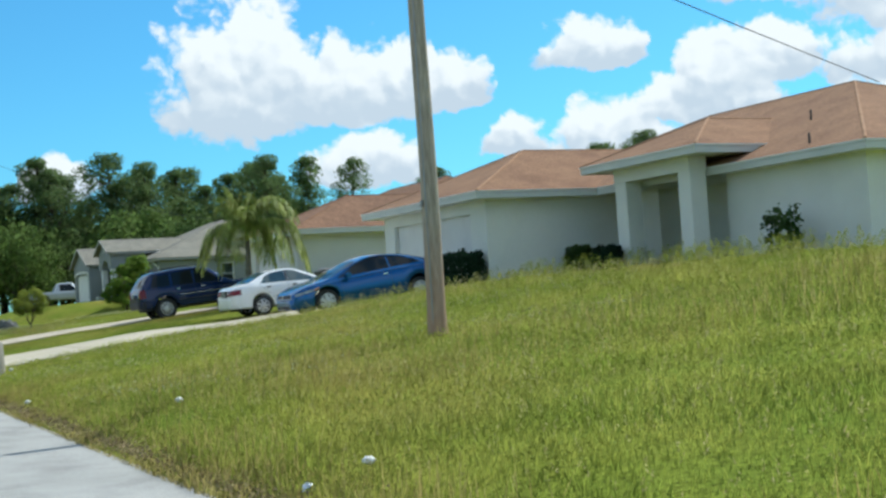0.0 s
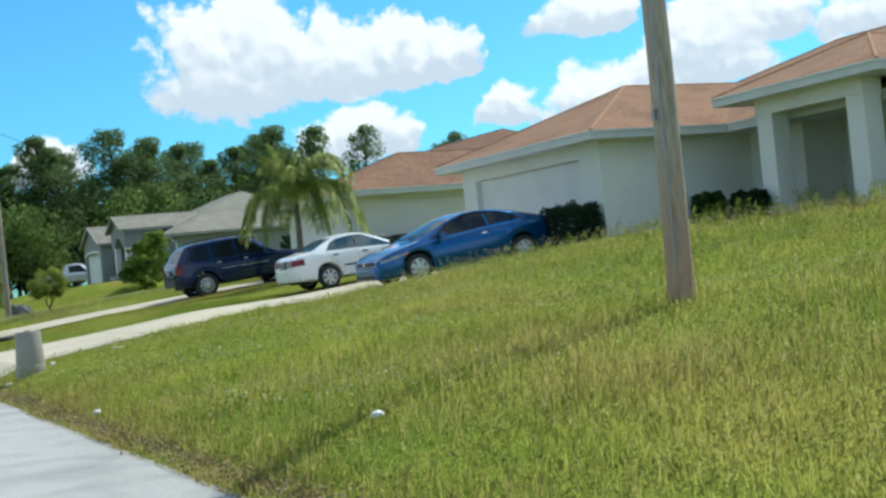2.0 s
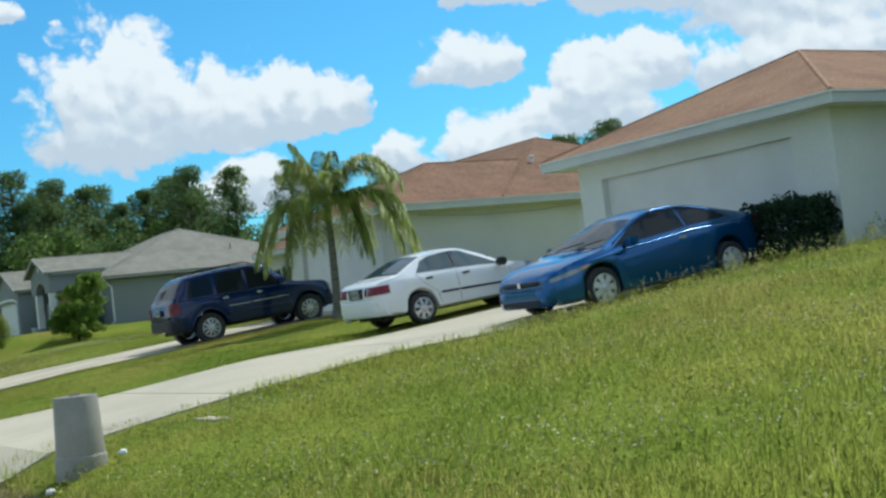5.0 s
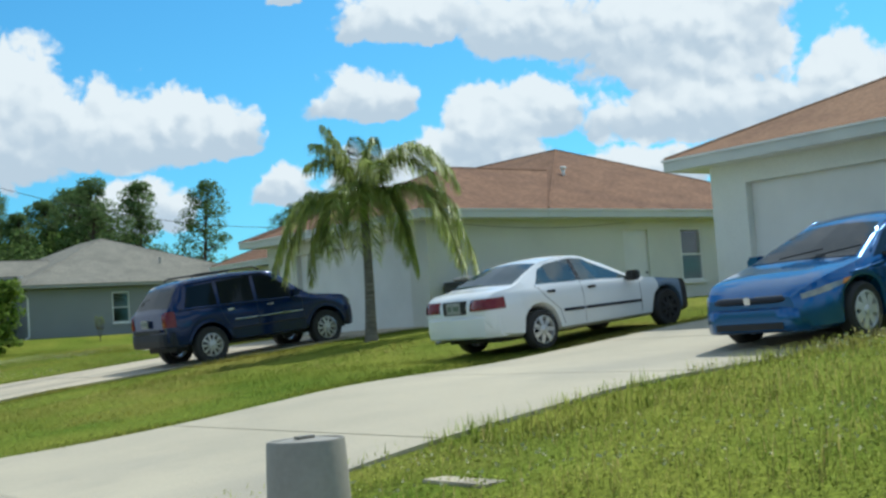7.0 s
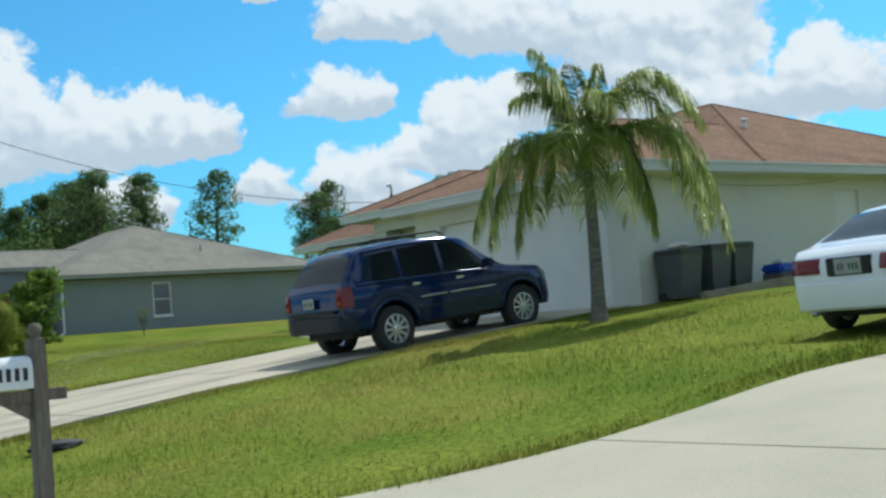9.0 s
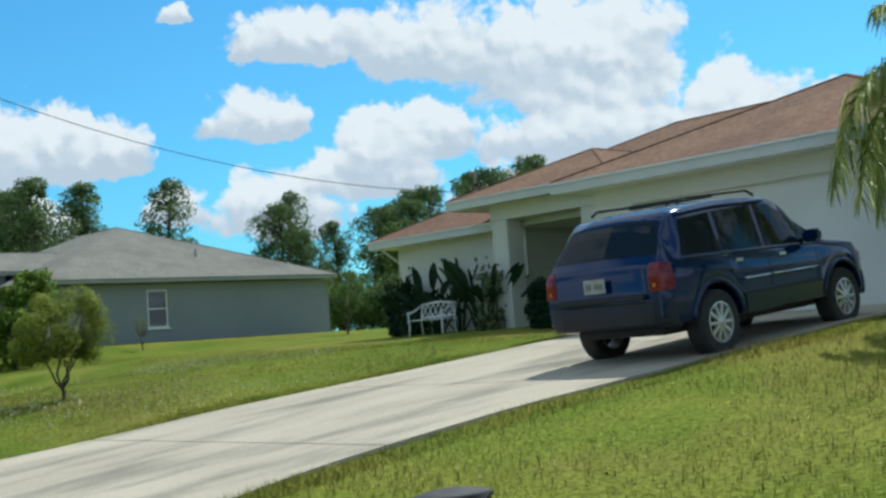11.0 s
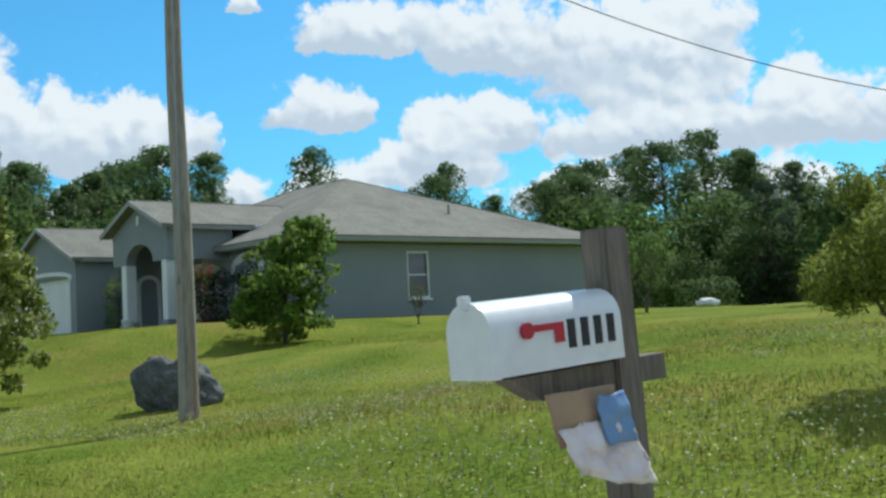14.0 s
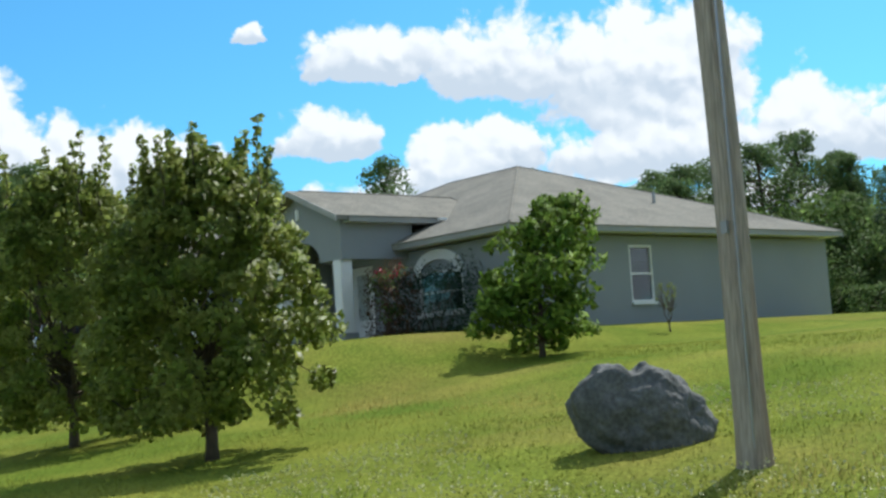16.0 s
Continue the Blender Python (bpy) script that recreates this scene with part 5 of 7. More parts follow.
def pine(height, seed, label, material=PINE_LEAF, crown_from=0.35, wide=0.2, leaves=7400, spire=False):
    """A tall pine: bare lower trunk, uneven clumps of needles."""
    rng = np.random.default_rng(seed)
    t = thing("pine_tree", label=label, category="tree", group="woodland behind the houses")
    bm = bmesh.new()
    lean = rng.normal(size=2) * 0.02 * height
    tube(bm, [(0, 0, -0.3), (lean[0] * 0.3, lean[1] * 0.3, height * 0.4), (lean[0] * 0.7, lean[1] * 0.7, height * 0.75), (lean[0], lean[1], height * 0.97)], [height * 0.016, height * 0.013, height * 0.008, 0.02], 8)
    part("trunk", bm, BARK, t, smooth=True)
    cs, rs = [], []
    bl = bmesh.new()
    k = 54
    for i in range(k):
        f = crown_from + (1 - crown_from) * (i + rng.uniform(0, 1)) / k
        reach = height * wide * ((1.15 - f) / (1.15 - crown_from)) ** (1.0 if spire else 0.55) * rng.uniform(0.35, 1.1)
        if f > 0.93:
            reach *= 0.4
        a = rng.uniform(0, 2 * math.pi)
        c = (lean[0] * f + reach * math.cos(a), lean[1] * f + reach * math.sin(a), height * min(0.98, f + 0.02))
        branch(bl, (lean[0] * f, lean[1] * f, height * (f - 0.05)), c, height * 0.005, 0.02, rng)
        cs.append(c)
        rs.append(height * 0.078 * rng.uniform(0.6, 1.4) * (0.7 if f > 0.9 else 1))
    part("limb_work", bl, BARK, t, smooth=True)
    pts = clumps(rng, cs, rs, leaves // k, 0.72)
    leaf_mesh("crown", pts, height * 0.021, 0.4, material, t, seed, soft=np.repeat(np.array(cs), leaves // k, axis=0))
    return t


def broad(height, wide, seed, label, material=WOOD_LEAF, leaves=4600, stem=0.12, name="tree", leaf=0.3, group="woodland behind the houses", bumps=34, squash=0.85):
    """A broad tree: trunk, forking limbs and a lumpy crown."""
    rng = np.random.default_rng(seed)
    t = thing(name, label=label, category="tree", group=group)
    bm = bmesh.new()
    tr = height * 0.02 + 0.02
    tube(bm, [(0, 0, -0.2), (0.01 * height, 0, height * stem * 0.5), (0, 0.015 * height, height * stem), (0, 0, height * 0.6)], [tr * 1.2, tr, tr * 0.85, tr * 0.4], 8)
    part("trunk", bm, BARK, t, smooth=True)
    bl = bmesh.new()
    cs, rs = [], []
    for i in range(bumps):
        v = rng.normal(size=3)
        v /= np.linalg.norm(v)
        f = rng.uniform(0.45, 1.0)
        zc = height * (stem + (1 - stem) * 0.5)
        c = (v[0] * f * wide * 0.42, v[1] * f * wide * 0.42, zc + v[2] * f * height * (1 - stem) * 0.42)
        cs.append(c)
        rs.append(min(wide, height) * 0.2 * rng.uniform(0.7, 1.3))
        if i % 2 == 0:
            branch(bl, (0, 0, height * stem * rng.uniform(0.7, 1.2)), c, tr * 0.45, 0.01, rng)
    part("limb_work", bl, BARK, t, smooth=True)
    pts = clumps(rng, cs, rs, leaves // bumps, squash)
    leaf_mesh("crown", pts, leaf, 0.7, material, t, seed, soft=np.repeat(np.array(cs), leaves // bumps, axis=0))
    return t


def set_at(ob, x, y, rz=0.0, scale=1.0, z=None):
    ob.matrix_world = Matrix.Translation((x, y, ground_z(x, y) - 0.02 if z is None else z)) @ Matrix.Rotation(rz, 4, "Z") @ Matrix.Scale(scale, 4)
    return ob


# woodland: a few trees are modelled, the rest are their copies
PINES = [pine(15.0, 11, "tall slender pine with a ragged dark green crown", wide=0.17), pine(15.0, 12, "tall pine with a broad broken crown", wide=0.27, crown_from=0.45), pine(15.0, 13, "spire-shaped pine with dense dark needles", wide=0.36, crown_from=0.1, spire=True), pine(15.0, 14, "dense near-black cedar at the edge of the woodland", CEDAR_LEAF, wide=0.30, crown_from=0.04)]
OAKS = [broad(10.0, 9.0, 21, "dense broad-leaved woodland tree", leaf=0.36, leaves=4200), broad(10.0, 8.0, 22, "dark green woodland tree with a lumpy crown", DARK_LEAF, leaf=0.33, leaves=5400), broad(10.0, 11.0, 23, "wide sunlit woodland tree", leaf=0.33, leaves=5400)]
rngw = random.Random(5)
LANDMARKS = [  # kind, x, y, height
    (2, 56.9, 134.8, 16.0), (0, 18.8, 114, 13.6), (1, 24.6, 112, 13.6), (0, 31.8, 116, 12.6), (1, 40.2, 117, 13.2), (0, 37.0, 116, 12.2), (1, 28.0, 115, 12.2), (0, 15.0, 113, 11.0),
    (1, 34.5, 122, 13.4), (0, 45.5, 126, 13.0), (1, 42.8, 125, 14.2), (2, 63.5, 125, 13.6), (1, 61.0, 122, 12.2), (1, 68.4, 118, 11.6), (1, 75.5, 119, 13.8), (1, 80.5, 116, 15.2), (1, 87.0, 117, 16.8), (0, 91.5, 116, 15.4), (0, 84.0, 122, 16.0),
    (1, 78.0, 124, 14.2), (0, 97.0, 118, 13.6), (3, 67.3, 97.0, 9.0), (3, 71.0, 96.5, 8.2), (1, 104.0, 112, 12.0), (0, 112.0, 112, 13.0), (3, 74.6, 96.0, 7.4), (0, 72.0, 121, 12.2), (0, 12.0, 116, 11.5), (1, 21.5, 118, 12.4),
    (1, 60.0, 118, 9.5), (0, 64.5, 119, 10.5), (1, 70.5, 116, 12.0), (0, 95.0, 113, 14.0), (1, 100.0, 115, 12.5), (0, 88.5, 113, 14.5),
]
used = set()
for kind, x, y, hgt in LANDMARKS:
    if x < 46:
        x, y, hgt = x * 1.4, y * 1.4, hgt * 1.44
    base = PINES[kind]
    if kind not in used:
        ob = base
        used.add(kind)
    else:
        ob = copy_thing(base, Matrix.Identity(4))
    set_at(ob, x, y, rngw.uniform(-0.6, 0.6), hgt * 0.98 / 15.0, 1.8)
for k in range(70):
    x = 3 + k * 1.7 + rngw.uniform(-1, 1)
    y = (106 if x < 34 else 116 if x < 62 else 106) + rngw.uniform(-3, 9)
    o = OAKS[k % 3] if k < 3 else copy_thing(OAKS[k % 3], Matrix.Identity(4))
    low = 0.62 if 40 < x < 66 else 1.0
    if x < 34:
        x, y, low = x * 1.4, y * 1.38, 1.3
    set_at(o, x, y, rngw.uniform(-0.6, 0.6), rngw.uniform(0.72, 1.12) * low, 1.7)
for k in range(16):
    o = copy_thing(OAKS[k % 3], Matrix.Identity(4))
    set_at(o, 8 + k * 3.5 + rngw.uniform(-0.7, 0.7), 162 + rngw.uniform(-3, 6), rngw.uniform(-0.6, 0.6), rngw.uniform(1.3, 1.55), 1.7)
for k in range(9):
    o = copy_thing(PINES[k % 2], Matrix.Identity(4))
    set_at(o, 9 + k * 6.3 + rngw.uniform(-1.8, 1.8), 158 + rngw.uniform(-4, 4), rngw.uniform(-0.6, 0.6), rngw.uniform(1.0, 1.25), 1.8)
for k in range(11):
    o = copy_thing(OAKS[1], Matrix.Identity(4))
    set_at(o, 66 + k * 3.4 + rngw.uniform(-1, 1), 96 + rngw.uniform(-2, 2) - 1.3 * k, rngw.uniform(-0.6, 0.6), rngw.uniform(0.5, 0.8), 1.9)
for k in range(16):
    o = copy_thing(OAKS[k % 2], Matrix.Identity(4))
    set_at(o, 39 + k * 2.0 + rngw.uniform(-0.7, 0.7), 103 - 0.3 * k + rngw.uniform(-2, 2), rngw.uniform(-0.6, 0.6), rngw.uniform(0.36, 0.55), 1.3)
# unseen trees across the road, added to darken car reflections and fill light
for k in range(6):
    o = copy_thing(OAKS[k % 3], Matrix.Identity(4))
    set_at(o, -24 + rngw.uniform(-3, 3), -8 + k * 19.0, 3.1 + rngw.uniform(-0.6, 0.6), rngw.uniform(0.7, 1.0), -0.1)


def yard_tree(x, y, height, wide, seed):
    """Small upright street tree: short trunk, dense oval crown with upright shoots."""
    rng = np.random.default_rng(seed)
    t = thing("yard_tree", label="dense olive-green tree with small glossy leaves, short trunk", category="tree", group="trees on the grey house's lawn")
    bm = bmesh.new()
    tube(bm, [(0, 0, -0.15), (0.02, 0.01, 0.35), (0.0, 0.0, 0.9), (0, 0, height * 0.7)], [0.1, 0.075, 0.07, 0.02], 10)
    part("trunk", bm, BARK, t, smooth=True)
    cs, rs = [], []
    bl = bmesh.new()
    for i in range(230):
        g = rng.uniform(0, 1) ** 0.9
        zz = 0.45 + (height - 0.65) * g
        half = float(np.interp(g, [0, 0.1, 0.3, 0.55, 0.8, 1.0], [0.72, 0.92, 1.0, 0.92, 0.64, 0.22])) * wide * 0.465
        a, f = rng.uniform(0, 6.28), rng.uniform(0.15, 1.0) ** 0.5
        c = (half * f * math.cos(a), half * f * math.sin(a), zz)
        cs.append(c)
        rs.append(0.27 * rng.uniform(0.7, 1.2))
        if i % 3 == 0:
            branch(bl, (0, 0, 0.6 + rng.uniform(0, 0.9)), c, 0.022, 0.004, rng)
    for i in range(30):
        a, q = rng.uniform(0, 6.28), rng.uniform(0, 0.3) * wide
        p0 = (q * math.cos(a), q * math.sin(a), height * 0.8)
        p1 = (p0[0] * 1.1, p0[1] * 1.1, height * rng.uniform(0.92, 1.08))
        branch(bl, p0, p1, 0.012, 0.003, rng, 0.03)
        for f in np.linspace(0.2, 1.0, 7):
            cs.append(tuple(np.asarray(p0) + (np.asarray(p1) - np.asarray(p0)) * f))
            rs.append(0.07)
    part("limb_work", bl, BARK, t, smooth=True)
    per = [145] * 230 + [14] * (len(cs) - 230)
    pts = np.concatenate([clumps(rng, [c], [r], n, 0.9) for c, r, n in zip(cs, rs, per)])
    leaf_mesh("crown", pts, 0.10, 0.6, HOLLY_LEAF, t, seed, soft=(0, 0, height * 0.3))
    set_at(t, x, y)
    return t


yard_tree(7.72, 72.07, 3.9, 3.35, 31)
yard_tree(8.25, 77.6, 4.6, 3.7, 32)


def young_tree():
    """Broad-leaved small tree by the grey house."""
    rng = np.random.default_rng(41)
    t = thing("young_tree", label="young bright green broad-leaved tree beside the grey house", category="tree")
    bm = bmesh.new()
    bl = bmesh.new()
    tube(bm, [(0, 0, -0.1), (0.03, 0, 0.4), (0.1, 0.0, 1.2), (0.25, 0, 2.6)], [0.07, 0.06, 0.045, 0.015], 8)
    part("trunk", bm, BARK, t, smooth=True)
    cs, rs = [], []
    for i in range(108):
        z = rng.uniform(0.18, 3.15)
        w = 1.3 * (1 - ((z - 1.1) / 2.3) ** 2) + 0.12
        a = rng.uniform(0, 6.28)
        f = rng.uniform(0.3, 1.0)
        off = 0.38 * max(0.0, z - 1.3)
        c = (off + w * f * math.cos(a), w * f * math.sin(a) - off * 0.4, z)
        cs.append(c)
        rs.append(rng.uniform(0.2, 0.42))
        if i % 2 == 0:
            branch(bl, (0.05, 0, max(0.3, z - 0.5)), c, 0.018, 0.005, rng)
    part("limb_work", bl, BARK, t, smooth=True)
    leaf_mesh("crown", clumps(rng, cs, rs, 80, 0.7), 0.17, 0.42, BRIGHT_LEAF, t, 41, droop=0.55, soft=np.repeat(np.array(cs), 80, axis=0))
    set_at(t, 17.2, 75.9, 0.4)


young_tree()


def thin_crowned(x, y, height, wide, seed, label, leaf_material, name="small_tree", leaf=0.07, count=4200, multi=5):
    """A small tree with several bare stems and a feathery rounded crown."""
    rng = np.random.default_rng(seed)
    t = thing(name, label=label, category="tree")
    bm = bmesh.new()
    tube(bm, [(0, 0, -0.08), (0.01, 0, height * 0.08), (0.0, 0.01, height * 0.17)], [height * 0.024, height * 0.019, height * 0.016], 8)
    part("trunk", bm, BARK, t, smooth=True)
    bl = bmesh.new()
    cs, rs = [], []
    for i in range(multi):
        a = 2 * math.pi * i / multi + rng.uniform(-0.3, 0.3)
        m = (wide * 0.2 * math.cos(a), wide * 0.2 * math.sin(a), height * rng.uniform(0.36, 0.46))
        branch(bl, (0, 0, height * rng.uniform(0.08, 0.16)), m, height * 0.013, height * 0.008, rng)
        for j in range(9):
            v = rng.normal(size=3)
            v /= np.linalg.norm(v)
            c = (m[0] + v[0] * wide * 0.31, m[1] + v[1] * wide * 0.31, height * 0.68 + v[2] * height * 0.27)
            branch(bl, m, c, height * 0.007, 0.003, rng)
            cs.append(c)
            rs.append(wide * 0.13 * rng.uniform(0.6, 1.3))
    part("limb_work", bl, BARK, t, smooth=True)
    leaf_mesh("crown", clumps(rng, cs, rs, count // len(cs), 1.15), leaf, 0.22, leaf_material, t, seed, droop=-0.4, soft=np.repeat(np.array(cs), count // len(cs), axis=0))
    set_at(t, x, y, z=None)
    return t


thin_crowned(8.17, 53.5, 1.58, 1.4, 51, "small rounded tree with fine yellow-green leaves on bare stems", MYRTLE_LEAF, count=17500, leaf=0.06)
thin_crowned(31.2, 76.0, 2.6, 1.5, 52, "slender sapling with a sparse dull green crown", WOOD_LEAF, leaf=0.1, count=3600, multi=3)
thin_crowned(22.6, 77.2, 1.2, 0.5, 53, "thin staked sapling on the lawn", MYRTLE_LEAF, leaf=0.07, count=300, multi=3)


def palm():
    """Queen palm: ringed trunk and arching fronds with hanging leaflets."""
    rng = np.random.default_rng(61)
    t = thing("palm_tree", label="queen palm with arching feathery fronds and a ringed trunk", category="palm tree")
    bm = bmesh.new()
    pts, rad = [], []
    for i in range(40):
        f = i / 39
        pts.append((0.06 * math.sin(f * 2.2), 0.03 * f, -0.1 + 2.55 * f))
        rad.append((0.112 - 0.036 * f) * (1.0 + 0.06 * (i % 2)) + 0.07 * math.exp(-f * 14))
    tube(bm, pts, rad, 12)
    part("trunk", bm, PALMBARK, t, smooth=True)
    bm = bmesh.new()
    tube(bm, [(0.05, 0.03, 2.35), (0.05, 0.03, 2.6), (0.05, 0.03, 2.95)], [0.08, 0.085, 0.03], 10)
    part("crownshaft", bm, PALM_LEAF, t, "green crownshaft", smooth=True)
    # bearing; reach and rise of the bend; reach and rise of the tip, all from the crown
    fronds = [
        (150, 0.15, 1.05, 0.72, 1.60), (160, 0.28, 1.00, 0.95, 1.22), (135, 0.35, 1.15, 1.05, 0.85), (70, 0.05, 0.90, 0.22, 1.38), (300, 0.08, 0.85, 0.30, 1.30),
        (322, 0.95, 2.00, 1.90, 0.30), (312, 0.85, 1.80, 1.65, 0.55), (335, 0.80, 1.75, 1.75, 0.05), (326, 1.75, 1.15, 2.20, -1.55), (340, 1.55, 1.05, 2.05, -1.30), (308, 1.45, 0.95, 1.85, -1.20),
        (145, 1.30, 0.85, 1.85, -1.15), (158, 1.15, 0.75, 1.65, -1.30), (128, 0.90, 0.80, 1.20, -1.40), (322, 0.70, 0.90, 1.00, -1.30), (290, 0.65, 0.80, 1.05, -1.15),
        (232, 0.80, 0.90, 1.25, -0.95), (205, 0.95, 0.95, 1.35, -0.85), (52, 0.85, 0.95, 1.30, -0.95), (85, 0.95, 0.90, 1.35, -0.90), (20, 1.10, 0.95, 1.60, -0.95), (258, 0.45, 1.20, 1.05, 0.45),
    ]
    for bearing, br, bz, tr, tz in fronds:
        a = radians(bearing)
        d = np.array([math.cos(a), math.sin(a), 0.0])
        side = np.array([-math.sin(a), math.cos(a), 0.0])
        up = np.array([0, 0, 1.0])
        n = 46
        p0 = np.array([0.05, 0.03, 2.72])
        p1, p2 = p0 + d * br + up * bz, p0 + d * tr + up * tz + side * rng.uniform(-0.12, 0.12)
        stem = [tuple(p0 * (1 - f) ** 2 + p1 * 2 * f * (1 - f) + p2 * f * f) for f in np.linspace(0, 1, n + 1)]
        bm = bmesh.new()
        tube(bm, stem, [0.020 * (1 - 0.88 * i / n) for i in range(n + 1)], 5)
        fr = part("frond", bm, PALM_LEAF, t, smooth=True)
        vs = []
        for i in range(5, n + 1):
            q = np.asarray(stem[i])
            tan = q - np.asarray(stem[i - 1])
            tan /= np.linalg.norm(tan)
            lift = np.cross(side, tan)
            lift *= 1 if lift[2] > 0 or abs(tan[2]) > 0.8 else -1
            size = 0.66 * math.sin(math.pi * (0.14 + 0.80 * i / n)) ** 0.6
            for sg in (-1, 1):
                for k in range(4):
                    dd = side * sg * rng.uniform(0.75, 1.0) + tan * rng.uniform(0.45, 0.85) + lift * rng.uniform(-0.15, 0.5)
                    dd /= np.linalg.norm(dd)
                    L = size * rng.uniform(0.8, 1.12)
                    b = q + tan * rng.uniform(-0.03, 0.03)
                    w = np.cross(dd, up + rng.normal(size=3) * 0.5)
                    w /= np.linalg.norm(w) + 1e-6
                    mid = b + dd * L * 0.44 - up * 0.05
                    tip = mid + (dd * 0.38 - up * rng.uniform(0.65, 1.05)) * L * 0.58
                    vs += [b - w * 0.005, b + w * 0.005, mid + w * 0.0085, mid - w * 0.0085, mid - w * 0.0085, mid + w * 0.0085, tip + w * 0.002, tip - w * 0.002]
        nv = rng.normal(size=(len(vs) // 8, 3)) * 0.55 + np.array([0.1, 0.0, 0.75]) + 0.35 * d
        nv /= np.linalg.norm(nv, axis=1)[:, None]
        quads("leaflet_fan", np.array(vs), len(vs) // 4, PALM_LEAF, fr, np.repeat(nv, 8, axis=0))
    set_at(t, 13.83, 42.12, 0.0)


palm()


def bush(x, y, wx, wy, height, seed, label, material=DARK_LEAF, leaf=0.06, count=3800, rough_top=0.1, z=None):
    """A clipped shrub: leafy block with uneven edges."""
    rng = np.random.default_rng(seed)
    t = thing("shrub", label=label, category="shrub")
    for k in range(5):
        bm = bmesh.new()
        branch(bm, (rng.uniform(-0.1, 0.1) * wx, rng.uniform(-0.1, 0.1) * wy, -0.05), (rng.uniform(-0.35, 0.35) * wx, rng.uniform(-0.35, 0.35) * wy, height * 0.8), 0.025, 0.008, rng)
        part("stem", bm, BARK, t)
    p = rng.uniform(-1, 1, size=(count, 3))
    m = np.max(np.abs(p), axis=1)[:, None]
    p = p / m * (rng.uniform(0.72, 1.0, count)[:, None])
    r = np.linalg.norm(p, axis=1)[:, None]
    p = p * np.minimum(1.0, 1.45 / r)
    lump = np.array([noise.noise((v[0] * 2.1 + seed, v[1] * 2.1, v[2] * 2.1)) for v in p])[:, None]
    p = p * (1 + 0.12 * lump) + rng.normal(size=(count, 3)) * 0.03
    pts = np.stack([p[:, 0] * wx / 2, p[:, 1] * wy / 2, (p[:, 2] * 0.5 + 0.5) * height * (1 + rough_top * lump[:, 0])], axis=1)
    leaf_mesh("foliage", pts, leaf, 0.6, material, t, seed, soft=(0, 0, height * 0.4))
    set_at(t, x, y, z=z)
    return t


bush(15.55, 29.4, 0.85, 1.4, 1.0, 71, "dark clipped shrub at the garage corner", BROAD_LEAF, count=9000, leaf=0.075)
bush(18.6, 28.3, 0.55, 0.65, 0.72, 72, "low rounded green shrub by the entry", DARK_LEAF, count=4500, leaf=0.075)
bush(18.4, 26.7, 0.5, 0.8, 0.6, 73, "low dark shrub beside the porch", BROAD_LEAF, count=4500, leaf=0.075)
bush(17.7, 52.2, 0.9, 0.95, 0.92, 74, "near-black clipped shrub in front of the porch", BROAD_LEAF, count=8000, leaf=0.075)
bush(29.2, 67.0, 2.0, 2.2, 3.1, 79, "tall dark shrub behind the cream house corner", DARK_LEAF, leaf=0.14, count=7000, rough_top=0.3)
bush(18.95, 55.35, 0.5, 0.5, 1.35, 69, "pale variegated climbing plant on the porch column", leaf_mat("pale_variegated_leaves", (0.22, 0.30, 0.12), (0.42, 0.46, 0.26), 0.4), leaf=0.12, count=500, rough_top=0.4)
bush(20.0, 59.3, 0.7, 0.9, 1.2, 70, "low dark planting along the cream wall", BROAD_LEAF, leaf=0.12, count=2500, rough_top=0.5)
bush(19.1, 20.9, 0.6, 0.7, 0.95, 75, "dark ragged shrub against the wall", leaf=0.12, count=900, rough_top=0.4)
bush(19.5, 82.0, 1.0, 3.2, 1.65, 76, "dense dark shrub under the arched window", BROAD_LEAF, count=7000, rough_top=0.25)
bush(18.9, 83.0, 1.0, 1.3, 1.7, 77, "reddish-brown ornamental shrub by the portico", leaf_mat("bronze_leaves", (0.10, 0.055, 0.03), (0.16, 0.09, 0.05)), count=3000, rough_top=0.3)
bush(19.2, 89.6, 0.9, 0.9, 1.7, 78, "pale green shrub beside the garage", BRIGHT_LEAF, leaf=0.1, count=1000, rough_top=0.4)
for bx, by, bw, bh in ((33.5, 74.0, 2.5, 1.6), (27.0, 62.0, 2.0, 2.6), (30.0, 63.5, 2.6, 2.9)):
    bush(bx + 16, by + 14, bw, bw, bh, int(bx), "wild dark green undergrowth shrub", DARK_LEAF, leaf=0.16, count=1500)


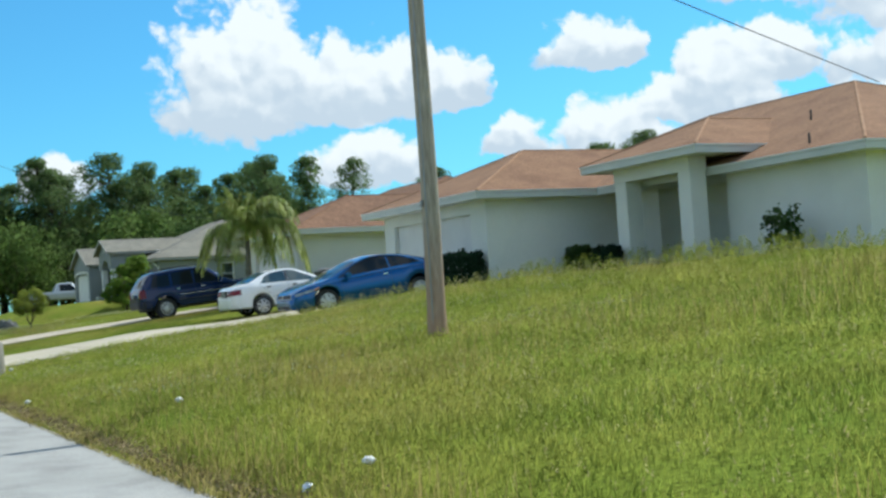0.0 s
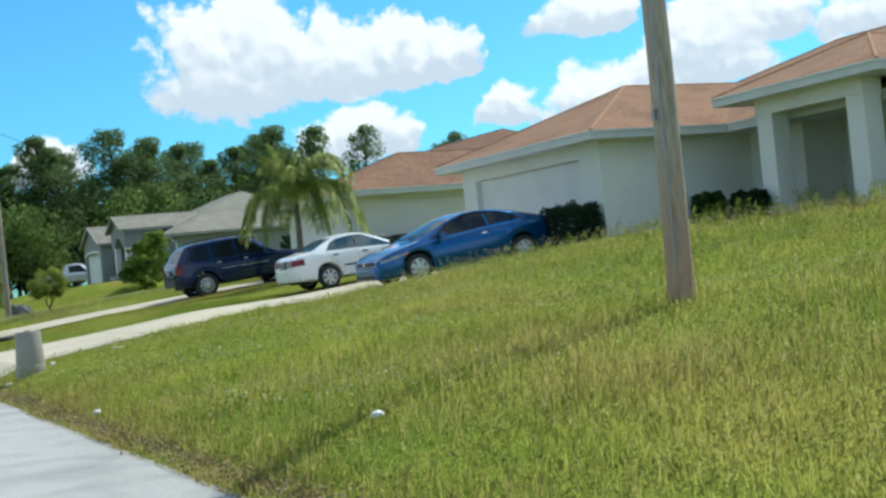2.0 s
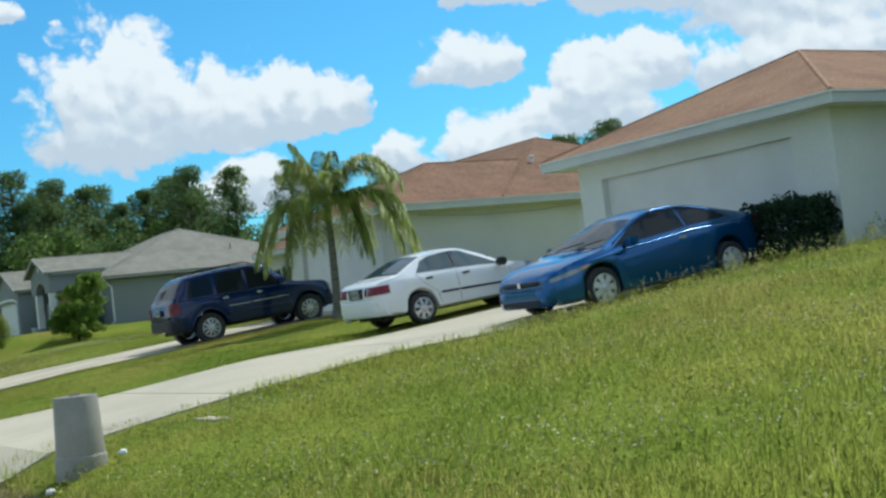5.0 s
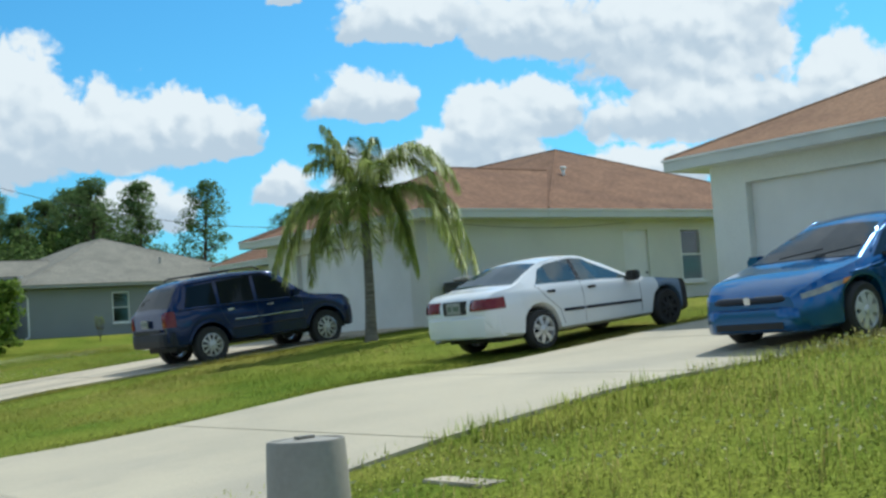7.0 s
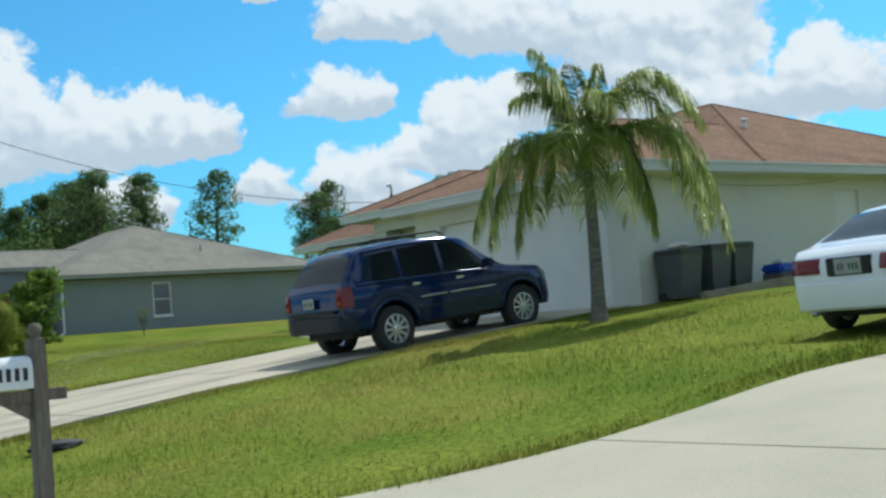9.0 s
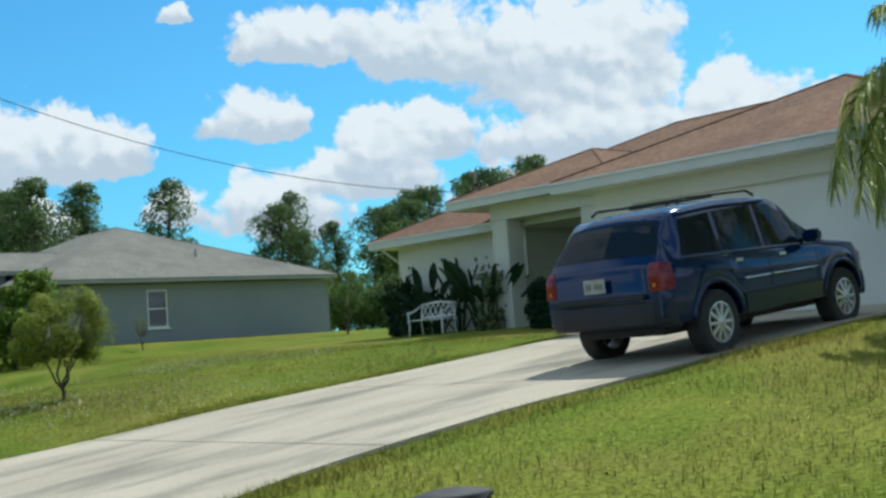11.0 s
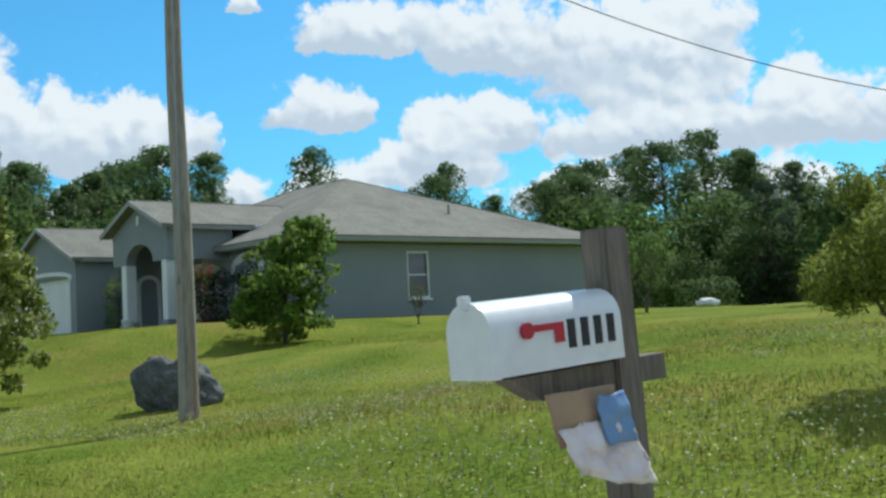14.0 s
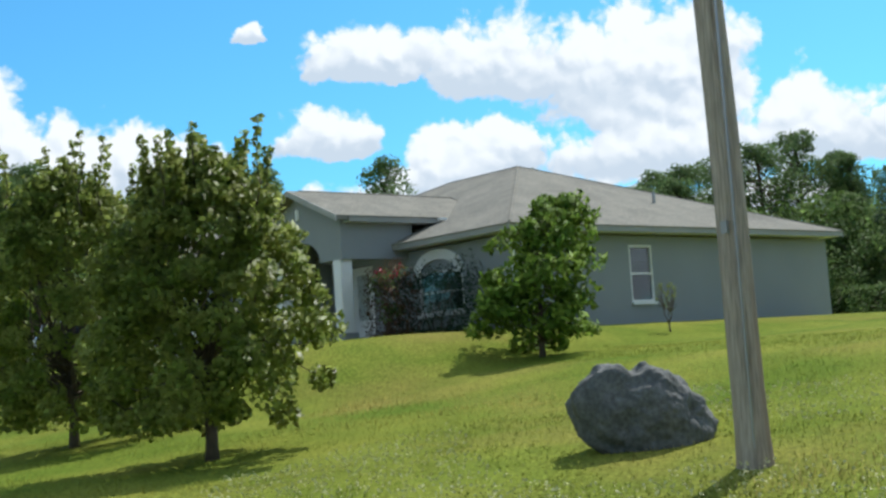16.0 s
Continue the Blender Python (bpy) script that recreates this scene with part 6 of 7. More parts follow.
def strelitzia(x, y, height, seed):
    """Clump of broad upright leaves on stalks."""
    rng = np.random.default_rng(seed)
    t = thing("broad_leaf_plant", label="tall clump of broad dark bird-of-paradise leaves", category="plant", group="plants along the cream wall")
    for k in range(13):
        a = rng.uniform(0, 6.28)
        lean = rng.uniform(0.05, 0.75)
        h = height * rng.uniform(0.4, 1.0)
        top = np.array([lean * math.cos(a), lean * math.sin(a), h * 0.6])
        bm = bmesh.new()
        tube(bm, [(0.05 * math.cos(a), 0.05 * math.sin(a), -0.05), tuple(top * 0.5), tuple(top)], [0.02, 0.016, 0.012], 5)
        stalk = part("stalk", bm, BROAD_LEAF, t)
        bm = bmesh.new()
        axis = np.array([lean * 0.9 * math.cos(a), lean * 0.9 * math.sin(a), h * 0.45])
        sidev = np.cross(axis, rng.normal(size=3))
        sidev /= np.linalg.norm(sidev)
        rows = []
        for i in range(7):
            f = i / 6
            w = 0.095 * math.sin(math.pi * min(1.0, 0.08 + 0.9 * f)) + 0.01
            c = top + axis * f - np.array([0, 0, 0.16 * f * f])
            rows.append([bm.verts.new(c - sidev * w), bm.verts.new(c + np.cross(axis, sidev) * 0.05), bm.verts.new(c + sidev * w)])
        for p, q in zip(rows, rows[1:]):
            for j in range(2):
                bm.faces.new((p[j], p[j + 1], q[j + 1], q[j]))
        part("leaf", bm, BROAD_LEAF, stalk, smooth=True)
    set_at(t, x, y)


for k, (sx, sy, sh) in enumerate(((19.7, 58.9, 1.75), (19.6, 58.0, 1.8), (19.7, 57.1, 1.9), (19.6, 56.4, 1.95), (19.3, 55.7, 1.7), (19.5, 57.6, 1.3), (19.4, 56.0, 1.4))):
    strelitzia(sx, sy, sh, 80 + k)

# ---- street furniture and small things ----
def utility_pole(x, y, lean=0.0, top=9.6, wood=WOOD_POLE):
    t = thing("utility_pole", label="weathered wooden utility pole standing in grass", category="utility pole", group="utility poles")
    bm = bmesh.new()
    pts = [(0.012 * math.sin(z), lean * z + 0.008 * math.sin(z * 1.7), z) for z in np.linspace(-0.4, top, 30)]
    tube(bm, pts, [0.137 - 0.0045 * (z + 0.4) + 0.02 * math.exp(-max(0, z) * 6) for z in np.linspace(-0.4, top, 30)], 18)
    part("shaft", bm, wood, t, smooth=True)
    part("pole_tag", boxed(-0.14, -0.118, -0.03, 0.03, 1.85, 1.95), METAL, t)
    bm = bmesh.new()
    for k in range(2):
        tube(bm, [(-0.12, -0.02 + 0.04 * k, top - 1.0), (-0.2, -0.02 + 0.04 * k, top - 0.9), (-0.2, -0.02 + 0.04 * k, top - 0.75)], 0.02, 6)
    part("insulator", bm, METAL, t)
    bm = bmesh.new()
    tube(bm, [(-0.10, -0.08, 0.0), (-0.10, -0.08, 6.0)], 0.012, 5)
    part("ground_wire", bm, METAL, t)
    set_at(t, x, y)
    return t


utility_pole(7.95, 15.85, 0.0, 7.3, WOOD_POLE_OLD)
utility_pole(8.14, 64.12, 0.016)


def cable(name, a, b, sag, r, label):
    bm = bmesh.new()
    a, b = Vector(a), Vector(b)
    tube(bm, [tuple(a.lerp(b, i / 30) - Vector((0, 0, sag * 4 * (i / 30) * (1 - i / 30)))) for i in range(31)], r, 5)
    return tagged(part(name, bm, BLACK, smooth=True), label, "cable")


cable("service_cable", (8.2, 64.5, 9.30), (23.0, 59.72, 5.36), 0.9, 0.010, "black overhead service cable from pole to house roof")
cable("service_cable", (7.95, 15.85, 7.2), (25.2, 23.6, 6.15), 0.03, 0.012, "black overhead service cable above the cream house")


def weatherhead(x, y, z):
    t = thing("weatherhead", (x, y, z), "grey metal service mast on the roof", "mast")
    bm = bmesh.new()
    tube(bm, [(0, 0, -0.75), (0, 0, 0.3), (-0.05, 0, 0.38), (-0.14, 0, 0.3)], 0.035, 8)
    part("mast", bm, METAL, t, smooth=True)
    part("insulator", lathe(bmesh.new(), [(0.0, -0.06), (0.05, -0.05), (0.05, 0.05), (0.0, 0.06)], 10), BLACK, t)


weatherhead(23.05, 59.7, 5.55)

CREAM_PLASTIC = mat("beige_plastic", (0.32, 0.295, 0.245), (0.26, 0.24, 0.20), scale=3, rough=0.6, fine=0.06, fscale=30, stain=(0.25, 0.23, 0.19), stain_scale=1.2, stain_amount=0.4)


def pedestal():
    t = thing("utility_pedestal", label="beige plastic utility pedestal with a domed lid at the kerb", category="utility box")
    up = Matrix.Rotation(math.pi / 2, 3, "X")
    bm = lathe(bmesh.new(), [(0.232, -0.05), (0.228, 0.13), (0.222, 0.145), (0.214, 0.15), (0.192, 0.66), (0.186, 0.672), (0.176, 0.668), (0.176, 0.655)], 30)
    bmesh.ops.rotate(bm, verts=bm.verts, cent=(0, 0, 0), matrix=up)
    part("body", bm, CREAM_PLASTIC, t, smooth=True, sharp=35)
    bm = lathe(bmesh.new(), [(0.172, 0.652), (0.172, 0.664), (0.10, 0.674), (0.0, 0.676)], 26)
    bmesh.ops.rotate(bm, verts=bm.verts, cent=(0, 0, 0), matrix=up)
    lid = part("lid", bm, CREAM_PLASTIC, t, smooth=True, sharp=35)
    part("grip", boxed(-0.06, 0.05, -0.025, 0.025, 0.672, 0.69, bevel=0.008), CREAM_PLASTIC, lid)
    bm = bmesh.new()
    tube(bm, [(-0.2 + 0.022 * f, -0.012, 0.16 + 0.5 * f) for f in (0, 0.5, 1.0)], 0.006, 5)
    part("seam", bm, CREAM_PLASTIC, t)
    set_at(t, 3.4, 27.42, 0, 1.07)


pedestal()
POST_WOOD = mat("grey_post_wood", (0.19, 0.16, 0.125), (0.125, 0.10, 0.08), scale=3, rough=0.9, bump=0.02, bscale=18, fine=0.25, fscale=16, stretch=(5, 5, 0.5))
FLAG_RED = mat("red_flag_paint", (0.48, 0.02, 0.035), (0.4, 0.015, 0.03), scale=9, rough=0.5)
INK = mat("black_number_paint", (0.02, 0.02, 0.022), rough=0.6)
MAILWHITE = mat("white_mailbox_enamel", (0.80, 0.80, 0.79), (0.73, 0.73, 0.71), scale=3, rough=0.35, fine=0.04, fscale=20, coat=0.3)


def mailbox(x, y, top, floor, lean, label, flag=True, finial=False):
    """A white domed mailbox on an arm of a wooden post; its door looks to the road."""
    t = thing("mailbox", label=label, category="mailbox")
    g = ground_z(x, y)
    h = top - g
    bm = bmesh.new()
    box(bm, -0.05, 0.05, -0.05, 0.05, -0.3, h - 0.03, bevel=0.006)
    part("post", bm, POST_WOOD, t)
    if finial:
        bm = lathe(bmesh.new(), [(0.0, 0.10), (0.03, 0.092), (0.045, 0.06), (0.038, 0.03), (0.024, 0.012), (0.05, 0.0), (0.05, -0.03)], 14)
        bmesh.ops.rotate(bm, verts=bm.verts, cent=(0, 0, 0), matrix=Matrix.Rotation(math.pi / 2, 3, "X"))
        part("finial", bm, POST_WOOD, t, smooth=True).location = (0, 0, h - 0.03)
    bz = floor - g
    bm = bmesh.new()
    extrude_poly(bm, [(-0.46, bz - 0.012), (0.17, bz - 0.012), (0.17, bz - 0.085), (-0.34, bz - 0.085)], "y", -0.035, 0.035)
    part("arm", bm, POST_WOOD, t)
    bm = bmesh.new()
    extrude_poly(bm, [(-0.24, bz - 0.085), (-0.05, bz - 0.085), (-0.05, bz - 0.2)], "y", -0.02, 0.02)
    part("brace", bm, POST_WOOD, t)
    w, hs, r = 0.085, 0.115, 0.085
    prof = [(-w, 0.0), (-w, hs), *[(-w * math.cos(math.pi * i / 12), hs + r * math.sin(math.pi * i / 12)) for i in range(1, 12)], (w, hs), (w, 0.0)]
    bm = bmesh.new()
    extrude_poly(bm, [(a2, bz + b2) for a2, b2 in prof], "x", -0.53, -0.055)
    shell = part("box", bm, MAILWHITE, t, smooth=True, sharp=40)
    bm = bmesh.new()
    extrude_poly(bm, [(a2 * 1.04, bz - 0.003 + b2 * 1.02) for a2, b2 in prof], "x", -0.555, -0.53)
    part("door", bm, MAILWHITE, shell, smooth=True, sharp=40)
    part("door_catch", boxed(-0.575, -0.54, -0.012, 0.012, bz + hs + r - 0.02, bz + hs + r + 0.02, bevel=0.004), MAILWHITE, shell)
    if flag:
        bm = bmesh.new()
        extrude_poly(bm, [(-0.43, bz + 0.124), (-0.43, bz + 0.106), (-0.325, bz + 0.106), (-0.325, bz + 0.07), (-0.292, bz + 0.07), (-0.292, bz + 0.124)], "y", -w - 0.008, -w - 0.003)
        f = part("flag", bm, FLAG_RED, shell, "red signal flag")
        part("flag_pivot", lathe(bmesh.new(), [(0.0, -0.012), (0.022, -0.01), (0.022, 0.002)], 12), FLAG_RED, f).location = (-0.43, -w - 0.004, bz + 0.112)
    for k in range(4):
        x0 = -0.272 + k * 0.052
        part("number_bar", boxed(x0, x0 + 0.027, -w - 0.004, -w + 0.001, bz + 0.05, bz + 0.128), INK, shell)
    t.matrix_world = Matrix.Translation((x, y, g)) @ Matrix.Rotation(radians(lean), 4, "Y")
    return t


mailbox(2.77, 51.3, 1.84, 1.44, -4.0, "white domed mailbox with a red flag on a leaning wooden post")
mailbox(2.78, 36.15, 1.62, 1.29, 0.0, "white domed mailbox on a grey wooden post with a small finial", flag=False, finial=True)

PAPER = mat("cardboard_paper", (0.42, 0.28, 0.17), (0.36, 0.24, 0.15), scale=6, rough=0.85)
PLASTIC_WHITE = mat("thin_white_plastic", (0.78, 0.72, 0.70), (0.70, 0.58, 0.56), scale=14, rough=0.35, bump=0.02, bscale=18)
PLASTIC_BLUE = mat("blue_printed_plastic", (0.10, 0.22, 0.45), (0.2, 0.32, 0.5), scale=14, rough=0.4)


def crumpled(name, pts, material, parent, seed, amount, n=14):
    """A crumpled sheet between four corners."""
    bm = bmesh.new()
    a, b, c, d = [Vector(p) for p in pts]
    rows = []
    for i in range(n + 1):
        row = []
        for j in range(n + 1):
            p = a.lerp(b, j / n).lerp(d.lerp(c, j / n), i / n)
            nz = noise.noise((p.x * 22 + seed, p.y * 22, p.z * 22))
            row.append(bm.verts.new(p + Vector((0.3 * nz, nz, 0.4 * nz)) * amount))
        rows.append(row)
    for p, q in zip(rows, rows[1:]):
        for j in range(n):
            bm.faces.new((p[j], p[j + 1], q[j + 1], q[j]))
    ob = part(name, bm, material, parent, smooth=True)
    so = ob.modifiers.new("thick", "SOLIDIFY")
    so.thickness = 0.004
    return ob


flyer = thing("newspaper_bag", label="crumpled newspaper in a torn plastic bag hanging under the mailbox", category="bag")
crumpled("paper", [(2.30, 51.225, 1.345), (2.57, 51.225, 1.36), (2.58, 51.215, 1.21), (2.34, 51.215, 1.20)], PAPER, flyer, 1, 0.008)
crumpled("bag", [(2.32, 51.20, 1.25), (2.59, 51.20, 1.27), (2.70, 51.19, 1.07), (2.39, 51.19, 1.12)], PLASTIC_WHITE, flyer, 5, 0.035)
crumpled("printed_panel", [(2.46, 51.185, 1.33), (2.57, 51.185, 1.34), (2.61, 51.18, 1.20), (2.49, 51.18, 1.20)], PLASTIC_BLUE, flyer, 9, 0.02)

ROCK = mat("dark_grey_rock", (0.108, 0.114, 0.106), (0.06, 0.065, 0.062), scale=3.0, rough=0.85, bump=0.05, bscale=9, fine=0.35, fscale=25, stain=(0.20, 0.20, 0.20), stain_scale=2.5, stain_amount=0.5)


def boulder():
    bm = bmesh.new()
    bmesh.ops.create_icosphere(bm, subdivisions=6, radius=1.0)
    for v in bm.verts:
        p = v.co.copy()
        q = Vector((p.x * 0.57, p.y * 0.46, p.z * 0.63))
        q *= 1 + 0.20 * noise.noise(p * 1.3 + Vector((3, 1, 2))) + 0.12 * noise.noise(p * 3.1) + 0.06 * abs(noise.noise(p * 6.0)) + 0.03 * abs(noise.noise(p * 13.0)) + 0.015 * noise.noise(p * 30.0)
        q.z -= math.exp(-((p.x + 0.16) / 0.13) ** 2) * max(0.0, p.z) * 0.05
        q.z += 0.13 * max(0.0, -p.x - 0.2) * max(0.0, p.z) - 0.14 * max(0.0, p.x) * max(0.0, p.z)
        q.x -= 0.10 * max(0.0, -p.x) * smoothstep(-0.3, 0.4, p.z)
        q.x *= 1 - 0.28 * smoothstep(0.05, 0.5, -q.z)
        v.co = q
    ob = part("boulder", bm, ROCK, smooth=True)
    ob.matrix_world = Matrix.Translation((9.0, 66.0, ground_z(9.0, 66.0) + 0.16)) @ Matrix.Rotation(radians(-38), 4, "Z")
    return tagged(ob, "large dark grey weathered boulder on the lawn", "boulder")


boulder()
BIN = mat("dark_grey_bin_plastic", (0.10, 0.105, 0.105), (0.075, 0.08, 0.08), scale=4, rough=0.5)


def bin_at(x, y, label, lid_mat):
    t = thing("wheelie_bin", label=label, category="bin", group="bins by the side wall")
    bm = bmesh.new()
    vs = []
    for z, w, d in ((0.06, 0.24, 0.25), (0.88, 0.30, 0.34), (0.93, 0.32, 0.36)):
        vs.append([bm.verts.new((a2 * w, b2 * d, z)) for a2, b2 in ((-1, -1), (1, -1), (1, 1), (-1, 1))])
    for p, q in zip(vs, vs[1:]):
        for k in range(4):
            bm.faces.new((p[k], p[(k + 1) % 4], q[(k + 1) % 4], q[k]))
    bm.faces.new(vs[0][::-1])
    bm.faces.new(vs[-1])
    part("body", bm, BIN, t)
    part("lid", boxed(-0.33, 0.33, -0.37, 0.38, 0.935, 1.0, bevel=0.03), lid_mat, t)
    for sx in (-0.25, 0.25):
        w = part("wheel", lathe(bmesh.new(), [(0.0, -0.03), (0.1, -0.03), (0.1, 0.03), (0.0, 0.03)], 14), BLACK, t)
        w.matrix_local = Matrix.Translation((sx, 0.25, 0.1)) @ Matrix.Rotation(math.pi / 2, 4, "Z")
    set_at(t, x, y, 0, 0.93)


bin_at(17.15, 43.28, "dark grey wheeled bin with pale rubbish under its lid", BIN)
bin_at(17.98, 43.28, "dark grey wheeled bin with a closed lid", BIN)
bin_at(18.65, 43.30, "black wheeled bin with a closed lid", BIN)
part_bag = bmesh.new()
bmesh.ops.create_icosphere(part_bag, subdivisions=3, radius=0.22)
for v in part_bag.verts:
    v.co *= 1 + 0.35 * noise.noise(v.co * 9)
    v.co.z *= 0.3
bag = part("rubbish_bag", part_bag, PLASTIC_WHITE, smooth=True)
bag.location = (17.15, 43.25, ground_z(17.15, 43.28) + 0.97)
tagged(bag, "white rubbish bag lying on a bin lid", "bag")
tub = thing("toy_tub", (19.75, 43.0, 0), "bright blue plastic tub with white things in it", "tub")
BLUEPL = mat("blue_plastic", (0.02, 0.09, 0.55), (0.015, 0.07, 0.45), scale=5, rough=0.4)
part("tub", boxed(-0.35, 0.35, -0.25, 0.25, 0.25, 0.42, bevel=0.05), BLUEPL, tub)
part("contents", boxed(-0.2, 0.1, -0.15, 0.15, 0.4, 0.5, bevel=0.05), WHITE, tub)
part("base", boxed(-0.33, 0.33, -0.23, 0.23, -0.02, 0.25, bevel=0.02), POST_WOOD, tub)
tub.location.z = ground_z(19.75, 43.0)
tim = part("timber_edging", boxed(-1.6, 1.6, -0.07, 0.07, -0.04, 0.14, bevel=0.015), mat("pale_timber", (0.33, 0.28, 0.22), (0.24, 0.2, 0.15), scale=3, rough=0.9, fine=0.2, fscale=14))
tim.matrix_world = Matrix.Translation((18.5, 42.6, ground_z(18.5, 42.6))) @ Matrix.Rotation(radians(-4), 4, "Y")
tagged(tim, "weathered pale timber edging in front of the bins", "timber")


def bench():
    t = thing("garden_bench", label="white cast garden bench with lattice back on the lawn", category="bench")
    L, d = 1.12, 0.48
    for k in range(6):
        part("seat_slat", boxed(-0.2 + k * 0.075, -0.14 + k * 0.075, -L / 2, L / 2, 0.40, 0.425, bevel=0.005), WHITE, t)
    for s in (-1, 1):
        y = s * L / 2
        bm = bmesh.new()
        tube(bm, [(-0.25, y, 0), (-0.22, y, 0.3), (-0.24, y, 0.42), (-0.24, y, 0.6)], 0.025, 6)
        part("front_leg", bm, WHITE, t, smooth=True)
        bm = bmesh.new()
        tube(bm, [(0.28, y, 0), (0.24, y, 0.3), (0.25, y, 0.45), (0.3, y, 0.8)], 0.025, 6)
        part("back_leg", bm, WHITE, t, smooth=True)
        bm = bmesh.new()
        tube(bm, [(-0.28, y, 0.6), (-0.1, y, 0.62), (0.1, y, 0.7), (0.29, y, 0.8)], 0.028, 6)
        part("armrest", bm, WHITE, t, smooth=True)
    for z, x in ((0.80, 0.30), (0.48, 0.26)):
        bm = bmesh.new()
        tube(bm, [(x, -L / 2, z), (x, 0, z + (0.05 if z > 0.6 else 0)), (x, L / 2, z)], 0.028, 6)
        part("back_rail", bm, WHITE, t, smooth=True)
    for k in range(6):
        for sg in (-1, 1):
            yc = -0.45 + k * 0.18
            bm = bmesh.new()
            tube(bm, [(0.26, yc - sg * 0.1, 0.48), (0.285, yc, 0.65), (0.30, yc + sg * 0.1, 0.82)], 0.014, 5)
            part("lattice_bar", bm, WHITE, t)
    set_at(t, 18.75, 57.05, radians(6), 0.9)


bench()


def lump(name, x, y, sx, sy, sz, material, seed, label, category, z=0.0):
    bm = bmesh.new()
    bmesh.ops.create_icosphere(bm, subdivisions=3, radius=1.0)
    for v in bm.verts:
        p = v.co.copy()
        v.co = Vector((p.x * sx, p.y * sy, p.z * sz)) * (1 + 0.28 * noise.noise(p * 2.3 + Vector((seed, 0, 0))) + 0.1 * noise.noise(p * 6.0))
    ob = part(name, bm, material, smooth=True)
    ob.location = (x, y, ground_z(x, y) + sz * 0.55 + z)
    return tagged(ob, label, category)


lump("white_rock", 36.8, 77.9, 0.52, 0.38, 0.2, mat("pale_limestone", (0.72, 0.72, 0.68), (0.6, 0.6, 0.57), scale=5, rough=0.85, bump=0.03), 3, "pale limestone rock on the grass", "rock")
lump("water_meter_cover", 5.0, 41.7, 0.32, 0.2, 0.07, BLACK, 5, "low black rubbery object lying in the grass", "cover")
lump("litter", 3.0, 8.1, 0.05, 0.04, 0.05, mat("silver_can", (0.6, 0.65, 0.7), rough=0.2, metal=0.9), 6, "crushed silver drink can in roadside grass", "litter")
for k, (lx, ly) in enumerate(((3.35, 7.85), (3.68, 13.9), (2.95, 20.0), (2.98, 27.0), (3.7, 27.1))):
    lump("paper_scrap", lx, ly, 0.045, 0.035, 0.03, WHITE, 7 + k, "white paper scrap in roadside grass", "litter", 0.05)
slabm = part("utility_slab", boxed(-0.24, 0.24, -0.32, 0.32, -0.08, 0.014, bevel=0.006), CONCRETE_OLD)
slabm.location = (5.2, 28.25, ground_z(5.2, 28.25) - 0.018)
tagged(slabm, "flat grey concrete utility slab in the grass", "slab")
reel = thing("hose_reel", (26.6, 43.55, 0), "dark green hose reel box against the wall", "hose reel")
GREENPL = mat("dark_green_plastic", (0.012, 0.05, 0.035), (0.01, 0.04, 0.03), scale=5, rough=0.5)
part("drum", lathe(bmesh.new(), [(0.0, -0.14), (0.24, -0.14), (0.24, -0.1), (0.16, -0.08), (0.16, 0.08), (0.24, 0.1), (0.24, 0.14), (0.0, 0.14)], 20), GREENPL, reel).location = (0, 0, 0.45)
for sx in (-0.2, 0.2):
    part("foot", boxed(sx - 0.03, sx + 0.03, -0.17, 0.13, -0.02, 0.4, bevel=0.01), GREENPL, reel)
reel.location.z = ground_z(26.6, 43.55)
# thin dark cord, added in place of the wavy shade below the soffit
cable("string_lights", (17.3, 43.6, 3.78), (22.7, 43.6, 3.78), 0.12, 0.005, "drooping dark cord standing in for the wavy shade under the eave")
vent = thing("roof_vent", (23.1, 46.1, 5.36), "small white roof vent pipe", "vent")
bm = bmesh.new()
tube(bm, [(0, 0, -0.15), (0, 0, 0.14)], 0.05, 10)
part("pipe", bm, WHITE, vent, smooth=True)
bm = bmesh.new()
tube(bm, [(0, 0, 0.13), (0, 0, 0.19), (0, 0, 0.21)], [0.085, 0.085, 0.03], 12)
part("cap", bm, WHITE, vent, smooth=True)
for vx, vy, vz in ((21.73, 22.55, 4.98), (19.63, 20.47, 4.12)):
    v = thing("roof_vent", (vx, vy, vz), "dark roof vent pipe on shingles", "vent")
    bm = bmesh.new()
    tube(bm, [(0, 0, -0.2), (0, 0, 0.24)], 0.028, 8)
    part("pipe", bm, BLACK, v, smooth=True)

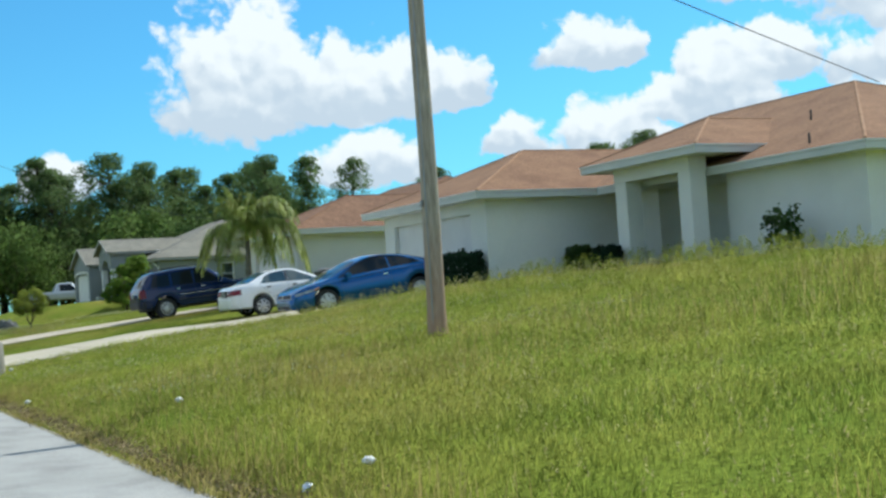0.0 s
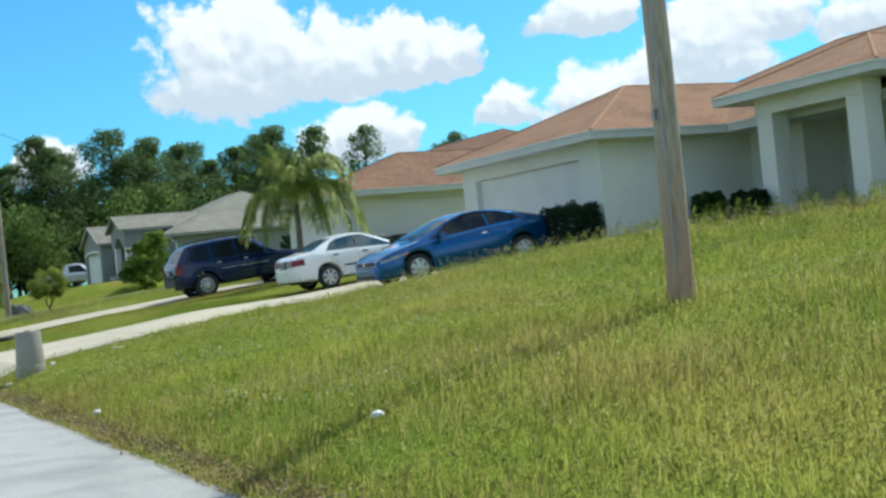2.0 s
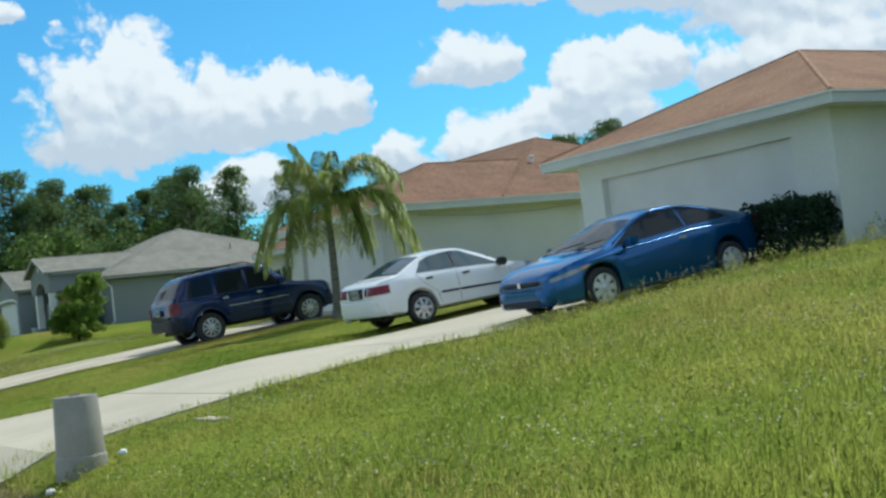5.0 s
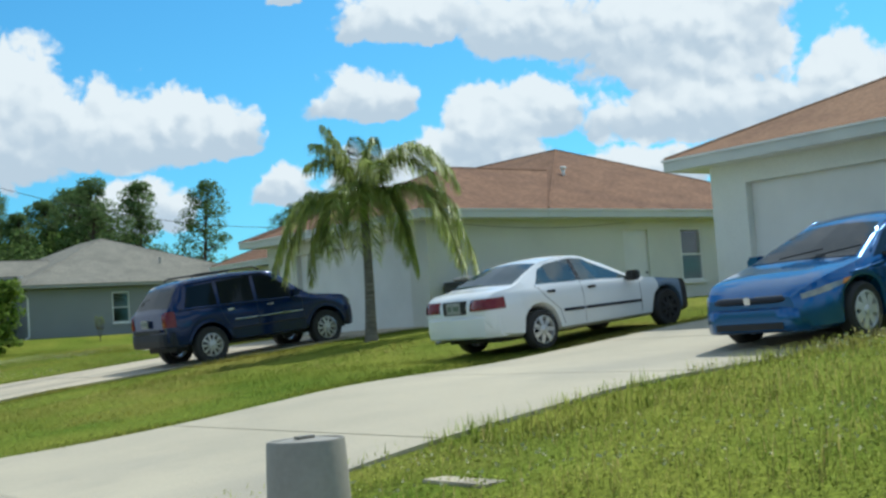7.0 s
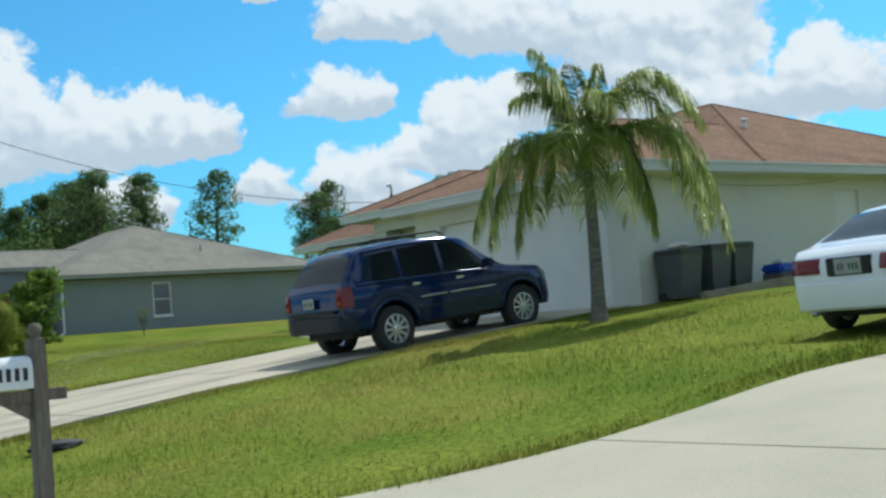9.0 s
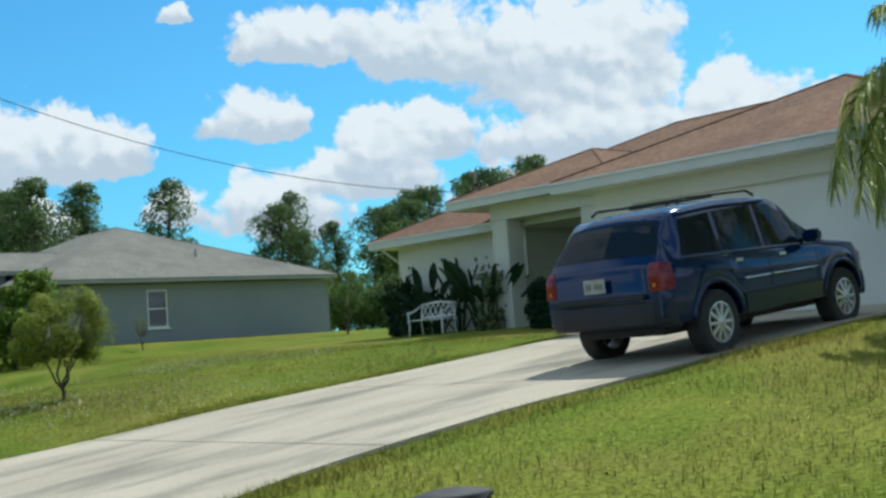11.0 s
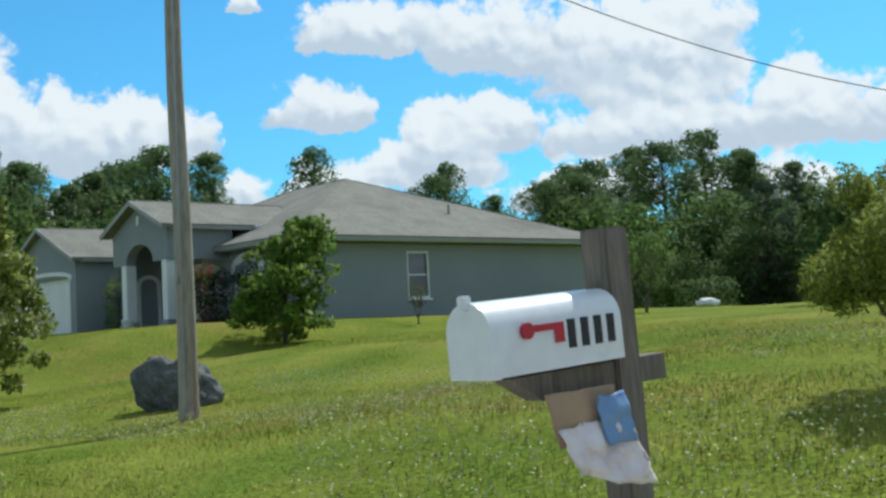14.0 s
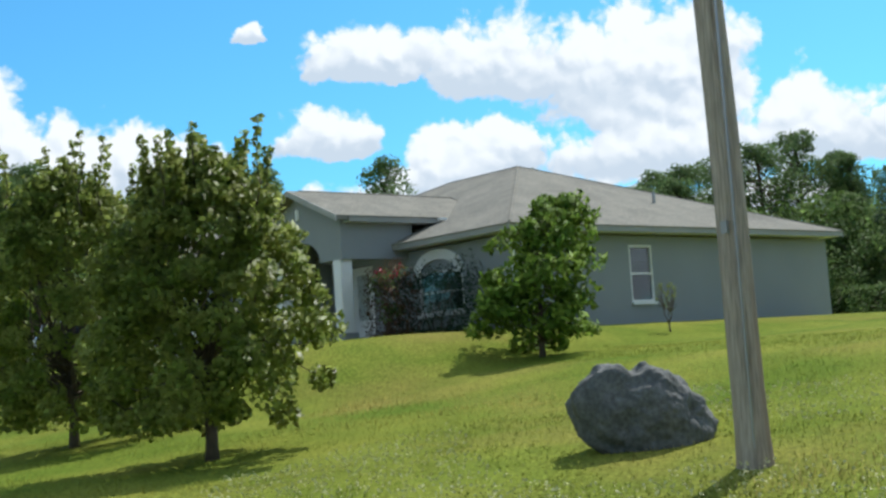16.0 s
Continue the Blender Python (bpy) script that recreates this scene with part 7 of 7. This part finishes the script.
# ---- grass ----
def blades(name, n, region, tall, wide, seed, material, label, keep=None, bend=0.45, two=True, near=1.25):
    """Grass blades scattered over a stretch of ground, each a tapering strip, bent where it is tall. They shade as a sward does, by its slope."""
    rng = np.random.default_rng(seed)
    x0, x1, y0, y1 = region
    gx = np.arange(x0 - 1, x1 + 1.5, 0.5)
    gy = np.arange(y0 - 1, y1 + 1.5, 0.5)
    Z = np.array([[ground_z(float(a), float(b)) for a in gx] for b in gy])
    x = x0 + (x1 - x0) * rng.random(n) ** near
    y = rng.uniform(y0, y1, n)
    if keep is not None:
        ok = keep(x, y, rng)
        x, y = x[ok], y[ok]
    n = len(x)
    fx, fy = (x - gx[0]) / 0.5, (y - gy[0]) / 0.5
    i, j = fx.astype(int), fy.astype(int)
    u, v = fx - i, fy - j
    z = (Z[j, i] * (1 - u) + Z[j, i + 1] * u) * (1 - v) + (Z[j + 1, i] * (1 - u) + Z[j + 1, i + 1] * u) * v
    patch = np.sin(x * 1.3 + 2 * np.sin(y * 0.7)) * np.cos(y * 0.9 + x * 0.4)
    h = tall * rng.uniform(0.4, 1.2, n) * (1 + 0.45 * patch) * np.interp(y, [19.0, 25.0, 29.0, 34.0], [1.0, 0.6, 0.5, 1.0])
    a = rng.uniform(0, 2 * np.pi, n)
    d = np.stack([np.cos(a), np.sin(a), np.zeros(n)], 1)
    s = np.stack([-np.sin(a), np.cos(a), np.zeros(n)], 1)
    base = np.stack([x, y, z - 0.02], 1)
    k = rng.uniform(0.1, 1.0, n)[:, None] * bend
    up = np.array([0, 0, 1.0])
    mid = base + up * (h * 0.55)[:, None] + d * k * (h * 0.35)[:, None]
    tip = base + up * (h * (1 - 0.25 * k[:, 0]))[:, None] + d * k * h[:, None]
    w = (wide * rng.uniform(0.6, 1.3, n))[:, None]
    nv = up + 0.55 * d * k + rng.normal(size=(n, 3)) * 0.22
    nv /= np.linalg.norm(nv, axis=1)[:, None]
    if two:
        verts = np.stack([base - s * w, base + s * w, mid + s * w * 0.8, mid - s * w * 0.8, mid - s * w * 0.8, mid + s * w * 0.8, tip + s * w * 0.12, tip - s * w * 0.12], axis=1).reshape(-1, 3)
        ob = quads(name, verts, n * 2, material, None, np.repeat(nv, 8, axis=0))
    else:
        verts = np.stack([base - s * w, base + s * w, tip + s * w * 0.15, tip - s * w * 0.15], axis=1).reshape(-1, 3)
        ob = quads(name, verts, n, material, None, np.repeat(nv, 4, axis=0))
    return tagged(ob, label, "grass", kind="stuff")


GRASS_TALL = leaf_mat("tall_grass", (0.205, 0.295, 0.038), (0.440, 0.455, 0.095), 0.4, 0.8, 0.03, 0.7, vary=0.2, stain=(0.42, 0.33, 0.115), stain_scale=0.26, stain_amount=0.85)
GRASS_LAWN = leaf_mat("lawn_grass", (0.130, 0.205, 0.024), (0.310, 0.305, 0.054), 0.45, 0.8, 0.03, 0.6, vary=0.22, stain=(0.43, 0.345, 0.11), stain_scale=0.2, stain_amount=0.9)
GRASS_DRY = leaf_mat("dry_grass", (0.29, 0.245, 0.075), (0.40, 0.345, 0.13), 0.3, 0.8, 0.03)
BARE = leaf_mat("dead_grass", (0.27, 0.19, 0.075), (0.37, 0.28, 0.12), 0.25, 0.8, 0.03)
CLOVER = mat("white_clover_flowers", (0.60, 0.56, 0.30), (0.46, 0.47, 0.22), scale=30, rough=0.8)


def off_drives(x, y, rng):
    e = rng.normal(size=len(x)) * 0.12
    flare = 0.9 * np.clip((7.5 - x) / 5, 0, 1) ** 2
    d1 = (y > 29.6 + e - flare) & (y < 34.65 + e * 0.4 + 1.6 * np.clip((7.5 - x) / 5, 0, 1) ** 2)
    d2 = (y > 43.85 + e - flare) & (y < 49.2 + e * 0.4 + 1.6 * np.clip((7.5 - x) / 5, 0, 1) ** 2)
    h1 = (x > 16.0) & (y > 28.6) & (y < 35.3)
    h2 = (x > 16.5) & (y > 43.6) & (y < 50.3)
    h3 = (x > 19.7) & (y > 17)
    return ~(d1 | d2 | h1 | h2 | (h3 & (y < 62))) & (x > 2.72 + rng.random(len(x)) * 0.25)


blades("tall_grass", 125000, (2.7, 8.5, 2.0, 29.7), 0.145, 0.0030, 1, GRASS_TALL, "unmown tall green and yellow grass", off_drives, bend=1.1, near=1.15)
blades("tall_grass", 130000, (8.5, 18.5, 2.0, 29.7), 0.15, 0.0045, 8, GRASS_TALL, "unmown tall green and yellow grass on the rise", off_drives, bend=0.8, two=False, near=1.0)
blades("dry_grass", 24000, (2.75, 17.0, 2.0, 29.6), 0.30, 0.003, 2, GRASS_DRY, "dry straw-coloured grass stalks", lambda x, y, r: off_drives(x, y, r) & ((np.sin(y * 0.45 + x * 0.25) > 0.2) | (x < 3.3)), bend=0.5)
blades("lawn_grass", 150000, (2.7, 17.0, 34.3, 62.0), 0.075, 0.0045, 3, GRASS_LAWN, "short green lawn grass", off_drives, bend=0.9, two=False)
blades("lawn_grass", 110000, (2.7, 19.5, 62.0, 84.0), 0.06, 0.0055, 4, GRASS_LAWN, "short bright green mown lawn", None, bend=0.9, two=False)


def past_flare(at, grow):
    """True on the lawn side of a driveway edge that swings out towards the road."""
    def test(x, y, r):
        k = np.clip((7.5 - x) / 5, 0, 1)
        edge = at + grow * (k * k * (3 - 2 * k)) ** 2 + 0.05 * np.sin(x * 2.3) + r.normal(size=len(x)) * 0.03
        return y > edge if grow > 0 else y < edge
    return test


for edge, (ya, yb, at, grow) in enumerate(((34.48, 35.1, 34.47, 1.6), (43.4, 44.06, 44.04, -0.9), (49.05, 49.7, 49.07, 1.6))):
    blades("edge_grass", 13000, (4.5, 16.0, ya, yb), 0.08, 0.005, 40 + edge, GRASS_LAWN, "ragged grass along the driveway edge", past_flare(at, grow), two=False, bend=1.0)
blades("edge_grass", 12000, (3.0, 13.0, 28.7, 29.9), 0.27, 0.0045, 5, GRASS_TALL, "ragged tufts of grass along the driveway edge", lambda x, y, r: (y < 29.8 - 0.9 * np.clip((7.5 - x) / 5, 0, 1) ** 2) & (np.sin(x * 5.1 + 2 * np.sin(x * 1.7) + y * 2.0) + 0.6 * np.sin(x * 13.0 + y * 7.0) > 0.6) | (r.random(len(x)) < 0.1))
blades("verge_grass", 20000, (2.55, 3.2, 2.0, 29.0), 0.10, 0.004, 7, GRASS_DRY, "dry brown grass creeping over the road edge", None, bend=0.9)
blades("dry_grass", 60000, (2.75, 15.0, 34.6, 64.0), 0.07, 0.0045, 6, GRASS_DRY, "dry straw-coloured patches in the lawn", lambda x, y, r: off_drives(x, y, r) & (np.sin(y * 0.55 + x * 0.5 + 0.8 * np.sin(x * 1.1)) + 0.5 * np.sin(y * 1.7 - x * 1.3) > 0.35), two=False, bend=0.9)

blades("dry_grass", 40000, (7.0, 13.5, 50.5, 62.0), 0.06, 0.006, 9, BARE, "bleached brown patches of dead grass in the lawn", lambda x, y, r: np.sin(x * 0.9 + 1.2 * np.sin(y * 0.8) + 0.6) + 0.6 * np.sin(y * 1.3 + x * 0.4) + r.normal(size=len(x)) * 0.25 > 0.3, two=False, bend=1.3, near=1.0)


def flowers(n, region, seed, keep, lift=1.0):
    rng = np.random.default_rng(seed)
    x0, x1, y0, y1 = region
    x, y = rng.uniform(x0, x1, n), rng.uniform(y0, y1, n)
    ok = keep(x, y)
    x, y = x[ok], y[ok]
    z = np.array([ground_z(float(a), float(b)) for a, b in zip(x, y)]) + rng.uniform(0.06, 0.14, len(x)) * lift
    pts = np.repeat(np.stack([x, y, z], 1), 3, axis=0) + rng.normal(size=(len(x) * 3, 3)) * 0.008
    ob = leaf_mesh("clover_flowers", pts, 0.022, 0.8, CLOVER, None, seed)
    return tagged(ob, "tiny white clover flowers in the lawn", "flowers", kind="stuff")


WEED_LEAF = leaf_mat("weed_leaves", (0.185, 0.255, 0.034), (0.330, 0.360, 0.068), 0.45, 0.7, 0.05)


def weeds(n, region, top, seed, keep, label):
    """Low leafy weeds between the grass."""
    rng = np.random.default_rng(seed)
    x0, x1, y0, y1 = region
    cx, cy = x0 + (x1 - x0) * rng.random(n // 14) ** 1.2, rng.uniform(y0, y1, n // 14)
    x = np.repeat(cx, 14) + rng.normal(size=n // 14 * 14) * 0.09
    y = np.repeat(cy, 14) + rng.normal(size=n // 14 * 14) * 0.09
    ok = keep(x, y, rng) & (x > 2.85)
    x, y = x[ok], y[ok]
    z = np.array([ground_z(float(a), float(b)) for a, b in zip(x, y)]) + rng.uniform(0.01, top, len(x))
    pts = np.stack([x, y, z], 1)
    ob = leaf_mesh("weeds", pts, 0.032, 0.5, WEED_LEAF, None, seed, soft=(10, 30, -40))
    return tagged(ob, label, "weeds", kind="stuff")


weeds(52000, (2.9, 14.0, 6.0, 29.4), 0.13, 95, off_drives, "small leafy weeds among the tall grass")
weeds(7000, (2.9, 15.0, 34.7, 62.0), 0.03, 96, off_drives, "small leafy weeds in the lawn")
weeds(42000, (2.9, 12.5, 49.4, 70.0), 0.055, 97, lambda x, y, r: off_drives(x, y, r) & (np.sin(x * 1.9 + 1.3 * np.sin(y * 1.1)) + 0.7 * np.sin(y * 1.6 - x * 2.3) > 0.1), "patches of low clover and broad-leaved weeds")
flowers(13000, (3.2, 12.5, 49.6, 69.5), 91, lambda x, y: np.sin(x * 1.1 + 1.7 * np.sin(y * 0.6)) + 0.5 * np.sin(x * 2.9 - y * 1.7) > -0.1)
flowers(900, (11.0, 16.5, 17.0, 28.0), 93, lambda x, y: np.sin(x * 1.7 + y * 1.1) > -0.2, 2.3)
flowers(4500, (3.2, 12.0, 14.0, 29.0), 92, lambda x, y: np.sin(x * 1.4 + y * 0.9) > 0.2)

SEED = leaf_mat("pale_seed_heads", (0.38, 0.37, 0.14), (0.50, 0.45, 0.22), 0.4, 0.8, 0.03)


def seed_heads(plants, region, height, seed, keep, label):
    """Thin stalks that carry small pale seed heads above the grass."""
    rng = np.random.default_rng(seed)
    x0, x1, y0, y1 = region
    x, y = rng.uniform(x0, x1, plants), rng.uniform(y0, y1, plants)
    ok = keep(x, y, rng)
    x, y = x[ok], y[ok]
    base = np.stack([x, y, [ground_z(float(a), float(b)) for a, b in zip(x, y)]], 1)
    h = height * rng.uniform(0.6, 1.25, len(x))
    lean = rng.normal(size=(len(x), 2)) * 0.06
    tops = base + np.stack([lean[:, 0], lean[:, 1], h], 1)
    per = 5
    pts = np.repeat(tops, per, axis=0) - np.repeat(np.stack([lean[:, 0], lean[:, 1], h], 1), per, axis=0) * np.tile(np.linspace(0, 0.28, per), len(x))[:, None] + rng.normal(size=(len(x) * per, 3)) * 0.006
    ob = leaf_mesh("seed_heads", pts, 0.028, 0.25, SEED, None, seed, droop=-1.5, soft=(8, 20, -60))
    return tagged(ob, label, "grass", kind="stuff")


seed_heads(2200, (3.2, 9.0, 3.0, 24.0), 0.20, 101, off_drives, "pale grass seed heads among the tall grass")
seed_heads(3200, (9.0, 17.5, 3.0, 29.0), 0.24, 102, off_drives, "pale grass seed heads on the rise")


def tall_weeds(plants, spots, height, seed, label, material):
    """Rank leafy weeds in drifts round the spots given as (x, y, spread)."""
    rng = np.random.default_rng(seed)
    pts = []
    for k in range(plants):
        sx, sy, sp = spots[k % len(spots)]
        x, y = sx + rng.normal() * sp * 0.45, sy + rng.normal() * sp
        if not off_drives(np.array([x]), np.array([y]), rng)[0]:
            continue
        h = height * rng.uniform(0.5, 1.2)
        f = rng.random(64)
        r = 0.13 * (1.1 - f)
        a = rng.uniform(0, 6.28, 64)
        pts.append(np.stack([x + r * np.cos(a), y + r * np.sin(a), ground_z(x, y) + h * f], 1))
    ob = leaf_mesh("tall_weeds", np.concatenate(pts), 0.045, 0.35, material, None, seed, droop=-0.5, soft=(12, 20, -40))
    return tagged(ob, label, "weeds", kind="stuff")


tall_weeds(300, [(16.6, 20.5, 1.6), (16.9, 23.5, 1.4), (16.2, 26.3, 1.2), (14.6, 19.0, 1.8), (17.2, 17.5, 1.5)], 0.42, 103, "rank leafy weeds along the crest of the lot", WEED_LEAF)
tall_weeds(110, [(13.5, 24.0, 2.0), (12.0, 20.0, 2.2), (9.5, 12.0, 2.5)], 0.26, 104, "leafy weeds in the unmown lot", WEED_LEAF)

LITTER = leaf_mat("brown_leaf_litter", (0.28, 0.21, 0.12), (0.42, 0.33, 0.19), 0.1, 0.9, 0.05)
rl = np.random.default_rng(97)
lx = np.concatenate([rl.normal(2.80, 0.09, 9000), rl.normal(2.80, 0.08, 4000)])
ly = np.concatenate([rl.uniform(1.0, 29.0, 9000), rl.uniform(34.5, 62.0, 4000)])
lz = np.array([ground_z(float(p), float(q)) for p, q in zip(lx, ly)]) + 0.035
tagged(leaf_mesh("leaf_litter", np.stack([lx, ly, lz + rl.uniform(0, 0.015, len(lx))], 1), 0.035, 0.5, LITTER, None, 97), "brown dead grass and litter along the road edge", "litter", kind="stuff")

rb = np.random.default_rng(7)
fl = thing("flowering_shrub", label="tall shrub with red flowers beside the portico", category="shrub")
bm = bmesh.new()
for k in range(4):
    branch(bm, (0, 0, -0.05), (rb.uniform(-0.2, 0.2), rb.uniform(-0.3, 0.3), 1.7), 0.02, 0.006, rb)
part("stem", bm, BARK, fl)
leaf_mesh("foliage", clumps(rb, [(rb.uniform(-0.25, 0.25), rb.uniform(-0.35, 0.35), rb.uniform(0.5, 1.8)) for k in range(18)], [0.22] * 18, 40), 0.09, 0.6, DARK_LEAF, fl, 8, soft=(0, 0, 0.9))
leaf_mesh("blossom", clumps(rb, [(rb.uniform(-0.25, 0.2), rb.uniform(-0.3, 0.3), rb.uniform(1.5, 1.85)) for k in range(7)], [0.12] * 7, 22), 0.06, 0.9, FLOWER, fl, 9)
set_at(fl, 18.8, 82.9)
pot = thing("white_planter", label="small white planter on the porch", category="planter")
bm = lathe(bmesh.new(), [(0.13, 0.0), (0.19, 0.28), (0.21, 0.3), (0.21, 0.34), (0.0, 0.34)], 16)
bmesh.ops.rotate(bm, verts=bm.verts, cent=(0, 0, 0), matrix=Matrix.Rotation(math.pi / 2, 3, "X"))
part("bowl", bm, WHITE, pot, smooth=True, sharp=40)
pot.location = (17.6, 85.7, ground_z(17.6, 85.7))
